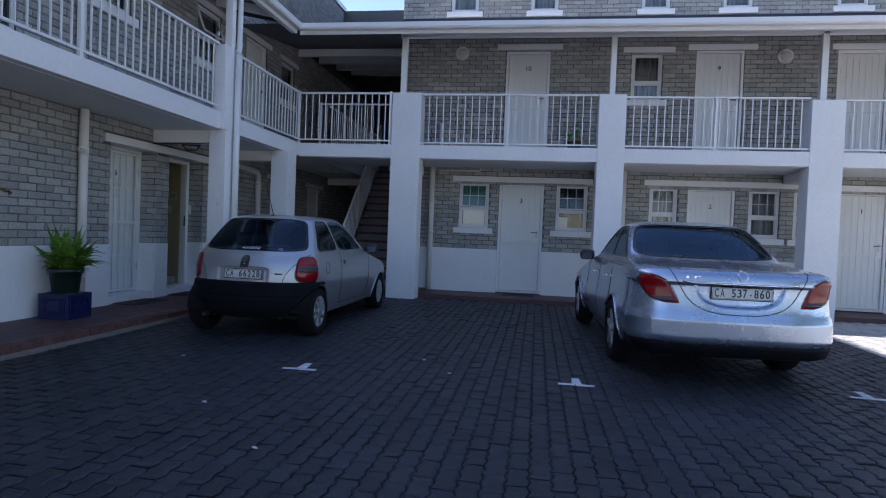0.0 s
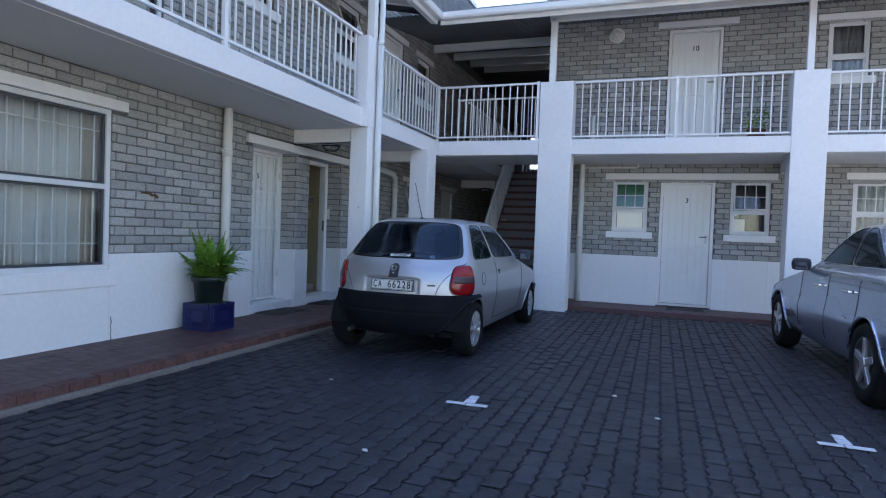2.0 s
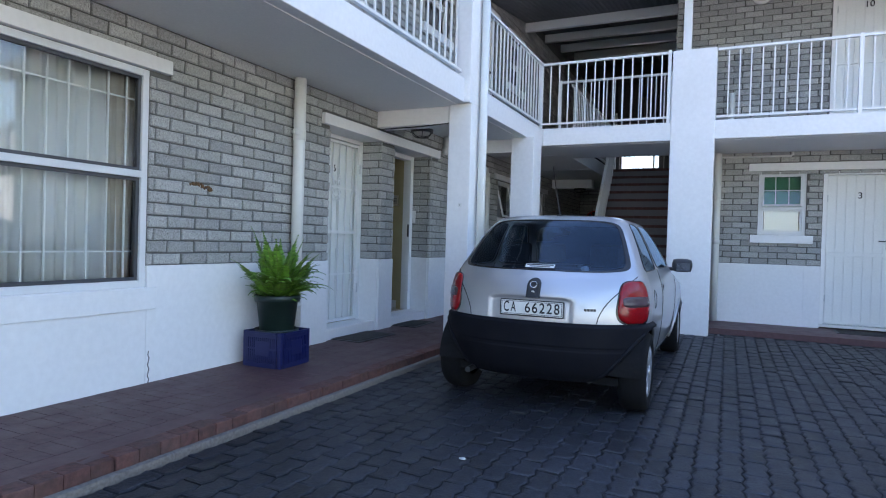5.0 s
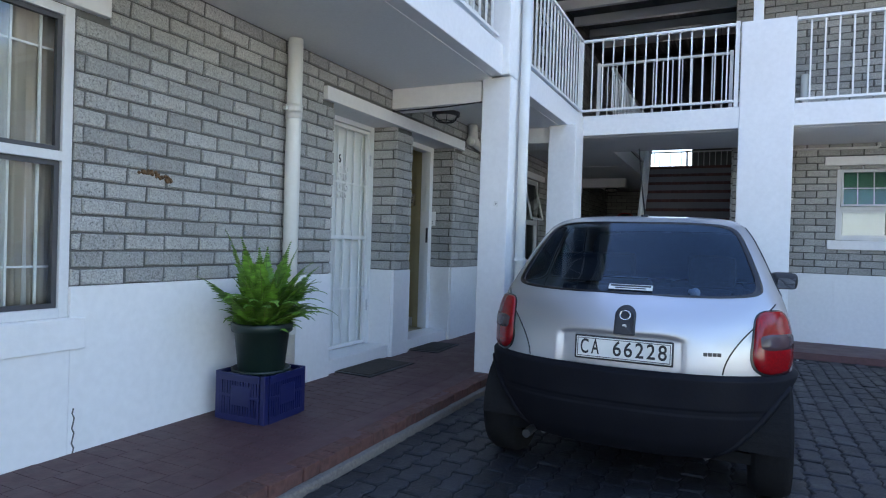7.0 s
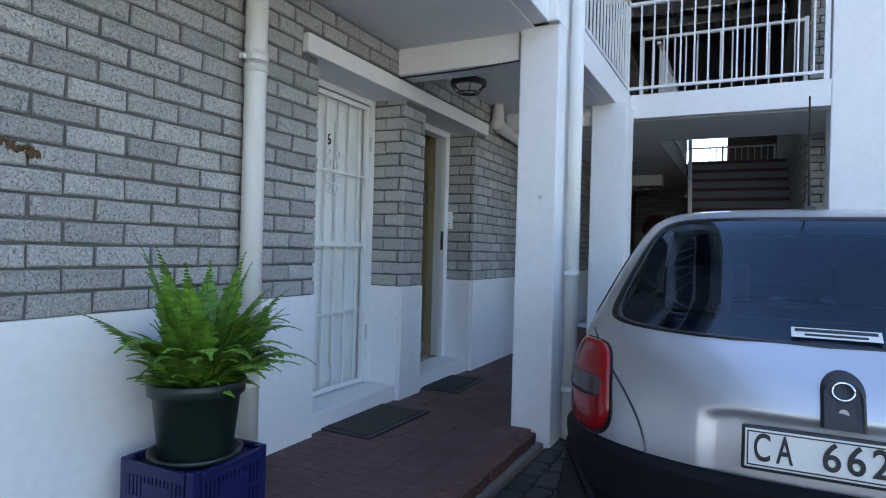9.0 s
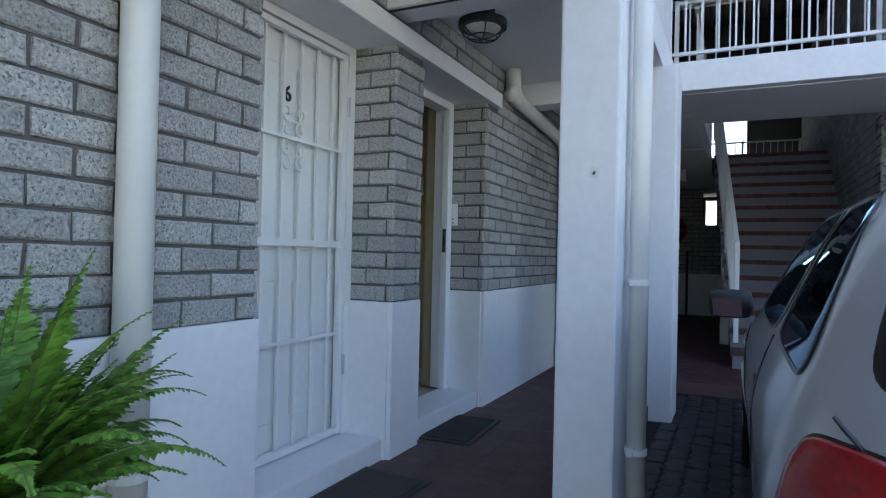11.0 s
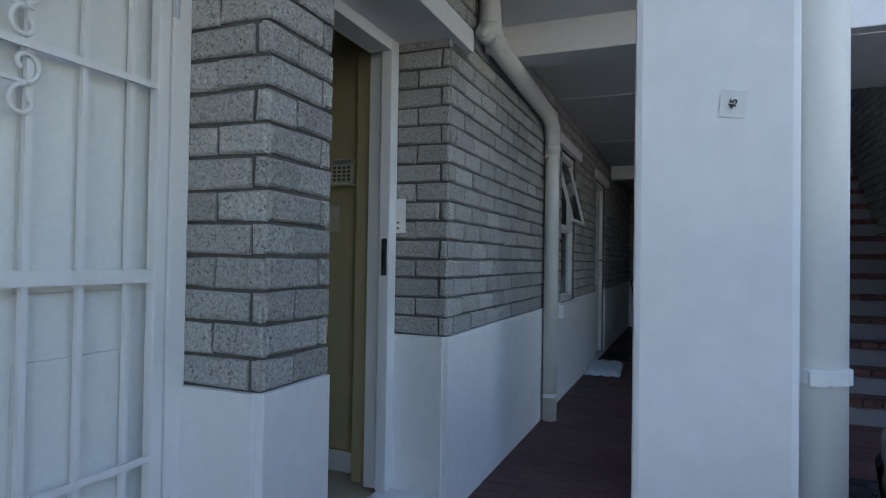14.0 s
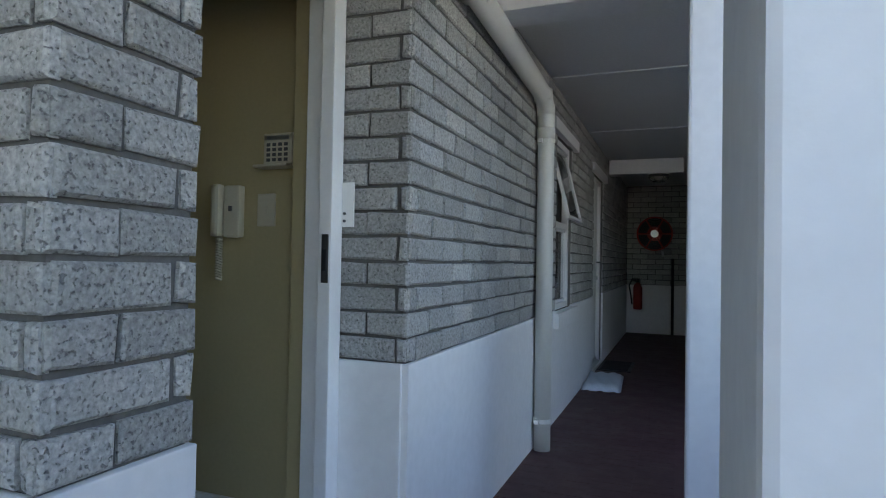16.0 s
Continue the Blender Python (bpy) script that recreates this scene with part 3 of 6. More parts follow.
def sash_window(m, w, h, label, split=0.47, bars=0, sill=True, tilt=0.0, glaze=0, deep=0.05):
    """Frame, upper and lower sash with a pane each; local x along the wall, y into it, z up from the opening's foot."""
    win = empty("window", m, label, "window", kind="structure")
    f = 0.045
    bm = box(-w / 2, -w / 2 + f, 0, deep, 0, h, 0.003)
    add_box(bm, w / 2 - f, w / 2, 0, deep, 0, h, 0.003)
    add_box(bm, -w / 2 + f, w / 2 - f, 0, deep, h - f, h, 0.003)
    add_box(bm, -w / 2 + f, w / 2 - f, 0, deep, 0, f, 0.003)
    part("window_frame", bm, ALU, win)
    zs = f + (h - 2 * f) * split
    part("meeting_rail", box(-w / 2 + f, w / 2 - f, -0.004, deep - 0.004, zs - 0.022, zs + 0.022, 0.003), ALU, win)
    for z0, z1, lean in ((f, zs - 0.022, 0), (zs + 0.022, h - f, tilt)):
        ww = w - 2 * f - 0.004
        sash = empty("sash", Matrix())
        sash.parent = win
        sash.matrix_local = pose(0, 0.016, z1, -lean)
        hh = z1 - z0
        t = 0.022
        bm = box(-ww / 2, -ww / 2 + t, 0, 0.024, -hh, 0)
        add_box(bm, ww / 2 - t, ww / 2, 0, 0.024, -hh, 0)
        add_box(bm, -ww / 2 + t, ww / 2 - t, 0, 0.024, -t, 0)
        add_box(bm, -ww / 2 + t, ww / 2 - t, 0, 0.024, -hh, -hh + t)
        part("sash_frame", bm, ALU if tilt or w < 0.8 else DARK_FRAME, sash)
        pane = part("pane", box(-ww / 2 + t, ww / 2 - t, 0.010, 0.014, -hh + t, -t), GLASS, sash)
        pane.visible_shadow = False
        for k in range(glaze):
            if z0 > f:
                x = -ww / 2 + ww * (k + 1) / (glaze + 1)
                part("glazing_bar", box(x - 0.006, x + 0.006, 0.006, 0.009, -hh, 0), ALU, sash)
        if glaze and z0 > f:
            part("glazing_bar", box(-ww / 2, ww / 2, 0.005, 0.008, -hh / 2 - 0.006, -hh / 2 + 0.006), ALU, sash)
    if bars:
        n = bars
        for k in range(n):
            x = -w / 2 + f + (w - 2 * f) * (k + 0.5) / n
            part("burglar_bar", box(x - 0.005, x + 0.005, deep + 0.012, deep + 0.022, f, h - f), GLOSS, win)
        for z in (0.16, 0.86):
            part("burglar_bar", box(-w / 2 + f, w / 2 - f, deep + 0.022, deep + 0.03, h * z, h * z + 0.009), GLOSS, win)
    if sill:
        part("window_sill", box(-w / 2 - 0.09, w / 2 + 0.09, -0.075, 0.05, -0.112, -0.003, 0.006), WHITE, win, "white plaster sill")
    return win


def curtain(m, w, h, mat, label, folds=14, seed=1):
    """A hanging cloth with uneven vertical folds."""
    r = random.Random(seed)
    bm = bmesh.new()
    n = folds * 6
    ph = [r.uniform(0, 6.28) for _ in range(3)]
    rows = []
    for i in range(n + 1):
        u = i / n
        y = 0.022 * math.sin(u * folds * 6.283 + ph[0] + 1.3 * math.sin(u * 9 + ph[1])) + 0.012 * math.sin(u * folds * 2.7 + ph[2])
        rows.append([bm.verts.new((-w / 2 + w * u + 0.01 * math.sin(z * 3 + i), y * (1.15 - 0.3 * z), z * h)) for z in (0, 0.5, 1)])
    for a, b in zip(rows, rows[1:]):
        for k in range(2):
            bm.faces.new((a[k], b[k], b[k + 1], a[k + 1]))
    ob = solid("curtain", bm, mat, label, "curtain", smooth=True)
    ob.matrix_world = m
    ob.modifiers.new("cloth", 'SOLIDIFY').thickness = 0.002
    return ob


GREY_CLOTH = material("grey_curtain", (0.30, 0.31, 0.33), 0.9, grain=0.08, grain_scale=180)
DRAPE = material("beige_drape", (0.42, 0.37, 0.30), 0.9, grain=0.08, grain_scale=160)
# side wing, ground floor
w1 = sash_window(facing_left(4.09, 0.73, -0.012), 1.10, 1.42, "large white sash window with burglar bars and net curtains", 0.52, 8, sill=False, deep=0.06)
part("window_sill", box(-0.62, 0.62, -0.03, 0.06, -0.15, -0.004, 0.006), WHITE, w1, "white plaster sill")
curtain(facing_left(4.09, 0.70, -0.17), 1.12, 1.5, CURTAIN, "pale net curtain drawn across the window", 12, 3)
curtain(facing_left(4.53, 0.70, -0.14), 0.2, 1.5, DRAPE, "beige drape bunched at the window's side", 3, 4)
sash_window(facing_left(11.615, 0.86, -0.03), 0.67, 1.26, "white sash window with its upper sash tilted open", 0.5, 0, tilt=14)
curtain(facing_left(11.615, 0.85, -0.2), 0.8, 1.3, GREY_CLOTH, "grey curtain behind the window", 7, 5)
# side wing, upper floor
for i, (a, b, c, d) in enumerate(U_LEFT_HOLES):
    if c > FLOOR1:
        sash_window(facing_left((a + b) / 2, c, -0.03), b - a, d - c, "white sash window of the upper floor" + (" standing open" if i == 2 else ""), tilt=22 if i == 2 else 0)
        curtain(facing_left((a + b) / 2, c, -0.16), b - a, d - c, CURTAIN if i == 0 else GREY_CLOTH, "pale curtain behind an upper window", 8, 10 + i)
# rear wing
for i, (a, b, c, d) in enumerate(B_WINS):
    lab = "small white sash window with leaded upper panes"
    if i == 0:
        lab += " and a green blind"
    sash_window(facing_back((a + b) / 2, c, -0.03), b - a, d - c, lab, 0.42, tilt=9 if i < 2 else 0, glaze=2)
    if i == 0:
        g = solid("blind", box(-0.23, 0.23, 0, 0.006, 0, 0.46), GREEN_BLIND, "green fabric blind behind the window", "blind")
        g.matrix_world = facing_back((a + b) / 2, c + 0.40, -0.12)
        g = solid("notice", box(-0.21, 0.21, 0, 0.004, 0, 0.30), WHITE, "white paper taped inside the window", "paper")
        g.matrix_world = facing_back((a + b) / 2, c + 0.05, -0.10)
    elif i == 1:
        g = solid("notice", box(-0.09, 0.09, 0, 0.004, 0, 0.2), CREAM, "small pale notice in the window", "paper")
        g.matrix_world = facing_back(a + 0.14, c + 0.06, -0.085)
        curtain(facing_back((a + b) / 2, c, -0.2), b - a + 0.1, d - c, DARK, "dark curtain behind the window", 5, 21)
    else:
        curtain(facing_back((a + b) / 2, c, -0.14), b - a, d - c, GREY_CLOTH, "grey net curtain behind the window", 6, 20 + i)
for a, b, c, d in U_WINS:
    sash_window(facing_back((a + b) / 2, c, -0.03), b - a, d - c, "white sash window of the upper floor", 0.36)
    curtain(facing_back((a + b) / 2, c, -0.14), b - a, d - c, GREY_CLOTH, "grey curtain behind the window", 6, 31)
for i, (a, b, c, d) in enumerate(T_WINS):
    sash_window(pose((a + b) / 2, 12.63, c), b - a, d - c, "white framed window of the third storey")
    curtain(pose((a + b) / 2, 12.8, c), b - a, d - c, DRAPE if i == 4 else GREY_CLOTH, "curtain behind a third storey window", 6, 40 + i)


# ---- lintels ----
def lintel(name, x0, x1, y0, y1, z0, z1):
    solid(name, box(x0, x1, y0, y1, z0, z1, 0.005), WHITE, "white painted concrete lintel", "lintel", "structure", "lintels")


lintel("lintel", LEFT - 0.1, LEFT + 0.03, 3.36, 4.79, 2.153, 2.245)
lintel("lintel", LEFT - RECESS - 0.05, LEFT + 0.028, 6.5, 9.0, LINTEL_Z - 0.009, 2.258)
lintel("lintel", LEFT - 0.05, LEFT + 0.028, 11.1, 12.1, 2.125, 2.21)
lintel("lintel", LEFT - 0.05, LEFT + 0.028, 13.1, 14.2, 2.125, 2.21)
for x0, x1, z0 in ((-2.13, 0.53, 2.20), (1.46, 4.2, 2.215), (4.72, 6.2, 2.2)):
    lintel("lintel", x0, x1, BACK - 0.028, BACK + 0.1, z0, z0 + 0.105)
for x0, x1, z0 in ((-1.37, -0.14, 4.73), (0.97, 1.89, 4.665), (2.12, 3.31, 4.705), (4.55, 5.7, 4.70)):
    lintel("lintel", x0, x1, BACK - 0.028, BACK + 0.1, z0, z0 + 0.10)
for y0, y1, z0 in ((3.75, 5.4, 4.63), (6.1, 7.1, 4.63), (8.35, 9.35, 4.61), (9.95, 11.1, 4.63), (11.5, 12.45, 4.61)):
    lintel("lintel", LEFT - 0.1, LEFT + 0.028, y0, y1, z0, z0 + 0.09)


# ---- doors ----
HANDLE = material("dark_door_furniture", (0.10, 0.10, 0.10), 0.35, 0.8)


def plank_door(m, w, h, number, label, gate=True):
    """A framed plank door with a middle rail and lever handle; local y into the wall."""
    d = empty("door", m, label, "door", kind="structure")
    f = 0.05
    bm = box(-w / 2, -w / 2 + f, 0, 0.09, 0, h, 0.004)
    add_box(bm, w / 2 - f, w / 2, 0, 0.09, 0, h, 0.004)
    add_box(bm, -w / 2 + f, w / 2 - f, 0, 0.09, h - f, h, 0.004)
    part("door_frame", bm, GLOSS, d)
    lw = w - 2 * f - 0.008
    leaf = part("leaf", box(-lw / 2, lw / 2, 0.042, 0.07, 0.012, h - f - 0.004), DOOR_PAINT, d)
    n = 7
    for i in range(n):
        pw = lw / n
        part("plank", box(-lw / 2 + i * pw + 0.0025, -lw / 2 + (i + 1) * pw - 0.0025, 0.032, 0.0415, 0.014, h - f - 0.006, 0.003), DOOR_PAINT, leaf)
    part("ledge", box(-lw / 2 + 0.004, lw / 2 - 0.004, 0.016, 0.0315, h * 0.45, h * 0.45 + 0.05, 0.003), DOOR_PAINT, leaf)
    bm = box(-lw / 2 + 0.012, -lw / 2 + 0.028, 0.02, 0.0315, 0.03, h * 0.45)
    add_box(bm, lw / 2 - 0.028, lw / 2 - 0.012, 0.02, 0.0315, 0.03, h * 0.45)
    add_box(bm, -lw / 2 + 0.028, lw / 2 - 0.028, 0.02, 0.0315, 0.03, 0.05)
    part("lower_border", bm, DOOR_PAINT, leaf)
    part("lock_plate", box(lw / 2 - 0.075, lw / 2 - 0.04, 0.0255, 0.0315, h * 0.50, h * 0.50 + 0.14, 0.003), STEEL, d)
    bm = add_tube(bmesh.new(), [(lw / 2 - 0.057, 0.026, h * 0.55), (lw / 2 - 0.057, -0.02, h * 0.55), (lw / 2 - 0.07, -0.024, h * 0.55), (lw / 2 - 0.16, -0.02, h * 0.55)], 0.008, 8)
    part("lever_handle", bm, HANDLE, d, smooth=True)
    part("hinge", tube([(-lw / 2 + 0.002, 0.02, h * 0.8), (-lw / 2 + 0.002, 0.02, h * 0.8 + 0.09)], 0.008, 8), STEEL, d)
    part("hinge", tube([(-lw / 2 + 0.002, 0.02, h * 0.15), (-lw / 2 + 0.002, 0.02, h * 0.15 + 0.09)], 0.008, 8), STEEL, d)
    if number:
        write_on(d, number, 0.115, pose(0.0, 0.029, h * 0.84))
    part("threshold", box(-w / 2, w / 2, -0.03, 0.1, -0.03, 0.006, 0.004), CREAM, d)
    return d


for (a, b), num, z0, top in ((B_DOORS[0], "3", 0.115, 2.185), (B_DOORS[1], "2", 0.115, 2.185), (B_DOORS[2], "1", 0.115, 2.185)):
    plank_door(facing_back((a + b) / 2, z0, -0.02), b - a, top - z0, num, "white painted plank door numbered " + num + " with white frame")
for (a, b), num in zip(U_DOORS, ("10", "9", "")):
    plank_door(facing_back((a + b) / 2, FLOOR1 + 0.01, -0.02), b - a, 4.70 - FLOOR1 - 0.01, num, "white painted plank door of the upper floor")
plank_door(facing_left(10.525, FLOOR1 + 0.01, -0.03), 0.85, 4.62 - FLOOR1 - 0.01, "", "white painted plank door of the upper floor")
plank_door(facing_left(13.65, STOEP_Z + 0.02, -0.03), 0.80, 2.12 - STOEP_Z - 0.02, "", "white painted plank door in the dim passage")

# door 6 in the first recess, behind a barred gate
RX = LEFT - RECESS
SILL = 0.20
for a, b in RECESSES:
    bm = box(RX - 0.02, LEFT - 0.03, a + 0.008, b - 0.014, STOEP_Z - 0.01, SILL, 0.012)
    solid("door_step", bm, WHITE, "pale worn painted threshold step before the door", "step", "structure", "threshold steps")
door6 = empty("door_6", facing_left(7.115, SILL, -RECESS + 0.03), "white panelled door numbered 6 behind a gate", "door", kind="structure")
DH = LINTEL_Z - SILL
bm = box(-0.46, -0.40, 0, 0.1, 0, DH, 0.004)
add_box(bm, 0.40, 0.46, 0, 0.1, 0, DH, 0.004)
add_box(bm, -0.40, 0.40, 0, 0.1, DH - 0.05, DH, 0.004)
part("door_frame", bm, GLOSS, door6)
leaf = part("leaf", box(-0.395, 0.395, 0.055, 0.095, 0.008, DH - 0.054), DOOR_PAINT, door6)
for x0, x1 in ((-0.31, -0.06), (0.06, 0.31)):
    for z0, z1 in ((0.16, 0.78), (0.92, 1.74)):
        bm = box(x0, x1, 0.047, 0.0545, z0, z1, 0.006)
        part("door_panel", bm, DOOR_PAINT, leaf)
write_on(door6, "6", 0.10, pose(-0.012, 0.04, 1.615))
gate = empty("security_gate", facing_left(7.115, SILL, -RECESS + 0.012), "white steel security gate with scroll ornament, closed before the door", "gate")
bm = box(-0.395, -0.36, -0.016, 0.012, 0.012, DH - 0.06, 0.003)
add_box(bm, 0.36, 0.395, -0.016, 0.012, 0.012, DH - 0.06, 0.003)
add_box(bm, -0.36, 0.36, -0.016, 0.012, 0.012, 0.042, 0.003)
add_box(bm, -0.36, 0.36, -0.016, 0.012, DH - 0.09, DH - 0.06, 0.003)
part("gate_frame", bm, GLOSS, gate)
for z, hh in ((0.511, 0.008), (0.953, 0.016), (1.416, 0.008)):
    part("cross_bar", box(-0.36, 0.36, -0.012, -0.002, z - hh, z + hh), GLOSS, gate)
for k in range(6):
    x = -0.36 + 0.72 * (k + 0.5) / 6
    part("bar", box(x - 0.007, x + 0.007, -0.001, 0.011, 0.04, DH - 0.085), GLOSS, gate)


def curl(cx, cz, r, turn, hand):
    pts = []
    for i in range(17):
        a = turn + hand * i * 0.36
        q = r * (1 - i / 22)
        pts.append((cx + q * math.cos(a), -0.006, cz + q * math.sin(a)))
    return pts


for sx in (-1, 1):
    for cz, tn in ((1.53, -1.57), (1.455, 1.57), (1.375, -1.57), (1.30, 1.57)):
        part("scroll", tube(curl(sx * 0.045, cz, 0.036, tn, sx), 0.0055, 6), GLOSS, gate, smooth=True)
for cz in (1.49, 1.34):
    part("scroll", tube([(-0.06, -0.006, cz), (0.06, -0.006, cz)], 0.005, 6), GLOSS, gate)
for z in (0.3, 1.6):
    part("gate_hinge", tube([(0.41, -0.012, z), (0.41, -0.012, z + 0.1)], 0.011, 8), STEEL, gate)

# door 5 stands open on a khaki room
frame5 = empty("door_5", facing_left(8.335, SILL, -RECESS + 0.03), "white steel door frame of an open doorway", "door", kind="structure")
bm = box(-0.445, -0.385, 0, 0.11, 0, DH, 0.004)
add_box(bm, 0.375, 0.445, 0, 0.05, 0, DH, 0.004)
add_box(bm, 0.40, 0.445, 0.05, 0.12, 0, DH, 0.004)
add_box(bm, -0.385, 0.375, 0, 0.11, DH - 0.06, DH, 0.004)
part("door_frame", bm, GLOSS, frame5)
part("strike_plate", box(0.371, 0.3755, 0.008, 0.034, 0.93, 1.09, 0.002), HANDLE, frame5, "dark steel strike plate")
part("strike_box", box(0.366, 0.372, 0.013, 0.028, 0.97, 1.04), BLACK_PLASTIC, frame5)
part("leaf", box(-0.39, -0.35, 0.12, 0.90, 0.01, DH - 0.06), YELLOW_WALL, frame5, "khaki door leaf swung inwards")
plate5 = empty("gate_plate", pose(-6.06, 8.782, 1.392), "zinc steel lock plate screwed to the brick jamb", "lock plate")
part("plate", box(-0.045, 0.045, -0.008, 0.0, -0.075, 0.075, 0.002), GLOSS, plate5)
for z in (-0.055, -0.03, 0.01, 0.055):
    part("screw", tube([(0.012 if z < 0 else -0.015, -0.0125, z), (0.012 if z < 0 else -0.015, -0.008, z)], 0.005, 8), HANDLE, plate5)
bm = box(-8.6, RX - 0.1, 8.90, 9.0, STOEP_Z, 2.45)
add_box(bm, -8.7, -8.6, 7.4, 9.0, STOEP_Z, 2.45)
add_box(bm, -8.6, RX - 0.1, 7.4, 7.5, STOEP_Z, 2.45)
solid("room_wall", bm, YELLOW_WALL, "khaki painted wall of the room behind the open door", "wall", "structure")
solid("room_trim", box(RX - 0.19, RX - 0.09, 8.80, 8.898, SILL - 0.03, 2.43, 0.004), YELLOW_WALL, "khaki painted reveal beside the door frame", "trim", "structure")
solid("room_floor", box(-8.6, RX, 7.5, 8.9, STOEP_Z - 0.02, SILL - 0.012), material("beige_floor_tile", (0.45, 0.38, 0.27), 0.4, grain=0.08, stain=0.2), "beige tiled room floor", "floor", "structure")
solid("room_ceiling", box(-8.6, RX - 0.02, 7.4, 9.0, 2.40, 2.44), WHITE, "white room ceiling", "ceiling", "structure")
solid("room_skirting", box(-8.6, RX - 0.19, 8.885, 8.899, SILL - 0.012, SILL + 0.085, 0.003), GLOSS, "pale skirting board", "baseboard", "structure")

# ---- beam conduit, end wall of the passage ----
END_Y = 17.3
wall_end = empty("wall_end", Matrix(), kind="structure", label="dark grey brick wall closing the passage, white below")
bm = bmesh.new()
pierced(LEFT, -4.42, -0.1, SOFFIT_Z, [(-4.86, -4.62, 1.78, 2.4)], lambda a, b, c, d: add_box(bm, a, b, END_Y + 0.012, END_Y + 0.2, c, d))
part("core", bm, MORTAR, wall_end)
part("plinth", box(LEFT, -4.42, END_Y - 0.004, END_Y + 0.014, -0.05, DADO, 0.003), WHITE, wall_end, "white painted plinth")


# ---- pipes ----
def pipe(name, points, radius, clamps, label, wall):
    """A downpipe with sockets and saddle clamps; wall: the way back to the wall it is fixed to."""
    p = empty(name, pose(*points[-1]), label, "pipe", "downpipes")
    base = Vector(points[-1])
    pts = [Vector(q) - base for q in points]
    part("pipe", tube(pts, radius, 16), CREAM, p, smooth=True)
    for c in clamps:
        q = Vector(c) - base
        part("clamp", tube([q - Vector((0, 0, 0.012)), q + Vector((0, 0, 0.012))], radius + 0.006, 16), CREAM, p)
        w = Vector(wall)
        side = Vector((-w.y, w.x, 0))
        for s in (-1, 1):
            a = q + side * s * (radius + 0.012) + w * radius * 0.4
            part("lug", box(a.x - 0.012, a.x + 0.012, a.y - 0.012, a.y + 0.012, a.z - 0.011, a.z + 0.011), CREAM, p)
    for q in pts[1:-1]:
        part("socket", tube([q - Vector((0, 0, 0.035)), q + Vector((0, 0, 0.03))], radius + 0.005, 16), CREAM, p, smooth=True)
    return p


PX = LEFT + 0.062
DOWN = "cream painted downpipe fixed to the wall"
pipe("downpipe", [(PX, 6.09, SOFFIT_Z), (PX, 6.09, 1.99), (PX, 6.09, 1.96), (PX, 6.09, STOEP_Z)], 0.050, [(PX, 6.09, 1.99), (PX, 6.09, 0.5)], DOWN, (-1, 0, 0))
p2 = pipe("downpipe", [(PX, 9.12, SOFFIT_Z), (PX, 9.13, 2.30), (PX + 0.005, 9.22, 2.26), (PX, 10.50, 2.19), (PX, 10.58, 2.12), (PX, 10.6, 1.98), (PX, 10.6, STOEP_Z)], 0.050, [(PX, 10.6, 1.93), (PX, 10.6, 0.27)], "cream painted downpipe with a long offset bend", (-1, 0, 0))
part("access_cap", tube([(0, -1.50, 2.17), (0.0, -1.555, 2.175)], 0.045, 16), CREAM, p2, smooth=True)
part("access_cap", tube([(0, -1.553, 2.175), (0.0, -1.562, 2.176)], 0.03, 16), CREAM, p2, smooth=True)
pipe("downpipe", [(-4.646, 7.60, 3.55), (-4.646, 7.60, 0.02)], 0.040, [(-4.646, 7.60, 1.015), (-4.646, 7.60, 0.32)], "white painted downpipe standing beside the pillar", (-1, 0, 0))
pipe("downpipe", [(-4.67, 7.66, 4.55), (-4.67, 7.66, 3.66), (-4.646, 7.60, 3.56), (-4.646, 7.60, 3.5)], 0.036, [], "slim white rainwater pipe from the gutter", (-1, 0, 0))
pipe("downpipe", [(-2.53, BACK - 0.06, SOFFIT_Z), (-2.53, BACK - 0.06, 1.2), (-2.53, BACK - 0.06, 0.07)], 0.05, [(-2.53, BACK - 0.06, 1.8)], DOWN, (0, 1, 0))
pipe("downpipe", [(1.08, BACK - 0.06, SOFFIT_Z), (1.08, BACK - 0.06, 1.2), (1.08, BACK - 0.06, 0.07)], 0.05, [(1.08, BACK - 0.06, 1.8)], DOWN, (0, 1, 0))
pipe("vent_pipe", [(-2.38, BACK - 0.07, 3.30), (-2.38, BACK - 0.07, 3.0), (-2.38, BACK - 0.07, FLOOR1)], 0.04, [], "short white vent pipe standing on the balcony", (0, 1, 0))
pipe("downpipe", [(LEFT + 0.06, 6.02, 4.6), (LEFT + 0.06, 6.02, 3.4), (LEFT + 0.06, 6.02, FLOOR1)], 0.045, [], DOWN, (-1, 0, 0))
solid("conduit", tube([(-2.50, BACK - 0.03, 2.40), (-1.62, BACK - 0.03, 2.40), (-1.60, BACK - 0.03, 2.42), (-1.60, BACK - 0.03, SOFFIT_Z)], 0.014, 8), CREAM, "thin cream conduit along the top of the wall", "conduit", smooth=True)
solid("cable", tube([(LEFT + 0.02, 7.44, 2.262), (-5.3, 7.45, 2.268), (-4.96, 7.45, 2.286)], 0.006, 6), BLACK_PLASTIC, "black cable slung along the beam", "cable", smooth=True)


# ---- lamps ----
LAMP_GLASS = material("frosted_lamp_glass", (0.62, 0.60, 0.55), 0.25, grain=0.1, stain=0.3, stain_color=(0.35, 0.33, 0.3))


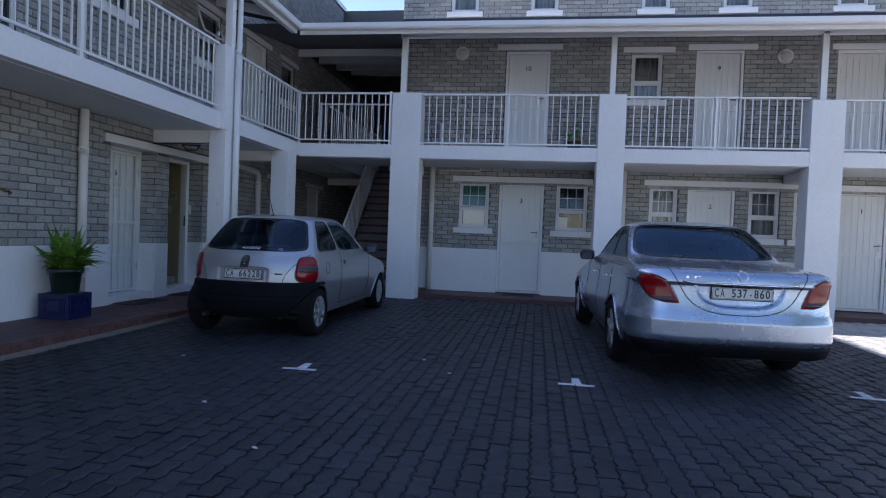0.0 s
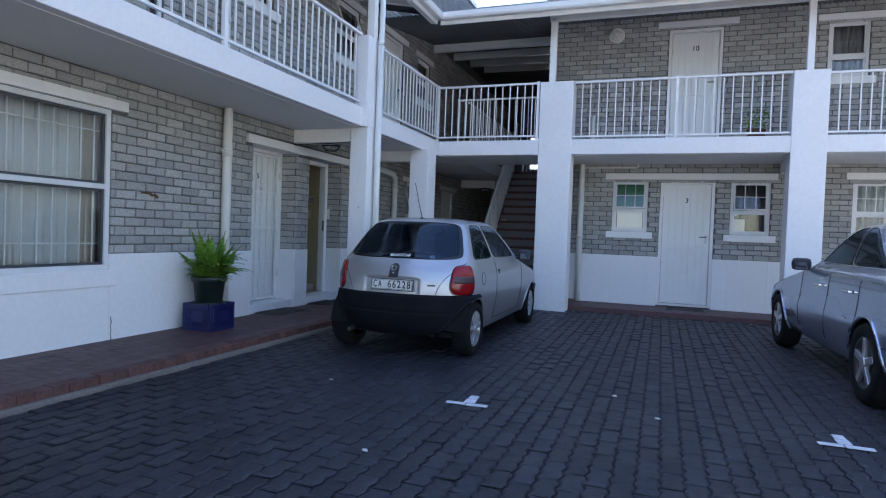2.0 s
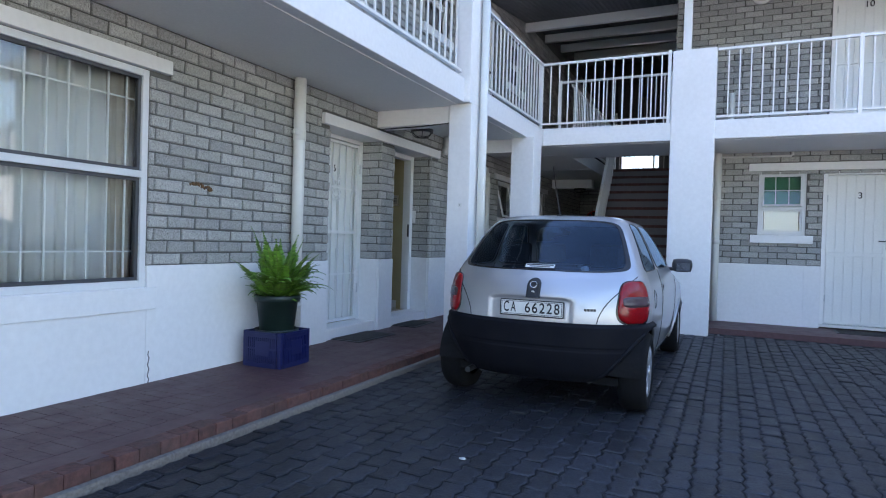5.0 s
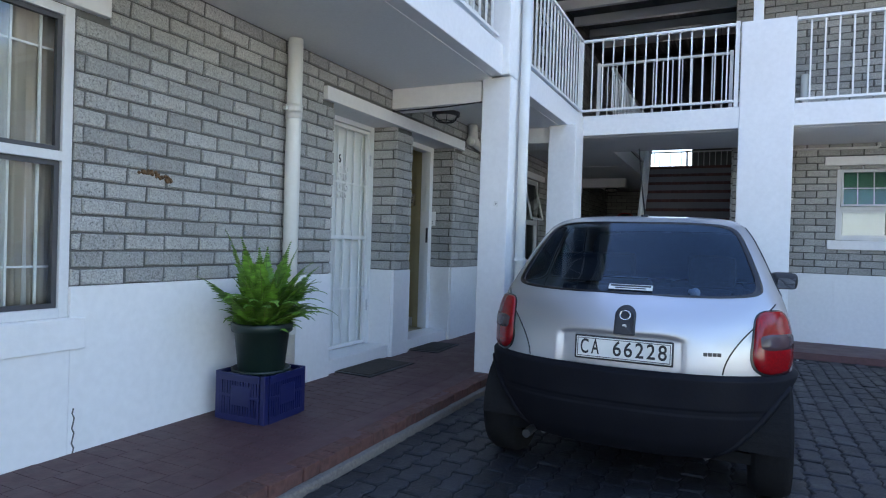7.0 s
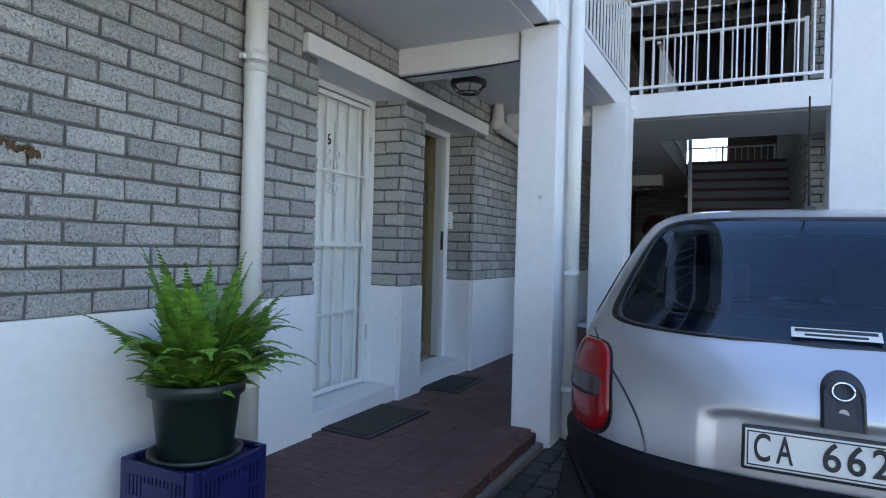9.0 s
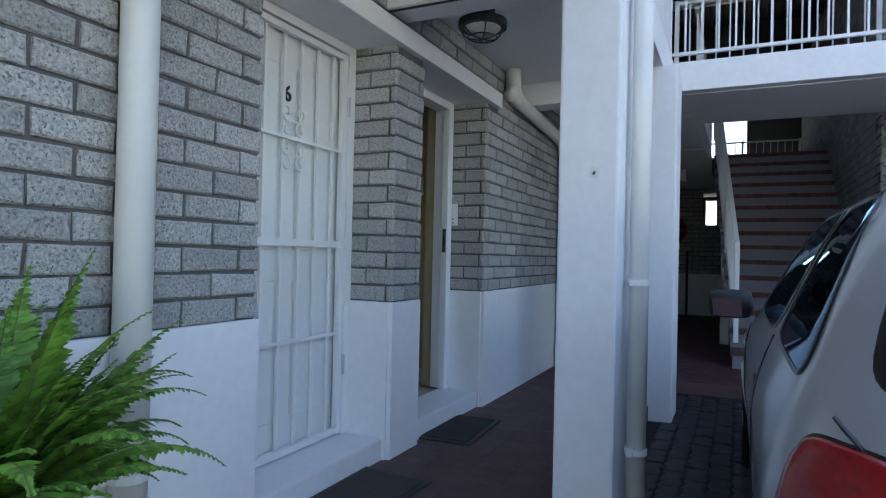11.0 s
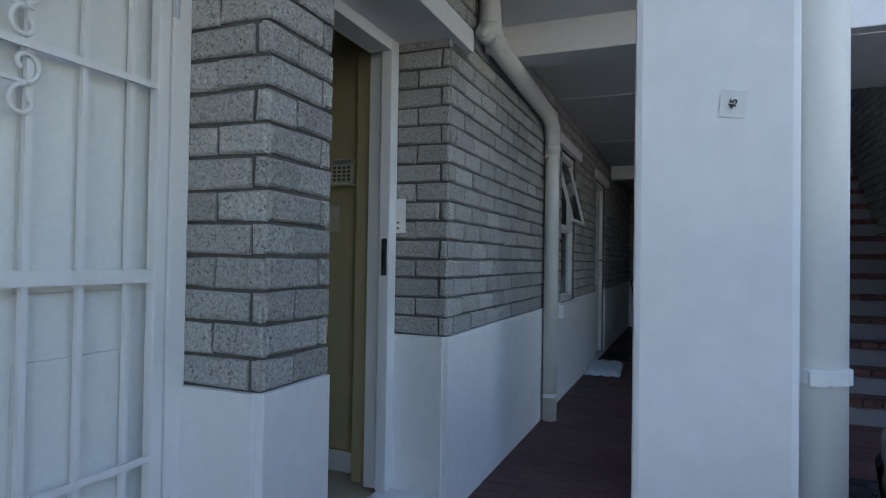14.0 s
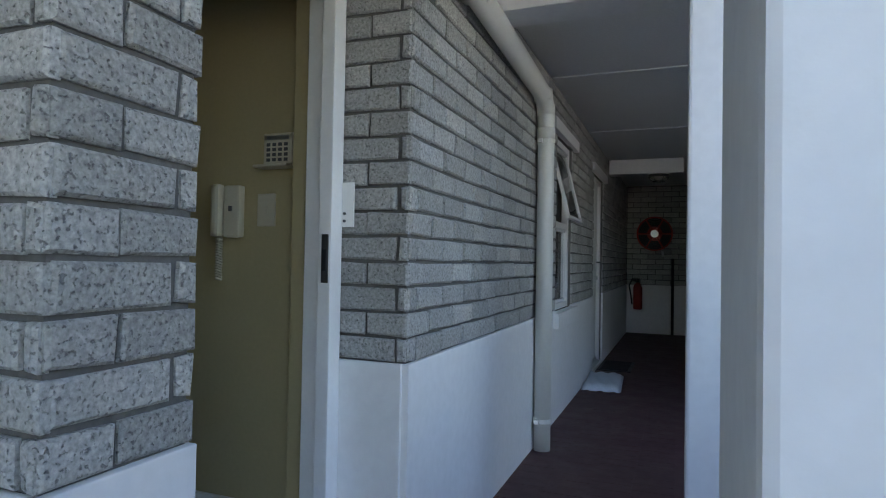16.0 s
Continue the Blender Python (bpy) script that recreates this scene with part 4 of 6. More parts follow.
def dome(radius, height, rings=6, sides=20):
    bm = bmesh.new()
    prev = None
    for i in range(rings):
        a = math.pi / 2 * i / rings
        ring = [bm.verts.new((radius * math.cos(a) * math.cos(t), radius * math.cos(a) * math.sin(t), height * math.sin(a))) for t in [2 * math.pi * k / sides for k in range(sides)]]
        if prev:
            for k in range(sides):
                bm.faces.new((prev[k], prev[(k + 1) % sides], ring[(k + 1) % sides], ring[k]))
        prev = ring
    tip = bm.verts.new((0, 0, height))
    for k in range(sides):
        bm.faces.new((prev[k], prev[(k + 1) % sides], tip))
    return bm


def bulkhead(m, radius, ring_mat, label, cage=True):
    l = empty("bulkhead_lamp", m, label, "lamp", "bulkhead lamps")
    part("base", tube([(0, 0, 0), (0, 0, 0.035)], [radius * 1.02, radius], 20), ring_mat, l, smooth=False)
    part("glass", dome(radius * 0.86, 0.075), LAMP_GLASS, l, smooth=True)
    part("stem", tube([(0, 0, -0.145), (0, 0, 0.005)], radius * 0.5, 12), ring_mat, l)
    if cage:
        for k in range(3):
            t = k * math.pi / 3
            pts = [(radius * 0.95 * math.cos(a) * math.cos(t), radius * 0.95 * math.cos(a) * math.sin(t), 0.03 + 0.062 * math.sin(a)) for a in [math.pi * i / 10 for i in range(11)]]
            part("guard_bar", tube(pts, 0.004, 6), ring_mat, l)
        pts = [(radius * 0.6 * math.cos(2 * math.pi * i / 20), radius * 0.6 * math.sin(2 * math.pi * i / 20), 0.083) for i in range(21)]
        part("guard_ring", tube(pts, 0.004, 6), ring_mat, l)
    return l


bulkhead(pose(-5.48, 7.86, SOFFIT_Z - 0.145, 180), 0.125, BLACK_PLASTIC, "round bulkhead lamp with black cage on the soffit")
bulkhead(pose(-5.25, 14.75, 2.292, 180), 0.12, BLACK_PLASTIC, "round bulkhead lamp under the passage beam")
for x, z in ((-2.04, 4.66), (3.78, 4.58), (6.3, 4.58)):
    bulkhead(pose(x, BACK - 0.004, z, 90), 0.13, CREAM, "round cream bulkhead lamp on the brick wall")

# ---- cars ----
def car_paint(name, base, low, high, metal):
    m = bpy.data.materials.new(name)
    m.use_nodes = True
    nt = m.node_tree
    b = nt.nodes["Principled BSDF"]
    b.inputs["Base Color"].default_value = (*base, 1)
    b.inputs["Metallic"].default_value = metal
    b.inputs["Roughness"].default_value = 0.34
    b.inputs["Coat Weight"].default_value = 0.8
    b.inputs["Coat Roughness"].default_value = 0.06
    tex = nt.nodes.new("ShaderNodeTexNoise")
    tex.inputs["Scale"].default_value = 3.0
    tex.inputs["Detail"].default_value = 6.0
    r = nt.nodes.new("ShaderNodeMapRange")
    r.inputs[3].default_value, r.inputs[4].default_value = low, high
    nt.links.new(tex.outputs[0], r.inputs[0])
    nt.links.new(r.outputs[0], b.inputs["Roughness"])
    return m


SILVER = car_paint("silver_car_paint", (0.46, 0.47, 0.49), 0.36, 0.44, 0.75)
BLUE_SILVER = car_paint("blue_silver_car_paint", (0.41, 0.47, 0.58), 0.23, 0.32, 0.9)
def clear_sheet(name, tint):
    """Thin tinted glass: what lies behind, tinted, under a sky-blue coloured mirror gloss that grows at a slant."""
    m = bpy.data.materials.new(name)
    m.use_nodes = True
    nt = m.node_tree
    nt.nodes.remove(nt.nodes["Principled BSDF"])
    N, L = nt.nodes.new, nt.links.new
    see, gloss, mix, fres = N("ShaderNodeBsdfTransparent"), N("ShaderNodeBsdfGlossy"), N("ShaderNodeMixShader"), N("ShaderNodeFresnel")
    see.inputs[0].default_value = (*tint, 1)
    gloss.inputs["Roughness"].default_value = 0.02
    # the blue of the reflected sky is put into the gloss colour
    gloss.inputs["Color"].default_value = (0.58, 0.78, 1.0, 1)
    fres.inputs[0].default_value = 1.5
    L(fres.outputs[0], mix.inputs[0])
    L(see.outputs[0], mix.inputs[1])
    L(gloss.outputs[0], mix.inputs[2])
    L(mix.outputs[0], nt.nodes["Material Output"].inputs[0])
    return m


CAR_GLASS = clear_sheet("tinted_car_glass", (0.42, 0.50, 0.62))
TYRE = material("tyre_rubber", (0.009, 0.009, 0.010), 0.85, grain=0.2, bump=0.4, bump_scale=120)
TYRE.node_tree.nodes["Principled BSDF"].inputs["Specular IOR Level"].default_value = 0.2
RIM = material("wheel_silver", (0.48, 0.48, 0.49), 0.35, 0.7, grain=0.1)
RED_LENS = material("red_lamp_lens", (0.25, 0.0025, 0.005), 0.15, grain=0.2, grain_scale=90)
CLEAR_LENS = material("smoked_lamp_lens", (0.07, 0.04, 0.045), 0.2)
CHROME = material("chrome_trim", (0.8, 0.8, 0.82), 0.08, 1.0)
PLATE_WHITE = material("plate_white", (0.72, 0.73, 0.70), 0.4, stain=0.15, stain_scale=12)
SEAT = material("seat_cloth", (0.035, 0.037, 0.042), 0.9, grain=0.2)
BUMPER = material("black_bumper_plastic", (0.004, 0.0045, 0.008), 0.75, grain=0.2, grain_scale=14, stain=0.3, stain_scale=3, stain_color=(0.009, 0.009, 0.012), bump=0.15)
BUMPER.node_tree.nodes["Principled BSDF"].inputs["Specular IOR Level"].default_value = 0.22
MIRROR = material("mirror_glass", (0.9, 0.9, 0.9), 0.01, 1.0)


def curve(keys):
    """A smooth curve through (s, value) keys."""
    xs, ys = [k[0] for k in keys], [k[1] for k in keys]
    d = [(ys[i + 1] - ys[i]) / (xs[i + 1] - xs[i]) for i in range(len(xs) - 1)]
    t = [d[0]] + [0.0 if a * b <= 0 else 2 * a * b / (a + b) for a, b in zip(d, d[1:])] + [d[-1]]

    def at(s):
        s = min(max(s, xs[0]), xs[-1])
        i = max(k for k in range(len(xs) - 1) if xs[k] <= s)
        h = xs[i + 1] - xs[i]
        u = (s - xs[i]) / h
        return ((1 + 2 * u) * (1 - u) ** 2 * ys[i] + u * (1 - u) ** 2 * h * t[i] + u * u * (3 - 2 * u) * ys[i + 1] + u * u * (u - 1) * h * t[i + 1])

    return at


class Loft:
    """A car's skin lofted from level outlines: t counts the rows (height, tail, nose, half width, tail corner, nose corner) upwards;
    u runs round from the middle of the tail (0) over its corner (1) and the side to the nose's corner (2) and middle (3), and on below 0 and past 3 on the other side."""

    def __init__(self, rows, bend=2.6, dent=None):
        self.z, self.y0, self.y1, self.w, self.a0, self.a1 = [curve([(i, r[k]) for i, r in enumerate(rows)]) for k in range(6)]
        self.top, self.bend, self.dent = len(rows) - 1, bend, dent

    def corner(self, k, w, a):
        n = self.bend
        c = 2 ** (-1 / n)
        if k < 0.5:
            q = c * k * 2
            return w * q, a * (1 - (1 - q ** n) ** (1 / n))
        q = c * (1 - k) * 2
        return w * (1 - q ** n) ** (1 / n), a * (1 - q)

    def point(self, t, u, off=0.0):
        side = 1
        if u < 0:
            side, u = -1, -u
        if u > 3:
            side, u = -1, 6 - u
        z, w, y0, y1, a0, a1 = self.z(t), self.w(t), self.y0(t), self.y1(t), self.a0(t), self.a1(t)
        if u <= 1:
            x, d = self.corner(u, w, a0)
            y = y0 + d
            if self.dent:
                y += self.dent(x * side, z)
        elif u <= 2:
            x, y = w, y0 + a0 + (y1 - a1 - y0 - a0) * (u - 1)
        else:
            x, d = self.corner(3 - u, w, a1)
            y = y1 - d
        p = Vector((x * side, y, z))
        if off:
            e = 0.02
            n = (self.point(t, u + e) - self.point(t, u - e)).cross(self.point(min(t + e, self.top), u) - self.point(max(t - e, 0), u))
            n = n.normalized()
            if n.y * (y - (y0 + y1) / 2) + n.x * x * 3 + n.z < 0:
                n = -n
            p += Vector((n.x * side, n.y, n.z)) * off
        return p

    def level(self, z):
        lo, hi = 0.0, float(self.top)
        for _ in range(30):
            m = (lo + hi) / 2
            lo, hi = (m, hi) if self.z(m) < z else (lo, m)
        return lo

    def at(self, y, z):
        """The point of the right-hand side at this length and height."""
        t = self.level(z)
        lo, hi = 0.0, 3.0
        for _ in range(30):
            m = (lo + hi) / 2
            lo, hi = (m, hi) if self.point(t, m).y < y else (lo, m)
        return self.point(t, lo)

    def grid(self, ts, us, off=0.0, skip=None):
        """off: how far the sheet stands off the skin, one value or a function of t and u."""
        bm = bmesh.new()
        rise = off if callable(off) else (lambda t, u: off)
        rows = [[bm.verts.new(self.point(t, u, rise(t, u))) for u in us] for t in ts]
        for i in range(len(ts) - 1):
            for j in range(len(us) - 1):
                if not (skip and skip((ts[i] + ts[i + 1]) / 2, (us[j] + us[j + 1]) / 2)):
                    bm.faces.new((rows[i][j], rows[i][j + 1], rows[i + 1][j + 1], rows[i + 1][j]))
        bmesh.ops.delete(bm, geom=[v for v in bm.verts if not v.link_faces], context='VERTS')
        return bm


class Opening:
    """A rounded area of a car's skin, for a pane or a lens: middle and half size in t and u, and how square it is. lean: how much u narrows upwards."""

    def __init__(self, t, ht, u, hu, square=4.0, lean=0.0):
        self.t, self.ht, self.u, self.hu, self.n, self.lean = t, ht, u, hu, square, lean

    def spot(self, scale, a):
        c, s = math.cos(a), math.sin(a)
        dt = math.copysign(abs(s) ** (2 / self.n), s) * scale
        du = math.copysign(abs(c) ** (2 / self.n), c) * scale
        return self.t + self.ht * dt, self.u + self.hu * du * (1 - self.lean * dt)

    def holds(self, t, u, scale=0.95):
        dt = (t - self.t) / self.ht
        du = (u - self.u) / (self.hu * max(0.1, 1 - self.lean * dt))
        return abs(dt) ** self.n + abs(du) ** self.n < scale ** self.n

    def sheet(self, skin, scales, off, n=64):
        """The area as rings of scales (largest first), with one height off the skin a ring; closed in the middle when the last scale is 0."""
        bm = bmesh.new()
        rings = [[bm.verts.new(skin.point(*self.spot(q, 2 * math.pi * k / n), h)) for k in range(n)] for q, h in zip(scales, off) if q > 0]
        for r, s in zip(rings, rings[1:]):
            for k in range(n):
                bm.faces.new((r[k], r[(k + 1) % n], s[(k + 1) % n], s[k]))
        if scales[-1] == 0:
            tip = bm.verts.new(skin.point(self.t, self.u, off[-1]))
            for k in range(n):
                bm.faces.new((rings[-1][k], rings[-1][(k + 1) % n], tip))
        return bm



def steps(a, b, n):
    return [a + (b - a) * i / n for i in range(n + 1)]


def wheel(parent, x, y, z, r, side, spokes, width=0.17):
    w = empty("wheel", Matrix())
    w.parent = parent
    w.location = (x, y, z)
    bm = bmesh.new()
    prof = [(-width, r * 0.62), (-width, r * 0.93), (-width * 0.8, r), (-width * 0.2, r), (0, r * 0.93), (0.004, r * 0.75), (-0.01, r * 0.64)]
    n = 36
    rings = [[bm.verts.new((px * side, math.cos(2 * math.pi * k / n) * pr, math.sin(2 * math.pi * k / n) * pr)) for px, pr in prof] for k in range(n)]
    for k in range(n):
        a, b = rings[k], rings[(k + 1) % n]
        for j in range(len(prof) - 1):
            bm.faces.new((a[j], a[j + 1], b[j + 1], b[j]))
    bmesh.ops.recalc_face_normals(bm, faces=bm.faces)
    part("tyre", bm, TYRE, w, smooth=True)
    bm = bmesh.new()
    prof = [(-0.012, r * 0.65), (-0.004, r * 0.63), (-0.012, r * 0.58), (-0.03, r * 0.56), (-0.05, r * 0.2), (-0.05, 0.001)]
    rings = [[bm.verts.new((px * side, math.cos(2 * math.pi * k / n) * pr, math.sin(2 * math.pi * k / n) * pr)) for px, pr in prof] for k in range(n)]
    for k in range(n):
        a, b = rings[k], rings[(k + 1) % n]
        for j in range(len(prof) - 1):
            bm.faces.new((a[j], a[j + 1], b[j + 1], b[j]))
    bmesh.ops.recalc_face_normals(bm, faces=bm.faces)
    part("rim", bm, HANDLE if spokes < 7 else RIM, w, smooth=True)
    for k in range(spokes):
        bm = box(-0.022, 0.004, -r * 0.085, r * 0.085, r * 0.1, r * 0.6, 0.006)
        ob = part("spoke", bm, RIM, w)
        ob.matrix_local = Matrix.Rotation(2 * math.pi * k / spokes, 4, 'X') @ Matrix.Diagonal((side, 1, 1, 1)) @ pose(-0.006, 0, 0)
    part("hub_cap", tube([(-0.03 * side, 0, 0), (0.004 * side, 0, 0)], [r * 0.2, r * 0.15], 16), RIM, w)


def number_plate(parent, m, w, h, body):
    p = part("number_plate", box(-w / 2, w / 2, -0.008, 0.0, -h / 2, h / 2, 0.006), BLACK_PLASTIC, parent, "white number plate with black characters")
    p.matrix_local = m
    part("plate_face", box(-w / 2 + 0.008, w / 2 - 0.008, -0.0105, -0.0085, -h / 2 + 0.008, h / 2 - 0.008, 0.0015), PLATE_WHITE, p)
    b = 0.0125
    bm = box(-w / 2 + b, w / 2 - b, -0.0125, -0.011, h / 2 - b - 0.003, h / 2 - b)
    add_box(bm, -w / 2 + b, w / 2 - b, -0.0125, -0.011, -h / 2 + b, -h / 2 + b + 0.003)
    add_box(bm, -w / 2 + b, -w / 2 + b + 0.003, -0.0125, -0.011, -h / 2 + b + 0.003, h / 2 - b - 0.003)
    add_box(bm, w / 2 - b - 0.003, w / 2 - b, -0.0125, -0.011, -h / 2 + b + 0.003, h / 2 - b - 0.003)
    part("plate_border", bm, INK, p)
    slot = w * 0.90 / len(body)
    for k, sign in enumerate(body):
        if sign == " ":
            continue
        me = lettering(sign, h * 0.86, 0.001)
        xs = [v.co.x for v in me.vertices]
        wide = slot * (0.30 if sign == "-" else 0.74) / (max(xs) - min(xs))
        me.transform(Matrix.Diagonal((wide, 1, 1, 1)) @ Matrix.Translation((-(max(xs) + min(xs)) / 2, 0, 0)))
        me.materials.append(INK)
        ob = new("character", me)
        ob.parent = p
        ob.location = (slot * (k + 0.5 - len(body) / 2), -0.0125, 0)


def band(plan, profile, mat, parent, name, label=""):
    """A bumper: an upright profile (inset, z) carried along a plan line of (x, y) with outward normals."""
    bm = bmesh.new()
    pts = [Vector(p) for p in plan]
    rows = []
    for i, p in enumerate(pts):
        a = pts[max(i - 1, 0)]
        b = pts[min(i + 1, len(pts) - 1)]
        d = (b - a).normalized()
        n = Vector((d.y, -d.x))
        rows.append([bm.verts.new((p.x - n.x * ins, p.y - n.y * ins, z)) for ins, z in profile])
    for a, b in zip(rows, rows[1:]):
        for k in range(len(profile) - 1):
            bm.faces.new((a[k], b[k], b[k + 1], a[k + 1]))
    bmesh.ops.recalc_face_normals(bm, faces=bm.faces)
    ob = part(name, bm, mat, parent, label, smooth=True)
    ob.modifiers.new("thickness", 'SOLIDIFY').thickness = 0.01
    return ob


def seats(car, rows, w, floor, top):
    for y, tag in rows:
        for sx in ((-1, 1) if tag != "bench" else (0,)):
            half = 0.23 if sx else w * 0.8
            s = part("seat", box(sx * w * 0.5 - half, sx * w * 0.5 + half, y, y + 0.13, floor, top - 0.18, 0.04), SEAT, car)
            for hx in ((0,) if sx else (-0.35, 0.35)):
                part("headrest", box(sx * w * 0.5 + hx - 0.12, sx * w * 0.5 + hx + 0.12, y + 0.01, y + 0.1, top - 0.17, top, 0.035), SEAT, s)
    part("cabin_floor", box(-w, w, 0.5, rows[-1][0] + 1.0, floor - 0.12, floor - 0.08), SEAT, car)
    part("dashboard", box(-w, w, rows[-1][0] + 0.95, rows[-1][0] + 1.25, floor, floor + 0.42, 0.05), SEAT, car)


def mirror(car, x, y, z, side, mat):
    m = part("wing_mirror", box(-0.088, 0.088, -0.035, 0.08, -0.06, 0.06, 0.045), mat, car, smooth=True)
    m.matrix_local = pose(x + side * 0.085, y, z, 14, 0, side * 14)
    part("mirror_glass", box(-0.058, 0.058, -0.038, -0.0365, -0.038, 0.038, 0.0), MIRROR, m, "mirror glass")
    part("mirror_arm", box(-side * 0.13 - 0.03, -side * 0.13 + 0.06, 0.0, 0.04, -0.05, -0.02, 0.008), mat, m)


def wheel_arch(car, skin, y, z, r, side, mat):
    pts = []
    for i in range(25):
        a = math.pi * (-0.08 + 1.16 * i / 24)
        p = skin.at(y - math.cos(a) * r, z + math.sin(a) * r)
        pts.append((side * (p.x + 0.001), p.y, p.z))
    part("wheel_arch", tube(pts, 0.013, 8), mat, car, smooth=True)
    bm = bmesh.new()
    n = 20
    rows = [[bm.verts.new((side * x, y - math.cos(math.pi * i / n) * r * 1.02, z + math.sin(math.pi * i / n) * r * 1.02)) for x in (0.40, abs(pts[12][0]) - 0.02)] for i in range(n + 1)]
    for a, b in zip(rows, rows[1:]):
        bm.faces.new((a[0], a[1], b[1], b[0]))
    bm.faces.new([r[0] for r in rows])
    part("wheel_well", bm, TYRE, car)


def build_body(car, skin, paint, wheels, r_arch, side_windows, rear, front, floor_z=0.24):
    """Body shell, panes with their black borders, wheel arches and underbody."""
    openings = [rear, front] + side_windows

    def skip(t, u):
        if any(o.holds(t, u) for o in openings) or rear.holds(t, -u) or front.holds(t, 6 - u):
            return True
        p = skin.point(t, u)
        return any((p.y - wy) ** 2 + (p.z - wz) ** 2 < r_arch ** 2 for wy, wz in wheels) and p.x > 0.3

    ts = steps(0, skin.top, skin.top * 9)
    us = steps(0, 1, 60) + steps(1, 2, 130)[1:] + steps(2, 3, 40)[1:]
    for side in (1, -1):
        bm = skin.grid(ts, us, 0.0, skip)
        if side < 0:
            for v in bm.verts:
                v.co.x = -v.co.x
        bmesh.ops.recalc_face_normals(bm, faces=bm.faces)
        part("body_side", bm, paint, car, smooth=True)
        for wy, wz in wheels:
            wheel_arch(car, skin, wy, wz, r_arch, side, paint)
    bm = bmesh.new()
    bm.faces.new([bm.verts.new(skin.point(skin.top, u)) for u in steps(0, 6, 60)[:-1]])
    bmesh.ops.recalc_face_normals(bm, faces=bm.faces)
    part("roof_crown", bm, paint, car)

    def glaze(o, name, label, mirrored):
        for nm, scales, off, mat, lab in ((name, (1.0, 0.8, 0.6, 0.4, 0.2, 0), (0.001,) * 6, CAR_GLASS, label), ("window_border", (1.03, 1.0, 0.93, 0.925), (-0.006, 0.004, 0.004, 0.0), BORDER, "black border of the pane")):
            bm = o.sheet(skin, scales, off)
            if mirrored:
                for v in bm.verts:
                    v.co.x = -v.co.x
            bmesh.ops.recalc_face_normals(bm, faces=bm.faces)
            middle = Vector((0, (skin.y0(0) + skin.y1(0)) / 2, 0.6))
            if sum((f.calc_center_median() - middle).dot(f.normal) for f in bm.faces) < 0:
                bmesh.ops.reverse_faces(bm, faces=bm.faces)
            g = part(nm, bm, mat, car, lab, smooth=True)
            if nm == name:
                g.visible_shadow = False

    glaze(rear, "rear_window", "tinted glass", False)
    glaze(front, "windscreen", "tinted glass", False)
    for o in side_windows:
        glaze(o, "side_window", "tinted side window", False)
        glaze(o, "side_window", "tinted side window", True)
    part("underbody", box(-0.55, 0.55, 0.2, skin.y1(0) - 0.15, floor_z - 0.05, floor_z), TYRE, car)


def seam(car, skin, points, side):
    part("door_seam", tube([(side * (p.x + 0.0005), p.y, p.z) for p in (skin.at(y, z) for y, z in points)], 0.0035, 5), BORDER, car)


BORDER = material("black_glass_border", (0.006, 0.006, 0.008), 0.25)
# small hatchback, parked nose in


def plate_dent(x, z):
    """The shallow pressing in the tailgate round the number plate."""
    k = min(1, max(0, (0.272 - abs(x - 0.02)) / 0.035)) * min(1, max(0, (0.757 - z - 0.15 * max(0, abs(x - 0.02) - 0.18)) / 0.03))
    return 0.015 * k * k * (3 - 2 * k)


hatch_skin = Loft([
    (0.20, 0.10, 3.60, 0.638, 0.52, 0.60), (0.30, 0.03, 3.72, 0.676, 0.52, 0.60), (0.44, 0.0, 3.75, 0.704, 0.52, 0.60), (0.58, 0.0, 3.74, 0.718, 0.52, 0.60),
    (0.70, 0.010, 3.55, 0.718, 0.52, 0.58), (0.79, 0.036, 3.10, 0.707, 0.49, 0.55), (0.86, 0.082, 2.74, 0.688, 0.44, 0.50), (0.905, 0.135, 2.60, 0.672, 0.39, 0.45),
    (0.96, 0.205, 2.49, 0.647, 0.35, 0.42), (1.10, 0.345, 2.25, 0.588, 0.30, 0.38), (1.21, 0.460, 2.04, 0.533, 0.28, 0.36), (1.265, 0.540, 1.92, 0.490, 0.27, 0.33),
    (1.30, 0.680, 1.80, 0.420, 0.24, 0.28), (1.318, 0.880, 1.60, 0.300, 0.18, 0.20), (1.325, 1.10, 1.40, 0.120, 0.10, 0.12)], 2.35, plate_dent)
hatch = empty("hatchback", pose(-3.522, 5.66, 0, 0, 0, 0), "small silver three-door hatchback with black bumpers, parked", "car")
HW = [(0.45, 0.262), (3.02, 0.262)]
build_body(hatch, hatch_skin, SILVER, HW, 0.295, [Opening(9.05, 1.75, 1.13, 0.235, 5.0), Opening(9.05, 1.75, 1.70, 0.285, 5.0)],
           Opening(9.1, 1.95, 0.0, 0.655, 4.2), Opening(8.7, 2.2, 3.0, 0.72, 4.5))
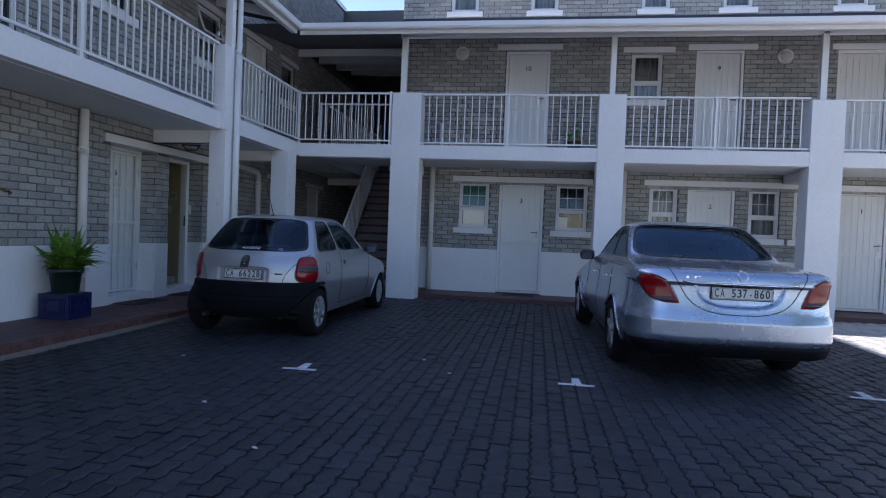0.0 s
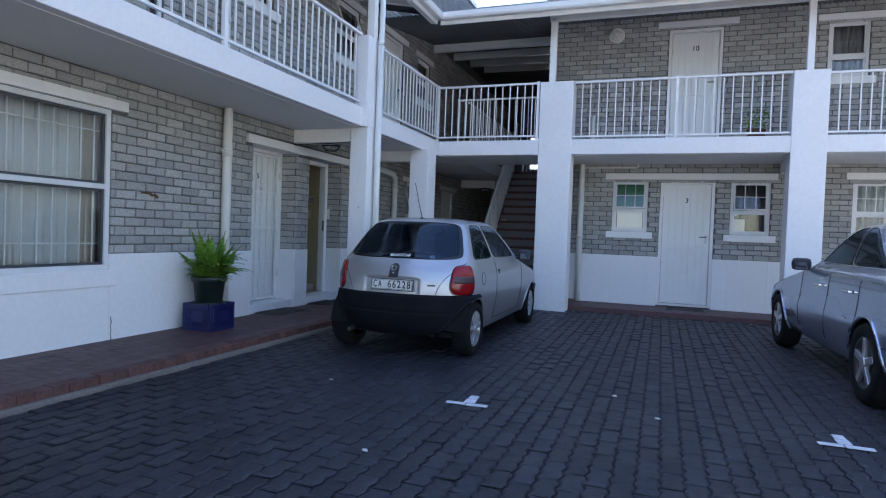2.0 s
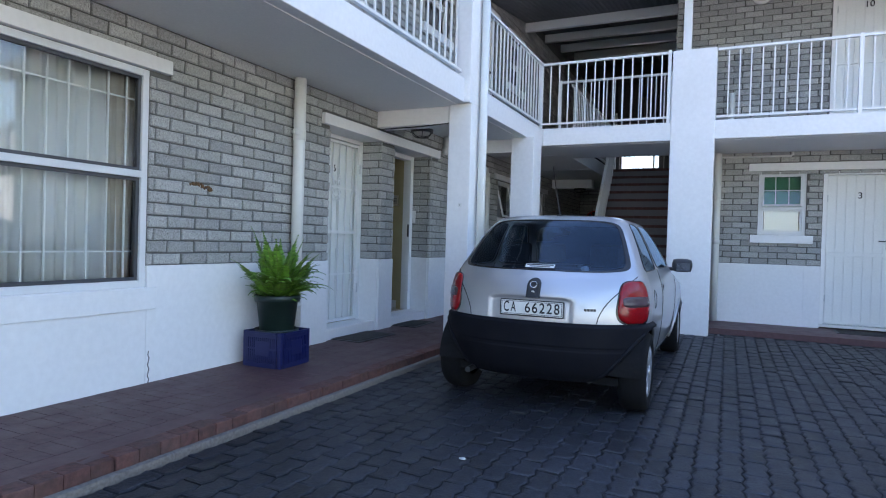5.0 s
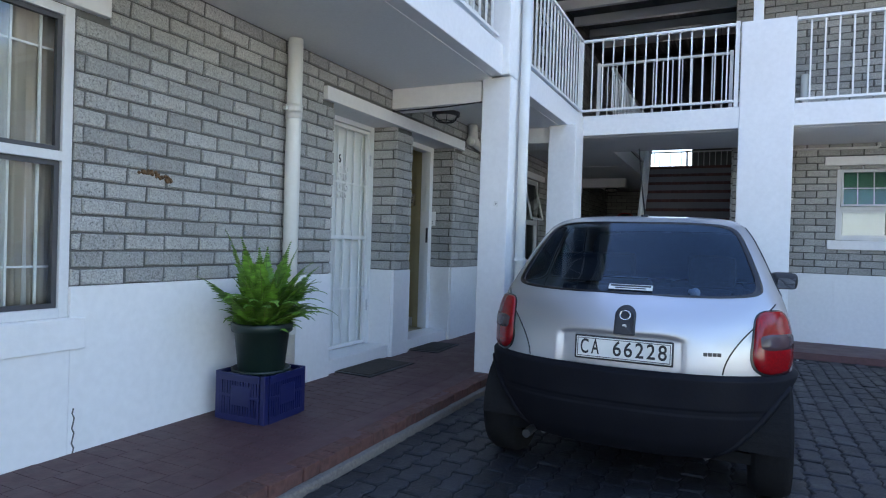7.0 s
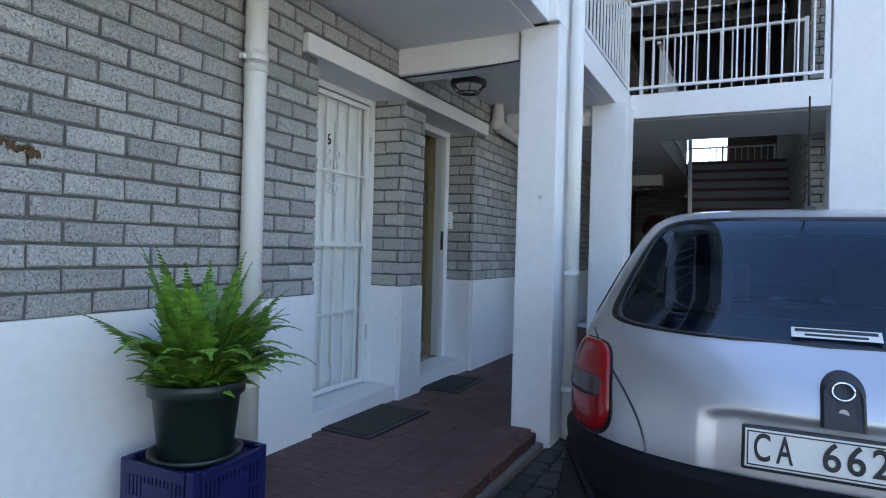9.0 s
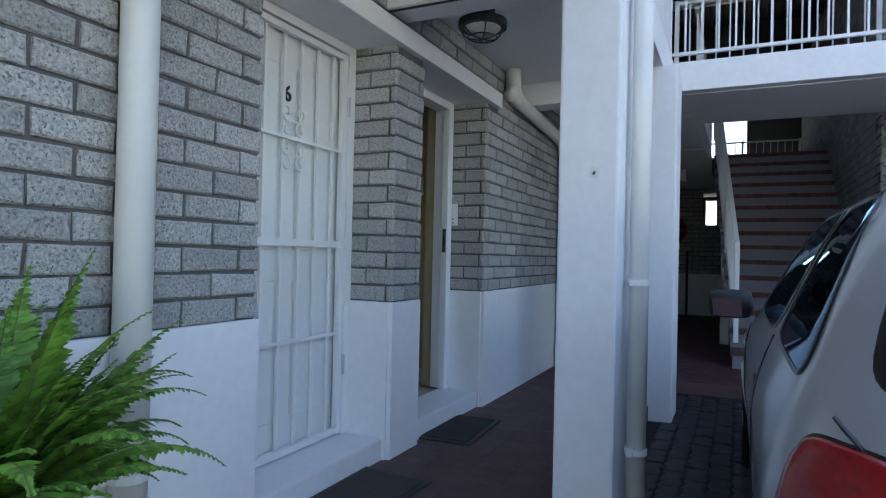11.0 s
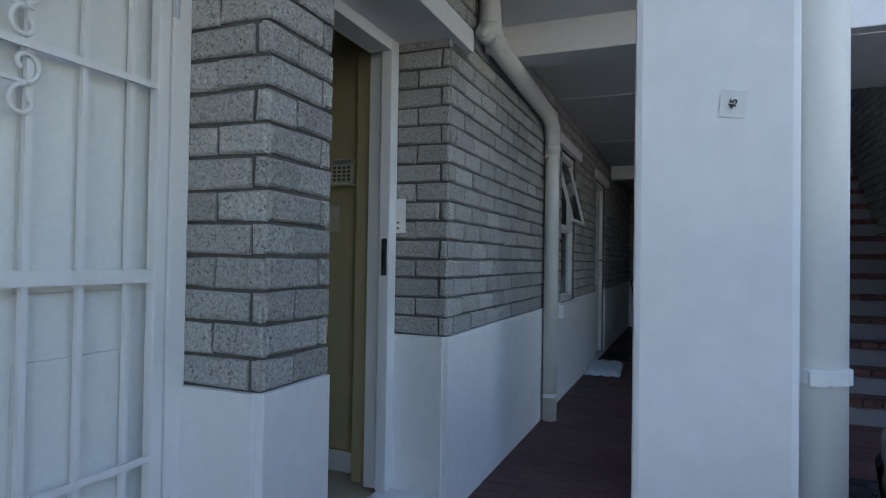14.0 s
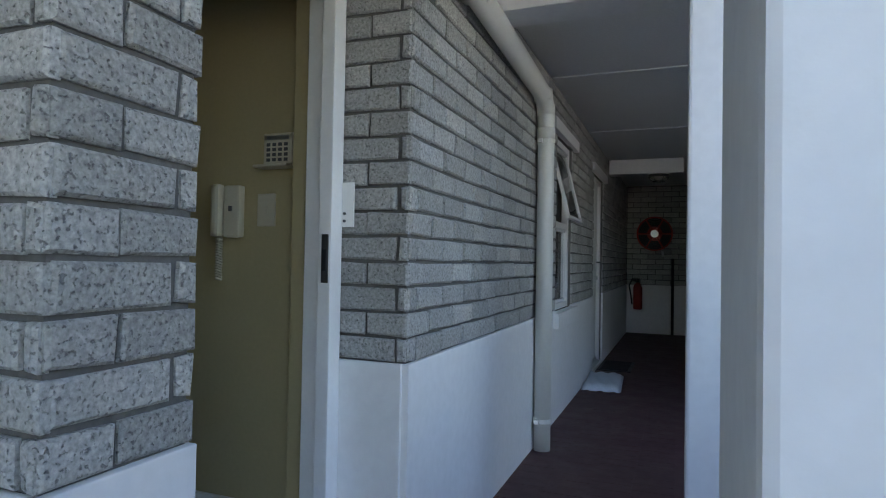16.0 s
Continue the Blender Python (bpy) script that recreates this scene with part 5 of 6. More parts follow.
for side in (1, -1):
    for wy, wz in HW:
        wheel(hatch, side * 0.714, wy, wz, 0.264, side, 9)
    lens = Opening(4.6, 1.5, side * 0.655, side * 0.142, 3.8, 0.16)
    lamp = part("tail_lamp", lens.sheet(hatch_skin, (1.0, 0.97, 0.9, 0.7, 0.4, 0), (-0.004, 0.008, 0.014, 0.016, 0.017, 0.017)), RED_LENS, hatch, "red tail lamp with smoked band", smooth=True)
    part("lamp_gap", lens.sheet(hatch_skin, (1.05, 1.04, 0.99, 0.98), (-0.003, 0.003, 0.003, 0.0)), BORDER, lamp)
    band_lens = Opening(4.35, 0.36, side * 0.655, side * 0.125, 5.0)
    part("indicator_lens", band_lens.sheet(hatch_skin, (1.0, 0.95, 0.6, 0), (0.012, 0.019, 0.020, 0.020)), CLEAR_LENS, lamp, "smoked lens band", smooth=True)
    part("door_handle", box(side * 0.695 if side > 0 else -0.714, 0.714 if side > 0 else side * 0.695, 1.24, 1.31, 0.735, 0.80, 0.008), BLACK_PLASTIC, hatch)
    mirror(hatch, side * 0.70, 2.22, 0.925, side, BLACK_PLASTIC)
    seam(hatch, hatch_skin, [(1.16, z) for z in steps(0.28, 0.92, 12)], side)
    seam(hatch, hatch_skin, [(2.36, z) for z in steps(0.28, 0.84, 12)], side)
    seam(hatch, hatch_skin, [(1.16 + 1.2 * k / 12, 0.28) for k in range(13)], side)
part("fuel_flap", tube([(hatch_skin.at(0.66 + 0.062 * math.cos(k), 0.73 + 0.062 * math.sin(k)) + Vector((0.0005, 0, 0))) for k in steps(0, 2 * math.pi, 24)], 0.0028, 5), BORDER, hatch, "thin round gap of the fuel flap")


def bumper_rise(t, u):
    return 0.024 * max(0.0, min(1, t / 0.3, (3.08 - t) / 0.14)) - 0.004 * (1.85 < t < 2.0)


arch_at = lambda t, u: (lambda p: (p.y - HW[0][0]) ** 2 + (p.z - HW[0][1]) ** 2 < 0.30 ** 2)(hatch_skin.point(t, u))
plain = hatch_skin.dent
hatch_skin.dent = None
bm = hatch_skin.grid(steps(0.0, 3.1, 90), steps(-1.0, 1.0, 260), bumper_rise, arch_at)
bmesh.ops.recalc_face_normals(bm, faces=bm.faces)
part("rear_bumper", bm, BUMPER, hatch, "black plastic rear bumper", smooth=True)
bm = hatch_skin.grid(steps(0.5, 2.6, 30), steps(2.1, 3.9, 60), lambda t, u: 0.02 * max(0.0, min(1, (t - 0.5) / 0.3, (2.6 - t) / 0.14)))
bmesh.ops.recalc_face_normals(bm, faces=bm.faces)
part("front_bumper", bm, BUMPER, hatch, "black plastic front bumper", smooth=True)
for side in (1, -1):
    edge = [hatch_skin.at(HW[0][0] - 0.302 * math.cos(a), HW[0][1] + 0.302 * math.sin(a)) for a in steps(-0.12, 1.1, 16)]
    part("bumper_lip", tube([(side * (p.x + 0.014), p.y - 0.016, p.z) for p in edge], 0.015, 8), BUMPER, hatch, smooth=True)
hatch_skin.dent = plain
gap = [hatch_skin.point(t, u, 0.0005) for t, u in [(3.12 + 3.6 * k / 16, 0.40 + 0.30 * (k / 16) ** 1.5) for k in range(17)]]
for side in (1, -1):
    part("tailgate_seam", tube([(side * p.x, p.y, p.z) for p in gap], 0.0035, 5), BORDER, hatch)
number_plate(hatch, pose(0.022, 0.004, 0.672, -4), 0.428, 0.108, "CA 66228")
bm = bmesh.new()
arc = [(-0.046, 0.740)] + [(0.046 * math.cos(k), 0.822 + 0.046 * math.sin(k)) for k in steps(math.pi, 0, 14)] + [(0.046, 0.740)]
rings = [[bm.verts.new((0.022 + x * s, hatch_skin.y0(hatch_skin.level(0.742 + (z - 0.742) * s)) + d, 0.742 + (z - 0.742) * s)) for x, z in arc] for s, d in ((1.0, 0.03), (1.0, -0.010), (0.86, -0.018))]
for r, q in zip(rings, rings[1:]):
    for k in range(len(arc)):
        bm.faces.new((r[k], r[(k + 1) % len(arc)], q[(k + 1) % len(arc)], q[k]))
bm.faces.new(rings[-1])
bmesh.ops.recalc_face_normals(bm, faces=bm.faces)
pod = part("lock_pod", bm, BLACK_PLASTIC, hatch, "black lock pod with round emblem")
ey = hatch_skin.y0(hatch_skin.level(0.822)) - 0.020
part("emblem", tube([(0.022 + 0.023 * math.cos(k), ey + 0.30 * 0.02 * math.sin(k), 0.825 + 0.020 * math.sin(k)) for k in steps(0, 2 * math.pi, 18)], 0.003, 6), CHROME, pod, "plain chrome ring emblem", smooth=True)
part("lock", tube([(0.022, ey, 0.775), (0.022, ey - 0.018, 0.775)], 0.011, 14), STEEL, pod)
bm = bmesh.new()
for k in range(4):
    p = hatch_skin.point(hatch_skin.level(0.68), 0.335 + 0.017 * k, 0.001)
    add_box(bm, p.x - 0.008, p.x + 0.008, p.y - 0.003, p.y + 0.02, 0.672, 0.688, 0.001)
part("badge", bm, HANDLE, hatch, "small grey badge")
a, b = hatch_skin.point(7.3, 0), hatch_skin.point(8.0, 0)
lean = math.degrees(math.atan2(b.z - a.z, b.y - a.y))
st = part("window_sticker", box(-0.10, 0.10, -0.0015, 0.0, -0.018, 0.018), PLATE_WHITE, hatch, "white window sticker with dark bars")
st.matrix_local = pose(0.02, (a.y + b.y) / 2 - 0.003, (a.z + b.z) / 2 + 0.004, lean - 90)
part("sticker_bar", box(-0.092, 0.092, -0.003, -0.002, 0.002, 0.013), INK, st)
part("sticker_bar", box(-0.07, 0.07, -0.003, -0.002, -0.012, -0.005), INK, st)
part("roof_aerial_base", box(-0.02, 0.02, 0.72, 0.78, 1.29, 1.318, 0.008), BLACK_PLASTIC, hatch)
part("aerial", tube([(0, 0.75, 1.310), (-0.01, 0.68, 1.45), (-0.02, 0.58, 1.66)], [0.006, 0.0035, 0.003], 6), BLACK_PLASTIC, hatch)
part("exhaust", tube([(-0.42, 0.02, 0.22), (-0.42, 0.5, 0.22)], 0.020, 12), HANDLE, hatch)
part("parcel_shelf", box(-0.52, 0.52, 0.24, 0.68, 0.83, 0.845, 0.004), SEAT, hatch)
seats(hatch, [(0.74, "bench"), (1.6, "front")], 0.58, 0.42, 1.10)
toy = bmesh.new()
for cx, cy, cz, r in ((0.30, 0.34, 0.885, 0.032), (0.295, 0.32, 0.925, 0.024), (0.275, 0.315, 0.93, 0.012), (0.32, 0.35, 0.873, 0.03)):
    bmesh.ops.create_icosphere(toy, subdivisions=2, radius=r, matrix=Matrix.Translation((cx, cy, cz)))
plush = solid("soft_toy", toy, PLATE_WHITE, "small white soft toy on the parcel shelf", "toy", smooth=True)
plush.matrix_world = hatch.matrix_world @ pose(0, 0, 0.0015)

# sedan
sedan_skin = Loft([
    (0.25, 0.34, 4.30, 0.790, 0.42, 0.60), (0.34, 0.26, 4.42, 0.830, 0.42, 0.60), (0.47, 0.06, 4.45, 0.853, 0.42, 0.60), (0.56, 0.06, 4.45, 0.855, 0.42, 0.60), (0.66, 0.07, 4.43, 0.840, 0.42, 0.60),
    (0.78, 0.08, 4.00, 0.827, 0.42, 0.60), (0.86, 0.08, 3.50, 0.822, 0.42, 0.55), (0.935, 0.085, 3.15, 0.800, 0.42, 0.50), (0.965, 0.11, 3.06, 0.758, 0.40, 0.45), (0.985, 0.36, 2.99, 0.742, 0.36, 0.42),
    (1.005, 0.60, 2.93, 0.730, 0.33, 0.40), (1.04, 0.77, 2.84, 0.718, 0.31, 0.38), (1.14, 0.96, 2.66, 0.684, 0.30, 0.36), (1.25, 1.16, 2.45, 0.640, 0.28, 0.34), (1.335, 1.34, 2.24, 0.588, 0.26, 0.30),
    (1.378, 1.50, 2.10, 0.505, 0.22, 0.24), (1.40, 1.64, 1.98, 0.35, 0.13, 0.14), (1.408, 1.75, 1.90, 0.15, 0.06, 0.06)], 2.8)


class Tail:
    """The wrapped rear of a car: w runs round the tail from its middle, z up; a plate recess is pressed into it."""

    def __init__(self, plan, profile, recess, depth):
        ws = [0.0]
        for a, b in zip(plan, plan[1:]):
            ws.append(ws[-1] + math.hypot(b[0] - a[0], b[1] - a[1]))
        self.end, self.low, self.high = ws[-1], profile[0][0], profile[-1][0]
        self.x, self.y = curve([(w, p[0]) for w, p in zip(ws, plan)]), curve([(w, p[1]) for w, p in zip(ws, plan)])
        self.inset, self.recess, self.depth = curve(profile), curve(recess), depth

    def point(self, w, z, off=0.0):
        a = abs(w)
        lo, hi = max(a - 0.01, 0), min(a + 0.01, self.end)
        d = Vector((self.x(hi) - self.x(lo), self.y(hi) - self.y(lo))).normalized()
        i = self.inset(z) - off
        if a < 0.40:
            k = min(1, max(0, min((z - self.recess(a)) / 0.03, (0.853 - z) / 0.012)))
            i += self.depth * k * k * (3 - 2 * k) * min(1, (0.40 - a) / 0.03)
        return Vector(((self.x(a) - d.y * i) * (1 if w >= 0 else -1), self.y(a) + d.x * i, z))

    def grid(self, rows, off=0.0, flip=False):
        bm = bmesh.new()
        vs = [[bm.verts.new(self.point(w, z, off)) for w, z in row] for row in rows]
        for a, b in zip(vs, vs[1:]):
            for k in range(len(a) - 1):
                f = (a[k], a[k + 1], b[k + 1], b[k])
                bm.faces.new(f[::-1] if flip else f)
        return bm

    def skin(self, side):
        ws = steps(0, 0.44, 44) + steps(0.44, self.end, 40)[1:]
        return self.grid([[(side * w, z) for w in ws] for z in steps(self.low, self.high, 84)], 0.0, side < 0)

    def patch(self, rows, side, off):
        """A raised lens from rows of (z, inner w, outer w), with its rim turned in."""
        rows = [(rows[0][0] - 0.001, rows[0][1] + 0.01, rows[0][2] - 0.02)] + rows + [(rows[-1][0] + 0.001, rows[-1][1] + 0.01, rows[-1][2] - 0.01)]
        n = 14
        bm = bmesh.new()
        vs = []
        for j, (z, a, b) in enumerate(rows):
            vs.append([bm.verts.new(self.point(side * (a + (b - a) * k / n), z, -0.004 if k in (0, n) or j in (0, len(rows) - 1) else off)) for k in range(n + 1)])
        for a, b in zip(vs, vs[1:]):
            for k in range(n):
                f = (a[k], a[k + 1], b[k + 1], b[k])
                bm.faces.new(f if side > 0 else f[::-1])
        return bm


tail = Tail([(0, -0.07), (0.2, -0.066), (0.4, -0.052), (0.56, -0.025), (0.67, 0.015), (0.755, 0.07), (0.81, 0.14), (0.84, 0.22), (0.86, 0.42)],
            [(0.355, 0.035), (0.375, 0.01), (0.42, 0.0), (0.47, 0), (0.54, 0), (0.58, 0.009), (0.63, 0.024), (0.69, 0.034), (0.78, 0.043), (0.835, 0.045), (0.86, 0.035), (0.90, 0.04), (0.94, 0.06), (0.962, 0.10), (0.975, 0.17)],
            [(0, 0.655), (0.1, 0.656), (0.17, 0.662), (0.28, 0.70), (0.33, 0.76), (0.36, 0.835), (0.40, 0.90)], 0.022)
sedan = empty("sedan", pose(1.185, 4.95, 0, 0, 0, 3.0), "blue silver four-door sedan, parked nose in", "car")
SW = [(0.98, 0.305), (3.66, 0.305)]
build_body(sedan, sedan_skin, BLUE_SILVER, SW, 0.345, [Opening(12.2, 2.0, 1.13, 0.30, 3.6, 0.08), Opening(12.2, 2.0, 1.74, 0.28, 5.0)],
           Opening(12.75, 1.75, 0.0, 0.66, 4.5), Opening(12.4, 2.1, 3.0, 0.72, 4.5), floor_z=0.36)
for side in (1, -1):
    for wy, wz in SW:
        wheel(sedan, side * 0.852, wy, wz, 0.308, side, 5, 0.2)
    lens = [(0.686, 0.485, 0.60), (0.70, 0.488, 0.67), (0.72, 0.497, 0.73), (0.76, 0.517, 0.79), (0.80, 0.538, 0.835), (0.84, 0.565, 0.86), (0.875, 0.60, 0.878), (0.90, 0.66, 0.84), (0.912, 0.72, 0.78)]
    lamp = part("tail_lamp", tail.patch(lens, side, 0.007), RED_LENS, sedan, "red wedge tail lamp", smooth=True)
    part("reversing_lens", tail.patch([(0.695, 0.50, 0.64), (0.712, 0.505, 0.70), (0.735, 0.52, 0.735)], side, 0.0095), CLEAR_LENS, lamp, "pale clear lens", smooth=True)
    rim = [(a, z) for z, a, b in lens] + [(b, z) for z, a, b in lens[::-1]]
    part("lamp_gap", tube([tail.point(side * w, z, 0.001) for w, z in rim + rim[:1]], 0.004, 5), BLACK_PLASTIC, lamp)
    mirror(sedan, side * 0.80, 2.62, 0.98, side, BLACK_PLASTIC)
    for y0 in (1.32, 2.1):
        part("door_handle", box(side * 0.83 if side > 0 else -0.862, 0.862 if side > 0 else side * 0.83, y0, y0 + 0.17, 0.80, 0.825, 0.008), CHROME, sedan, "chrome handle")
    for y in (1.20, 1.95, 2.80):
        seam(sedan, sedan_skin, [(y, z) for z in steps(0.34, 0.96, 12)], side)
    trim = [sedan_skin.point(10.3, u) for u in steps(0.92, 1.98, 24)]
    part("window_trim", tube([(side * (p.x + 0.002), p.y, p.z) for p in trim], 0.007, 6), CHROME, sedan, "chrome window trim", smooth=True)
plan = [(-0.865, 0.42), (-0.855, 0.2), (-0.80, 0.07), (-0.66, -0.015), (-0.4, -0.055), (0, -0.07), (0.4, -0.055), (0.66, -0.015), (0.80, 0.07), (0.855, 0.2), (0.865, 0.42)]
for side in (1, -1):
    part("tail_skin", tail.skin(side), BLUE_SILVER, sedan, "painted tail with bumper and boot lid", smooth=True)
lid = curve([(0, 0.61), (0.12, 0.613), (0.22, 0.626), (0.33, 0.662), (0.42, 0.735), (0.475, 0.82), (0.53, 0.91), (0.56, 0.95), (0.60, 0.972)])
part("boot_seam", tube([tail.point(w, lid(abs(w)), 0.0) for w in steps(-0.60, 0.60, 60)], 0.0045, 5), BLACK_PLASTIC, sedan)
band(plan, [(0.30, 0.235), (0.14, 0.24), (0.07, 0.27), (0.045, 0.33), (0.036, 0.356), (0.06, 0.37)], BUMPER, sedan, "rear_diffuser", "black lower bumper")
part("chrome_strip", tube([tail.point(w, 0.858 + 0.02 * max(0, abs(w) - 0.36) / 0.14, 0.0) for w in steps(-0.46, 0.46, 24)], 0.010, 8), CHROME, sedan, "chrome strip over the plate", smooth=True)
number_plate(sedan, pose(0.012, -0.012, 0.783, -3), 0.49, 0.108, "CA 537-860")
part("emblem", tube([tail.point(0.015 + 0.038 * math.cos(k), 0.93 + 0.036 * math.sin(k), 0.006) for k in steps(0, 2 * math.pi, 20)], 0.005, 6), CHROME, sedan, "plain chrome ring emblem", smooth=True)
bm = bmesh.new()
for k in (0, 2, 3, 4):
    add_box(bm, -0.43 + k * 0.032, -0.408 + k * 0.032, -0.016, 0.012, 0.893, 0.915, 0.001)
part("badge", bm, CHROME, sedan, "small chrome badge")
seats(sedan, [(1.32, "bench"), (2.0, "front")], 0.56, 0.42, 1.19)
part("parcel_shelf", box(-0.62, 0.62, 0.76, 1.1, 0.93, 0.95, 0.004), SEAT, sedan)

# ---- potted fern on a crate ----
NAVY_PLASTIC = material("navy_crate_plastic", (0.008, 0.012, 0.075), 0.42, grain=0.1, stain=0.2, stain_scale=8, stain_color=(0.03, 0.03, 0.07))
POT = material("dark_green_pot_plastic", (0.010, 0.022, 0.018), 0.38, grain=0.1, stain=0.3, stain_scale=6, stain_color=(0.03, 0.035, 0.03))
SOIL = material("potting_soil", (0.03, 0.022, 0.015), 0.95, grain=0.4, bump=1.0)
FERN = material("fern_leaf", (0.125, 0.265, 0.030), 0.5, grain=0.25, grain_scale=30, vary="island", spread=0.35)
FERN_STEM = material("fern_stem", (0.12, 0.14, 0.04), 0.6)
crate = empty("crate", pose(-5.53, 5.605, STOEP_Z, 0, 0, 2), "navy blue plastic crate with slotted sides on the walkway", "crate")
cw, cd, ch = 0.176, 0.182, 0.265
part("base", box(-cw + 0.005, cw - 0.005, -cd + 0.005, cd - 0.005, ch - 0.03, ch - 0.02, 0.003), NAVY_PLASTIC, crate)
for sx, sy in ((-1, -1), (1, -1), (1, 1), (-1, 1)):
    part("corner_post", box(sx * cw - 0.018 * (sx > 0) * 2 + 0.0, sx * cw + 0.036 * (sx < 0), sy * cd - 0.036 * (sy > 0), sy * cd + 0.036 * (sy < 0), 0, ch + 0.006, 0.006), NAVY_PLASTIC, crate)
for horizontal, a in ((True, -cd), (True, cd), (False, -cw), (False, cw)):
    span = (cw if horizontal else cd) - 0.036
    for z0, z1 in ((0.0, 0.035), (ch - 0.04, ch + 0.002), (0.135, 0.15)):
        if horizontal:
            part("rail", box(-span, span, a - 0.004, a + 0.004, z0, z1, 0.002), NAVY_PLASTIC, crate)
        else:
            part("rail", box(a - 0.004, a + 0.004, -span, span, z0, z1, 0.002), NAVY_PLASTIC, crate)
    if horizontal:
        part("plain_panel", box(-0.055, 0.075, a - 0.005, a + 0.005, 0.09, 0.2, 0.004), NAVY_PLASTIC, crate)
        part("rim", box(-span, span, a - 0.012, a + 0.006, ch - 0.012, ch + 0.004, 0.004), NAVY_PLASTIC, crate)
    else:
        part("plain_panel", box(a - 0.005, a + 0.005, -0.055, 0.075, 0.09, 0.2, 0.004), NAVY_PLASTIC, crate)
        part("rim", box(a - 0.006, a + 0.012, -span, span, ch - 0.012, ch + 0.004, 0.004), NAVY_PLASTIC, crate)
    n = 15
    for k in range(n):
        u = -span + 2 * span * (k + 0.5) / n
        if horizontal:
            part("slat", box(u - 0.006, u + 0.006, a - 0.003, a + 0.003, 0.035, ch - 0.04), NAVY_PLASTIC, crate)
        else:
            part("slat", box(a - 0.003, a + 0.003, u - 0.006, u + 0.006, 0.035, ch - 0.04), NAVY_PLASTIC, crate)


def turned(profile, sides=32):
    bm = bmesh.new()
    rings = [[bm.verts.new((r * math.cos(2 * math.pi * k / sides), r * math.sin(2 * math.pi * k / sides), z)) for k in range(sides)] for r, z in profile]
    for a, b in zip(rings, rings[1:]):
        for k in range(sides):
            bm.faces.new((a[k], a[(k + 1) % sides], b[(k + 1) % sides], b[k]))
    bm.faces.new(rings[0][::-1])
    bm.faces.new(rings[-1])
    return bm


POT_Z = STOEP_Z + ch - 0.02
plant = empty("potted_fern", pose(-5.54, 5.61, POT_Z), "lush green fern in a dark green plastic pot on a crate", "plant")
part("saucer", turned([(0.145, 0.0), (0.165, 0.012), (0.17, 0.03), (0.158, 0.03), (0.145, 0.012)]), POT, plant, smooth=True)
part("pot", turned([(0.126, 0.013), (0.131, 0.02), (0.156, 0.24), (0.172, 0.243), (0.177, 0.29), (0.17, 0.295), (0.163, 0.285), (0.157, 0.25)]), POT, plant, "dark green plastic pot", smooth=True)
part("soil", turned([(0.158, 0.245), (0.15, 0.262), (0.08, 0.268)]), SOIL, plant)
rf = random.Random(7)


def frond(az, length, lift, droop, seed):
    """One arching fern frond: a stem with paired leaflets that shorten to the tip."""
    r = random.Random(seed)
    bm = bmesh.new()
    d = Vector((math.cos(az), math.sin(az), 0))
    side = Vector((-d.y, d.x, 0))
    pts = []
    n = 15
    p = Vector((d.x * 0.05, d.y * 0.05, 0.26))
    ang = lift
    wob = r.uniform(-0.25, 0.25)
    for i in range(n + 1):
        pts.append(p.copy())
        p = p + (d * math.cos(ang) + Vector((0, 0, 1)) * math.sin(ang) + side * wob * 0.25 * i / n) * length / n
        ang -= droop / n * (0.4 + 1.4 * i / n)
    stem = add_tube(bmesh.new(), pts, [0.0028 * (1 - 0.7 * i / n) for i in range(n + 1)], 5)
    verts, faces = [], []
    m = 38
    for i in range(2, m):
        u = i / m
        k = min(int(u * n), n - 1)
        q = pts[k].lerp(pts[k + 1], u * n - k)
        fwd = (pts[k + 1] - pts[k]).normalized()
        sd = fwd.cross(Vector((0, 0, 1)))
        sd = sd.normalized() if sd.length > 0.05 else side
        up = sd.cross(fwd).normalized()
        size = 0.060 * math.sin(math.pi * min(1, 0.16 + u * 0.9)) ** 0.8 * (1.0 if u < 0.6 else 1 - (u - 0.6) * 1.9) + 0.008
        size *= length / 0.5 * 0.85 + 0.15
        for s in (-1, 1):
            tip = q + sd * s * size * r.uniform(0.85, 1.1) + fwd * size * 0.32 - up * size * r.uniform(0.05, 0.4)
            w = 0.006 + 0.19 * size
            b0 = q + fwd * -w * 0.5
            b1 = q + fwd * w * 0.8
            mid = (q + tip) / 2
            m0 = mid - fwd * w * 0.75 + up * 0.003
            m1 = mid + fwd * w * 0.75 - up * 0.002
            nn = len(verts)
            verts += [b0, m0, tip, m1, b1]
            faces += [(nn, nn + 1, nn + 3, nn + 4), (nn + 1, nn + 2, nn + 3)]
    me = bpy.data.meshes.new("frond")
    me.from_pydata([tuple(v) for v in verts], [], faces)
    me.materials.append(FERN)
    ob = new("frond", me)
    ob.parent = plant
    part("stalk", stem, FERN_STEM, ob)


for k in range(120):
    az = rf.uniform(0, 2 * math.pi)
    to_wall = max(0.0, -math.cos(az))
    steep = rf.random()
    length = (0.30 + 0.26 * rf.random() ** 1.5) * (1 - 0.42 * to_wall) * (1 - 0.24 * max(0.0, math.cos(az)))
    lift = radians(34 + 52 * steep + 8 * to_wall)
    frond(az, length, min(lift, radians(88)), radians(25 + 75 * rf.random()) * (1.1 - 0.5 * steep), k + 100)
for k in range(48):
    az = rf.uniform(0, 2 * math.pi)
    frond(az, rf.uniform(0.17, 0.26) * (1 - 0.30 * abs(math.cos(az))), radians(rf.uniform(12, 50)), radians(rf.uniform(10, 70)), k + 300)
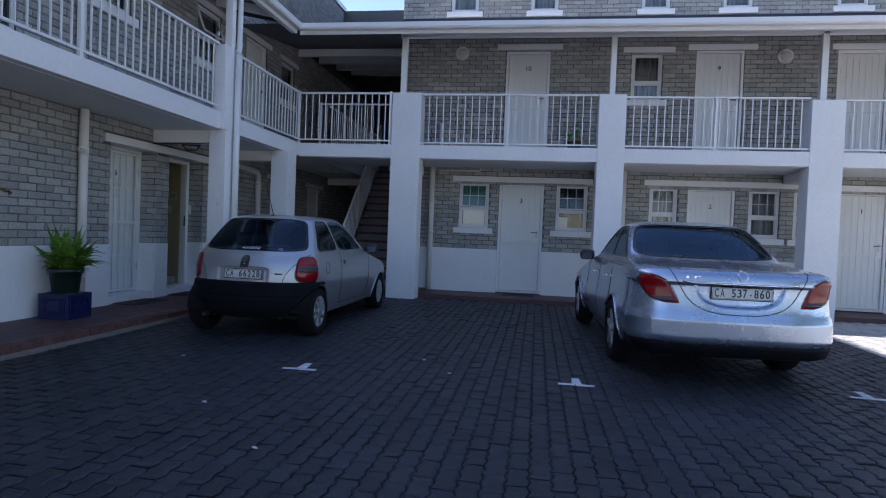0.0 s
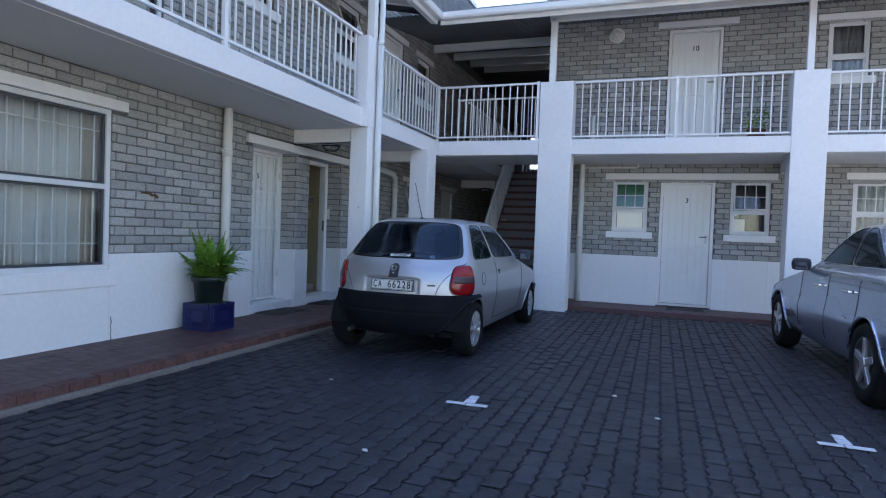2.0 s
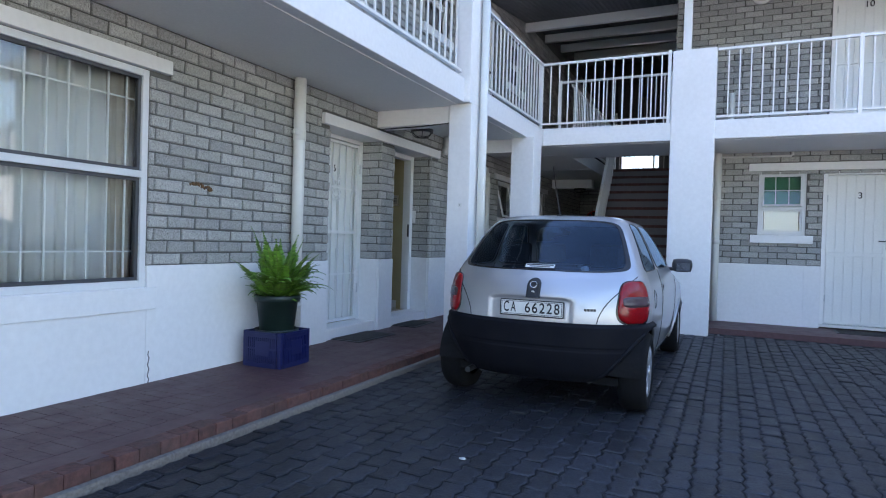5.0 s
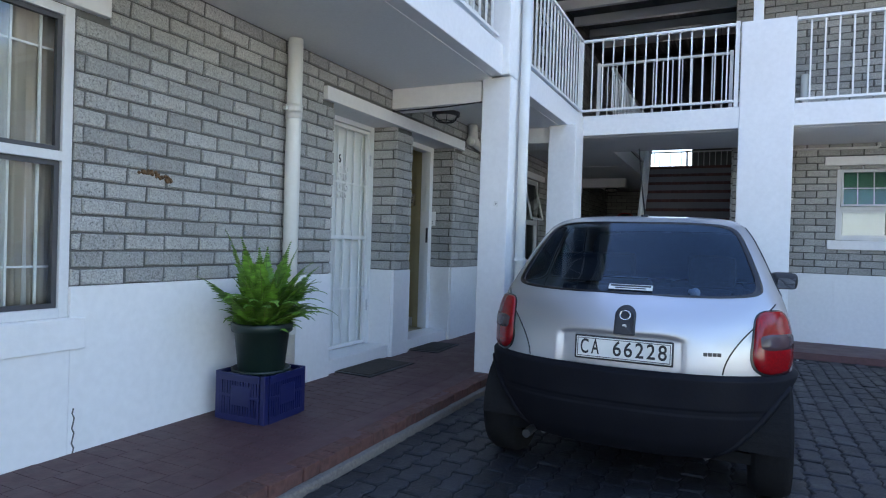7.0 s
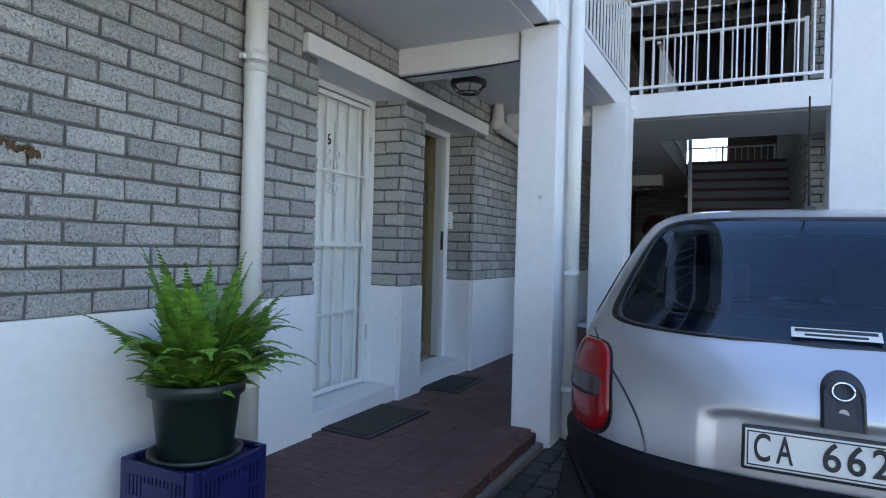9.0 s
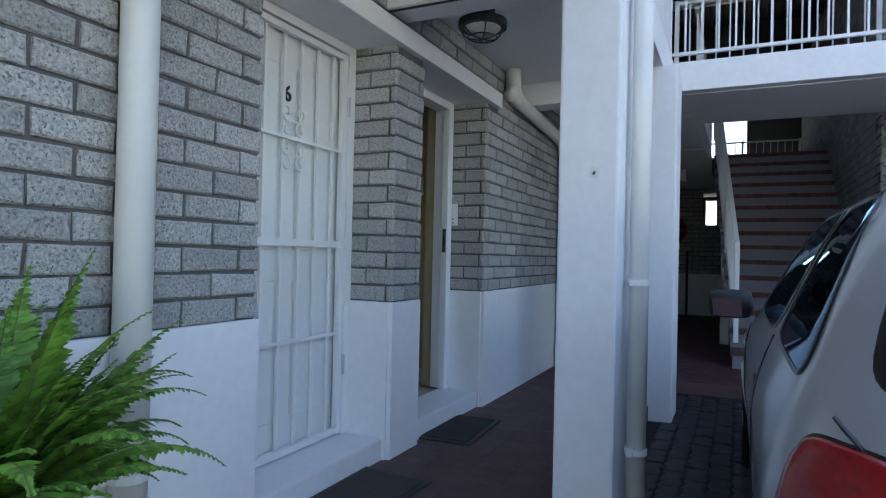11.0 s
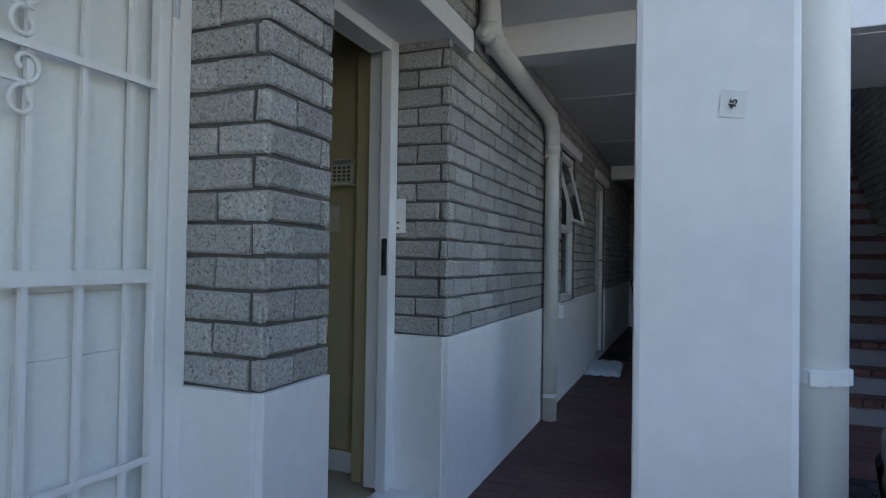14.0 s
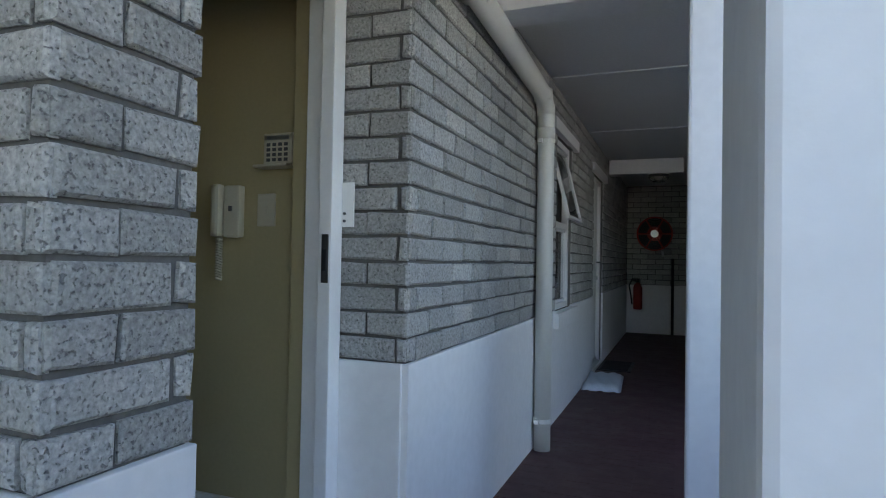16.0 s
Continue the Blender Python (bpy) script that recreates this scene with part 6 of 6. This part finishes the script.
for az, ln in ((1.1, 0.46), (0.35, 0.40), (1.45, 0.5), (-1.3, 0.48), (-0.6, 0.40)):
    frond(az, ln, radians(62), radians(95), int(az * 100) + 500)
for az, ln in ((-1.4, 0.56), (1.5, 0.54), (-2.0, 0.6), (0.4, 0.5), (2.2, 0.5), (-1.0, 0.5)):
    frond(az, ln, radians(80), radians(20), int(az * 100) + 900)


# ---- mats ----
def door_mat(x0, x1, y0, y1, z, turn, label, mat):
    m = empty("door_mat", pose((x0 + x1) / 2, (y0 + y1) / 2, z, 0, 0, turn), label, "mat", "door mats")
    w, d = (x1 - x0) / 2, (y1 - y0) / 2
    part("mat_base", box(-w, w, -d, d, 0, 0.009, 0.003), BLACK_PLASTIC, m)
    part("mat_top", box(-w + 0.03, w - 0.03, -d + 0.03, d - 0.03, 0.009, 0.014, 0.003), mat, m)


BROWN_PILE = material("brown_mat_pile", (0.05, 0.042, 0.036), 0.95, grain=0.4, grain_scale=120, bump=1.0, bump_scale=200)
door_mat(-5.86, -5.50, 6.76, 7.42, STOEP_Z, -2, "dark rubber doormat with brown pile before the gate", BROWN_PILE)
door_mat(-5.90, -5.56, 7.96, 8.52, STOEP_Z, 3, "small dark rubber doormat at the open door", MAT)
door_mat(-1.08, -0.46, 10.95, 11.32, STOEP_Z - 0.03, 0, "dark doormat before the door", MAT)
door_mat(-5.80, -5.46, 13.5, 14.15, STOEP_Z, 0, "dark doormat in the passage", MAT)
BAG = material("pale_blue_cloth", (0.55, 0.60, 0.66), 0.8, grain=0.05, bump=0.4, bump_scale=30)
bm = bmesh.new()
bmesh.ops.create_grid(bm, x_segments=12, y_segments=18, size=0.5)
for v in bm.verts:
    e = 1 - max(abs(v.co.x), abs(v.co.y)) * 2
    v.co = Vector((v.co.x * 0.34, v.co.y * 0.75, 0.004 + 0.05 * min(1, e * 6) + 0.008 * math.sin(v.co.x * 19 + v.co.y * 9)))
bag = solid("folded_mat", bm, BAG, "pale blue folded mat lying on the passage floor", "mat", smooth=True)
bag.matrix_world = pose(-5.65, 12.8, STOEP_Z, 0, 0, 3)
bag.modifiers.new("thickness", 'SOLIDIFY').thickness = 0.004

# ---- hose reel and extinguisher on the end wall ----
RED = material("red_enamel", (0.42, 0.03, 0.02), 0.35, grain=0.1, stain=0.3, stain_color=(0.2, 0.02, 0.02))
reel = empty("hose_reel", pose(-5.385, END_Y, 1.69), "red fire hose reel mounted on the wall", "hose reel")
part("drum", tube([(0, 0, 0), (0, -0.02, 0)], 0.27, 28), RED, reel)
for i in range(5):
    q = 0.13 + 0.027 * i
    part("hose", tube([(q * math.cos(a), -0.055 - 0.01 * (i % 2), q * math.sin(a)) for a in steps(0, 2 * math.pi, 28)], 0.013, 6), BLACK_PLASTIC, reel, smooth=True)
bm = tube([(0.262 * math.cos(a), -0.09, 0.262 * math.sin(a)) for a in steps(0, 2 * math.pi, 36)], 0.012, 8)
part("rim", bm, RED, reel, smooth=True)
for k in range(6):
    a = k * math.pi / 3
    part("spoke", tube([(0.05 * math.cos(a), -0.09, 0.05 * math.sin(a)), (0.26 * math.cos(a), -0.09, 0.26 * math.sin(a))], 0.012, 6), RED, reel)
part("hub", tube([(0, 0, 0), (0, -0.12, 0)], 0.06, 18), STEEL, reel)
part("nozzle", tube([(0.12, -0.06, -0.27), (0.13, -0.06, -0.36)], 0.018, 8), STEEL, reel)
ext = empty("fire_extinguisher", pose(-5.63, END_Y - 0.1, 0.48), "red fire extinguisher hung on the wall", "extinguisher")
part("cylinder", turned([(0.06, 0.0), (0.07, 0.02), (0.07, 0.34), (0.05, 0.4), (0.022, 0.43)], 20), RED, ext, smooth=True)
part("valve", box(-0.025, 0.025, -0.02, 0.02, 0.43, 0.48, 0.006), BLACK_PLASTIC, ext)
part("lever", box(-0.09, 0.03, -0.012, 0.012, 0.47, 0.495, 0.004), BLACK_PLASTIC, ext)
part("hose", tube([(-0.02, 0, 0.45), (-0.09, -0.01, 0.47), (-0.13, -0.02, 0.38), (-0.1, -0.03, 0.2), (-0.085, -0.03, 0.08)], 0.012, 8), BLACK_PLASTIC, ext, smooth=True)
part("hook", box(-0.03, 0.03, 0.07, 0.1, 0.3, 0.36), STEEL, ext)
solid("wall_pipe", tube([(-5.11, END_Y - 0.03, 1.3), (-5.11, END_Y - 0.03, STOEP_Z)], 0.022, 10), BLACK_PLASTIC, "dark pipe down the end wall", "pipe", smooth=True)

# ---- entry phone, keypad and switch in the room ----
PLASTIC = material("cream_plastic", (0.62, 0.58, 0.45), 0.4, grain=0.03)
KEY = material("grey_keys", (0.10, 0.10, 0.10), 0.5)
WY = 8.899
phone = empty("entry_phone", pose(-6.625, WY, 1.385), "cream wall entry phone with coiled cord", "phone")
part("cradle", box(-0.015, 0.06, -0.035, 0, -0.10, 0.10, 0.008), PLASTIC, phone)
part("handset", box(-0.06, -0.018, -0.06, -0.02, -0.10, 0.105, 0.014), PLASTIC, phone)
part("button", box(0.012, 0.028, -0.039, -0.035, 0.0, 0.02), KEY, phone)
part("cord", tube([(-0.035 + 0.012 * math.cos(i * 1.3), -0.03 + 0.012 * math.sin(i * 1.3), -0.10 - 0.0021 * i) for i in range(80)], 0.0028, 5), PLASTIC, phone, smooth=True)
keypad = empty("alarm_keypad", pose(-6.40, WY, 1.615), "cream alarm keypad with an open flap", "keypad")
part("case", box(-0.065, 0.065, -0.025, 0, -0.055, 0.062, 0.006), PLASTIC, keypad)
part("flap", box(-0.075, 0.075, -0.075, -0.004, -0.072, -0.062, 0.004), PLASTIC, keypad)
part("display", box(-0.05, 0.05, -0.028, -0.0255, 0.036, 0.052), STEEL, keypad)
for i in range(4):
    for j in range(4):
        part("key", box(-0.048 + j * 0.026, -0.033 + j * 0.026, -0.029, -0.0255, -0.045 + i * 0.019, -0.033 + i * 0.019), KEY, keypad)
sw = empty("light_switch", pose(-6.46, WY, 1.39), "cream light switch on the khaki wall", "switch")
part("cover", box(-0.04, 0.04, -0.009, 0, -0.062, 0.062, 0.003), PLASTIC, sw)
part("rocker", box(-0.008, 0.008, -0.014, -0.009, -0.016, 0.016, 0.002), PLASTIC, sw)

# ---- painted bay marks and litter ----
MARK = material("white_road_paint", (0.66, 0.67, 0.68), 0.75, grain=0.15, grain_scale=30, stain=0.3, stain_scale=14, stain_color=(0.3, 0.3, 0.32))


def bay_mark(x, y, turn):
    m = empty("bay_mark", pose(x, y, 0.0035, 0, 0, turn), "white painted T mark of a parking bay on the paving", "road marking", "bay marks", "structure")
    for x0, x1, y0, y1 in ((-0.145, -0.012, 0.0, 0.055), (-0.004, 0.145, -0.006, 0.05), (-0.03, 0.045, 0.062, 0.155), (-0.025, 0.04, 0.165, 0.25)):
        part("mark_piece", box(x0, x1, y0, y1, 0, 0.003, 0.001), MARK, m)


bay_mark(-2.375, 4.455, 3)
bay_mark(-0.105, 4.635, 1)
bay_mark(2.2, 4.92, -2)
rl = random.Random(12)
for x, y, label in ((-1.15, 4.73, "scrap"), (-1.45, 5.19, "scrap"), (-2.44, 10.3, "scrap"), (0.1, 10.35, "scrap"), (-3.53, 4.65, "scrap"), (-2.6, 3.4, "scrap"), (-1.9, 2.7, "scrap")):
    bm = bmesh.new()
    k = rl.randint(5, 7)
    ring = [(rl.uniform(0.5, 1) * 0.026 * math.cos(2 * math.pi * i / k), rl.uniform(0.5, 1) * 0.018 * math.sin(2 * math.pi * i / k)) for i in range(k)]
    lo = [bm.verts.new((a, b, 0.0)) for a, b in ring]
    hi = [bm.verts.new((a * 0.8, b * 0.8, rl.uniform(0.004, 0.01))) for a, b in ring]
    bm.faces.new(hi)
    for i in range(k):
        bm.faces.new((lo[i], lo[(i + 1) % k], hi[(i + 1) % k], hi[i]))
    s = solid("paper_scrap", bm, PLATE_WHITE, "small pale scrap lying on the paving", "litter", group="scraps on the paving")
    s.matrix_world = pose(x, y, 0.003, 0, 0, rl.uniform(0, 360))
# peeling label on the pillar, mud nest and crack on the wall
lab = solid("pillar_label", box(-0.019, 0.019, -0.0015, 0, -0.021, 0.021), PLATE_WHITE, "small torn paper label reading 45 on the pillar", "label")
lab.matrix_world = pose(-4.80, 7.4195, 1.455, 0, 8, 0)
write_on(lab, "45", 0.016, pose(0, -0.002, 0, 0, -80, 0))
MUD = material("dried_mud", (0.13, 0.075, 0.035), 0.95, grain=0.4, bump=1.0)
bm = bmesh.new()
for k in range(90):
    u = rl.random()
    bmesh.ops.create_icosphere(bm, subdivisions=1, radius=rl.uniform(0.004, 0.010), matrix=Matrix.Translation((rl.uniform(-0.004, 0.004), -0.11 + 0.22 * u, rl.gauss(0, 0.007) + 0.012 * math.sin(u * 5) - 0.008 * u)))
nest = solid("mud_nest", bm, MUD, "smear of dried mud nest stuck to the bricks", "nest")
nest.matrix_world = pose(LEFT + 0.001, 5.08, 1.435)
bm = tube([(LEFT + 0.0065, 4.665 + 0.006 * math.sin(i * 2.1), STOEP_Z + 0.21 * i / 9) for i in range(10)], 0.0035, 5)
solid("plaster_crack", bm, MORTAR, "dark crack rising through the white plinth", "crack", "structure")
pl = empty("balcony_plant", pose(0.12, 10.95, FLOOR1), "small potted plant on the upper balcony", "plant")
part("pot", turned([(0.09, 0), (0.13, 0.2), (0.14, 0.22), (0.12, 0.22)], 18), material("brown_pot", (0.12, 0.06, 0.04), 0.6, grain=0.1), pl)
bm = bmesh.new()
for k in range(105):
    a, e = rl.uniform(0, 6.28), rl.uniform(0.1, 1.4)
    q = rl.uniform(0.08, 0.24)
    c = Vector((math.cos(a) * math.cos(e) * q, math.sin(a) * math.cos(e) * q, 0.24 + math.sin(e) * q * 1.3))
    d = Vector((rl.uniform(-1, 1), rl.uniform(-1, 1), rl.uniform(-0.5, 1))).normalized() * 0.035
    w = d.orthogonal().normalized() * 0.012
    bm.faces.new([bm.verts.new(p) for p in (c - d, c + w, c + d, c - w)])
part("leaves", bm, FERN, pl)

# lantern at the head of the stairs
lan = empty("lantern", pose(-3.45, 15.6, 3.75), "red hanging lantern at the head of the stairs", "lantern")
part("cap", turned([(0.09, 0.22), (0.05, 0.27), (0.015, 0.3)], 8), RED, lan)
part("glass", turned([(0.05, 0.02), (0.075, 0.21)], 8), LAMP_GLASS, lan)
part("foot", turned([(0.03, 0.0), (0.06, 0.02)], 8), RED, lan)
part("chain", tube([(0, 0, 0.3), (0, 0, 1.70)], 0.004, 5), BLACK_PLASTIC, lan)

# ---- the street side, seen in the window panes ----
HOUSE = material("white_house_wall", (0.75, 0.74, 0.70), 0.7, stain=0.2)
house = empty("house", pose(19.0, 19.0, 0, 0, 0, -38), "white gabled house across the street", "house")
bm = bmesh.new()
prof = [(-5, 0), (5, 0), (5, 3.2), (0, 6.2), (-5, 3.2)]
rows = [[bm.verts.new((x, y, z)) for x, z in prof] for y in (0, 9)]
bm.faces.new(rows[0]), bm.faces.new(rows[1][::-1])
for i in range(5):
    bm.faces.new((rows[0][i], rows[1][i], rows[1][(i + 1) % 5], rows[0][(i + 1) % 5]))
bmesh.ops.recalc_face_normals(bm, faces=bm.faces)
part("wall", bm, HOUSE, house)
for s in (-1, 1):
    r = part("roof", box(-0.15, 6.0, -0.3, 9.3, 0, 0.12), ROOF, house)
    r.matrix_local = pose(0, 0, 6.25, 0, 31 if s > 0 else 149, 0)
for x in (-2.5, 2.5):
    w = part("window", box(x - 0.6, x + 0.6, -0.05, 0.02, 1.0, 2.3, 0.01), DARK_FRAME, house)
    part("sill", box(x - 0.7, x + 0.7, -0.12, 0.02, 0.9, 1.0), HOUSE, w)
BARK = material("bark", (0.10, 0.075, 0.055), 0.9, grain=0.3, bump=1.0, bump_scale=20)
LEAF = material("tree_leaf", (0.05, 0.085, 0.03), 0.6, grain=0.2, vary="island", spread=0.4)


def tree(x, y, h, seed):
    r = random.Random(seed)
    t = empty("tree", pose(x, y, 0), "leafy street tree beyond the yard", "tree", "street trees")
    bm = tube([(0, 0, -0.1), (0.1, 0, h * 0.25), (-0.05, 0.1, h * 0.5), (0.1, 0.05, h * 0.8)], [0.22, 0.17, 0.12, 0.04], 8)
    tips = []
    for k in range(9):
        a = k * 2.4
        z = h * (0.35 + 0.05 * k)
        e = (math.cos(a) * h * 0.26, math.sin(a) * h * 0.26, z + h * 0.16)
        add_tube(bm, [(0.05, 0.05, z), (e[0] * 0.5, e[1] * 0.5, z + h * 0.1), e], [0.08, 0.05, 0.02], 6)
        tips.append(e)
    part("trunk", bm, BARK, t, smooth=True)
    vs, fs = [], []
    for k in range(2600):
        c = Vector(r.choice(tips)) + Vector((r.gauss(0, 1), r.gauss(0, 1), r.gauss(0, 0.8))) * h * 0.09
        d = Vector((r.uniform(-1, 1), r.uniform(-1, 1), r.uniform(-1, 1))).normalized() * 0.17
        w = d.orthogonal().normalized() * 0.09
        n = len(vs)
        vs += [tuple(c - d), tuple(c + w), tuple(c + d), tuple(c - w)]
        fs.append((n, n + 1, n + 2, n + 3))
    me = bpy.data.meshes.new("crown")
    me.from_pydata(vs, [], fs)
    me.materials.append(LEAF)
    ob = new("crown", me)
    ob.parent = t


tree(15.0, 8.5, 8.0, 1)
tree(20.0, 13.0, 9.0, 2)
tree(6.0, -16.0, 8.5, 3)
tree(-2.0, -19.0, 9.5, 4)
tree(13.0, -9.0, 7.5, 5)
# these three are added to block low eastern sky from the side wing
tree(14.0, -3.5, 8.0, 6)
tree(15.5, 2.0, 8.5, 7)
tree(17.0, 6.0, 9.0, 8)
solid("street_wall", box(-8, 12, -12.2, -12.0, -0.1, 1.8), HOUSE, "low white boundary wall along the street", "wall", "structure")

# ---- brickwork ----
left_holes = [WIN1, WIN5, DOOR7] + [(a, b, -1, LINTEL_Z) for a, b in RECESSES] + [(3.36, 4.79, 2.153, 2.245), (6.5, 9.0, LINTEL_Z, 2.258)]
bricks(wall_left, (LEFT, 0, 0), (0, 1, 0), (1, 0, 0), 1.6, 17.29, DADO, SOFFIT_Z - 0.01, left_holes, near=(4.64, 9.6), shift=0.162, seed=3)
for y, sd in ((7.575, 5), (8.79, 6)):
    pier = empty("brick_reveal", Matrix(), kind="structure", label="grey brick side of the door recess")
    bricks(pier, (LEFT - RECESS, y, 0), (1, 0, 0), (0, -1, 0), 0.0, RECESS - 0.002, DADO, LINTEL_Z - 0.004, near=(-1, 9), shift=0.0, seed=sd)
bricks(wall_back, (0, BACK, 0), (1, 0, 0), (0, -1, 0), B_LEFT, 7.4, B_DADO, SOFFIT_Z - 0.01, b_holes + [(-2.13, 0.53, 2.20, 2.305), (1.46, 4.2, 2.215, 2.32)], near=(-2.6, 0.5), shift=0.1, seed=8)
bricks(wall_back_upper, (0, BACK, 0), (1, 0, 0), (0, -1, 0), B_LEFT, 7.4, FLOOR1, 5.0, u_holes, near=(-2.6, -1.2), shift=0.03, seed=9)
bricks(wall_left_upper, (LEFT, 0, 0), (0, 1, 0), (1, 0, 0), 2.8, 18.9, FLOOR1, 5.1, U_LEFT_HOLES, shift=0.07, seed=10)
bricks(wall_stair, (B_LEFT, 0, 0), (0, 1, 0), (-1, 0, 0), BACK, 18.9, STOEP_Z, 4.9, shift=0.02, seed=11)
bricks(wall_end, (0, END_Y, 0), (1, 0, 0), (0, -1, 0), LEFT, -4.42, DADO, SOFFIT_Z, [(-4.86, -4.62, 1.78, 2.4)], shift=0.02, seed=12)
bricks(wall_third, (0, 12.6, 0), (1, 0, 0), (0, -1, 0), -3.52, 7.4, 5.75, 7.0, T_WINS, shift=0.02, seed=13)
bricks(wall_left_third, (-7.0, 0, 0), (0, 1, 0), (1, 0, 0), 8.0, 18.9, 5.3, 8.24, shift=0.02, seed=14)

# ---- kerb bricks and stoep bricks ----
kerb = empty("kerb", Matrix(), kind="structure", label="worn red brick kerb edging the walkway")
part("haunch", box(EDGE_X - 0.02, EDGE_X + 0.026, -2.0, 7.4, -0.03, 0.034, 0.014), material("kerb_concrete", (0.17, 0.145, 0.125), 0.9, grain=0.3, stain=0.5, bump=0.8), kerb, "rough concrete haunch")
rk = random.Random(4)
me = None
for i in range(80):
    y = -1.9 + i * 0.116
    if me is None:
        ob = part("kerb_brick", box(-0.055, 0.055, 0.0, 0.1135, -0.1, 0.0, 0.007), KERB, kerb)
        me = ob.data
    else:
        ob = new("kerb_brick", me)
        ob.parent = kerb
    ob.matrix_world = pose(EDGE_X - 0.066 + rk.uniform(-0.006, 0.005), y + rk.uniform(-0.002, 0.002), STOEP_Z + 0.001 + rk.uniform(-0.004, 0.001), rk.uniform(-1, 1), rk.uniform(-1, 3), rk.uniform(-1.5, 1.5))


def slab_template(w, d, wave, chamfer, r):
    """A paver's top and its arrises, with waved long edges that interlock."""
    n = 4 if wave else 1
    low = [(w * i / n, (wave if i % 2 else -wave)) for i in range(n + 1)]
    high = [(w * i / n, d + (wave if i % 2 else -wave)) for i in range(n, -1, -1)]
    g = 0.0045 if wave else 0.0007
    ring = [(min(max(x, g), w - g), y + (g if k <= n else -g)) for k, (x, y) in enumerate(low + high)]
    cx, cy = w / 2, d / 2
    top = [(x + (chamfer if x < cx else -chamfer) * (1 if abs(x - cx) > w * 0.3 else 0), y + (chamfer if k <= n else -chamfer)) for k, (x, y) in enumerate(ring)]
    k = 1.0 if wave else 0.15
    tilt = (k * r.uniform(-0.035, 0.035), k * r.uniform(-0.05, 0.05), k * r.uniform(-0.003, 0.002))
    h = lambda x, y: tilt[0] * (x - cx) + tilt[1] * (y - cy) + tilt[2]
    vs = [(x, y, -0.011) for x, y in ring] + [(x, y, -0.0045 + h(x, y)) for x, y in ring] + [(x, y, h(x, y)) for x, y in top]
    k = len(ring)
    fs = [tuple(range(2 * k, 3 * k))] + [(i + o, (i + 1) % k + o, (i + 1) % k + o + k, i + o + k) for o in (0, k) for i in range(k)]
    return vs, fs


def lying(template):
    """The same piece turned so that its waved edges run along y."""
    vs, fs = template
    return [(b, a, c) for a, b, c in vs], [f[::-1] for f in fs]


def paving(owner, x0, x1, y0, y1, w, d, wave, mat_one, mat_all, z, near, seed, stagger):
    r = random.Random(seed)
    shared = []
    for k in range(6):
        vs, fs = lying(slab_template(d, w, wave, 0.011, r)) if wave else slab_template(w, d, wave, 0.0015, r)
        me = bpy.data.meshes.new("paver")
        me.from_pydata(vs, [], fs)
        me.materials.append(mat_one)
        shared.append(me)
    vs, fs = [], []
    made = 0
    nx, ny = int((x1 - x0) / w), int((y1 - y0) / d)
    for i in range(nx):
        for j in range(ny):
            x, y = x0 + i * w, y0 + j * d + (d * stagger if i % 2 else 0)
            if near and near[0] < x < near[1] and near[2] < y < near[3] and made < 300:
                ob = new("paver", r.choice(shared))
                ob.parent = owner
                ob.location = (x, y, z)
                made += 1
                continue
            tv, tf = lying(slab_template(d, w, wave, 0.011, r)) if wave else slab_template(w, d, wave, 0.0015, r)
            n = len(vs)
            vs += [(a + x, b + y, c + z) for a, b, c in tv]
            fs += [tuple(q + n for q in f) for f in tf]
    me = bpy.data.meshes.new("pavers")
    me.from_pydata(vs, [], fs)
    me.materials.append(mat_all)
    ob = new("pavers", me)
    ob.parent = owner
    tagged(ob, kind="stuff")


yard = empty("pavement", Matrix(), kind="structure", label="dark interlocking concrete block paving of the courtyard")
paving(yard, EDGE_X + 0.028, 3.40, -1.6, 10.45, 0.1125, 0.225, 0.008, PAVER, PAVERS, 0.0, (-3.6, -1.4, 1.8, 5.2), 5, 0.5)
# strip past the shadow's edge, coloured paler to look sunlit
paving(yard, 3.41, 8.6, -1.6, 10.45, 0.1125, 0.225, 0.009, SUNLIT_PAVERS, SUNLIT_PAVERS, 0.0, None, 8, 0.5)
stoep = empty("walkway_bricks", Matrix(), kind="structure", label="red painted brick paving of the walkway")
paving(stoep, LEFT + 0.005, EDGE_X - 0.10, -1.5, 17.2, 0.2, 0.1, 0.0, STOEP_TILE, STOEP_TILE, STOEP_Z, None, 6, 0.5)
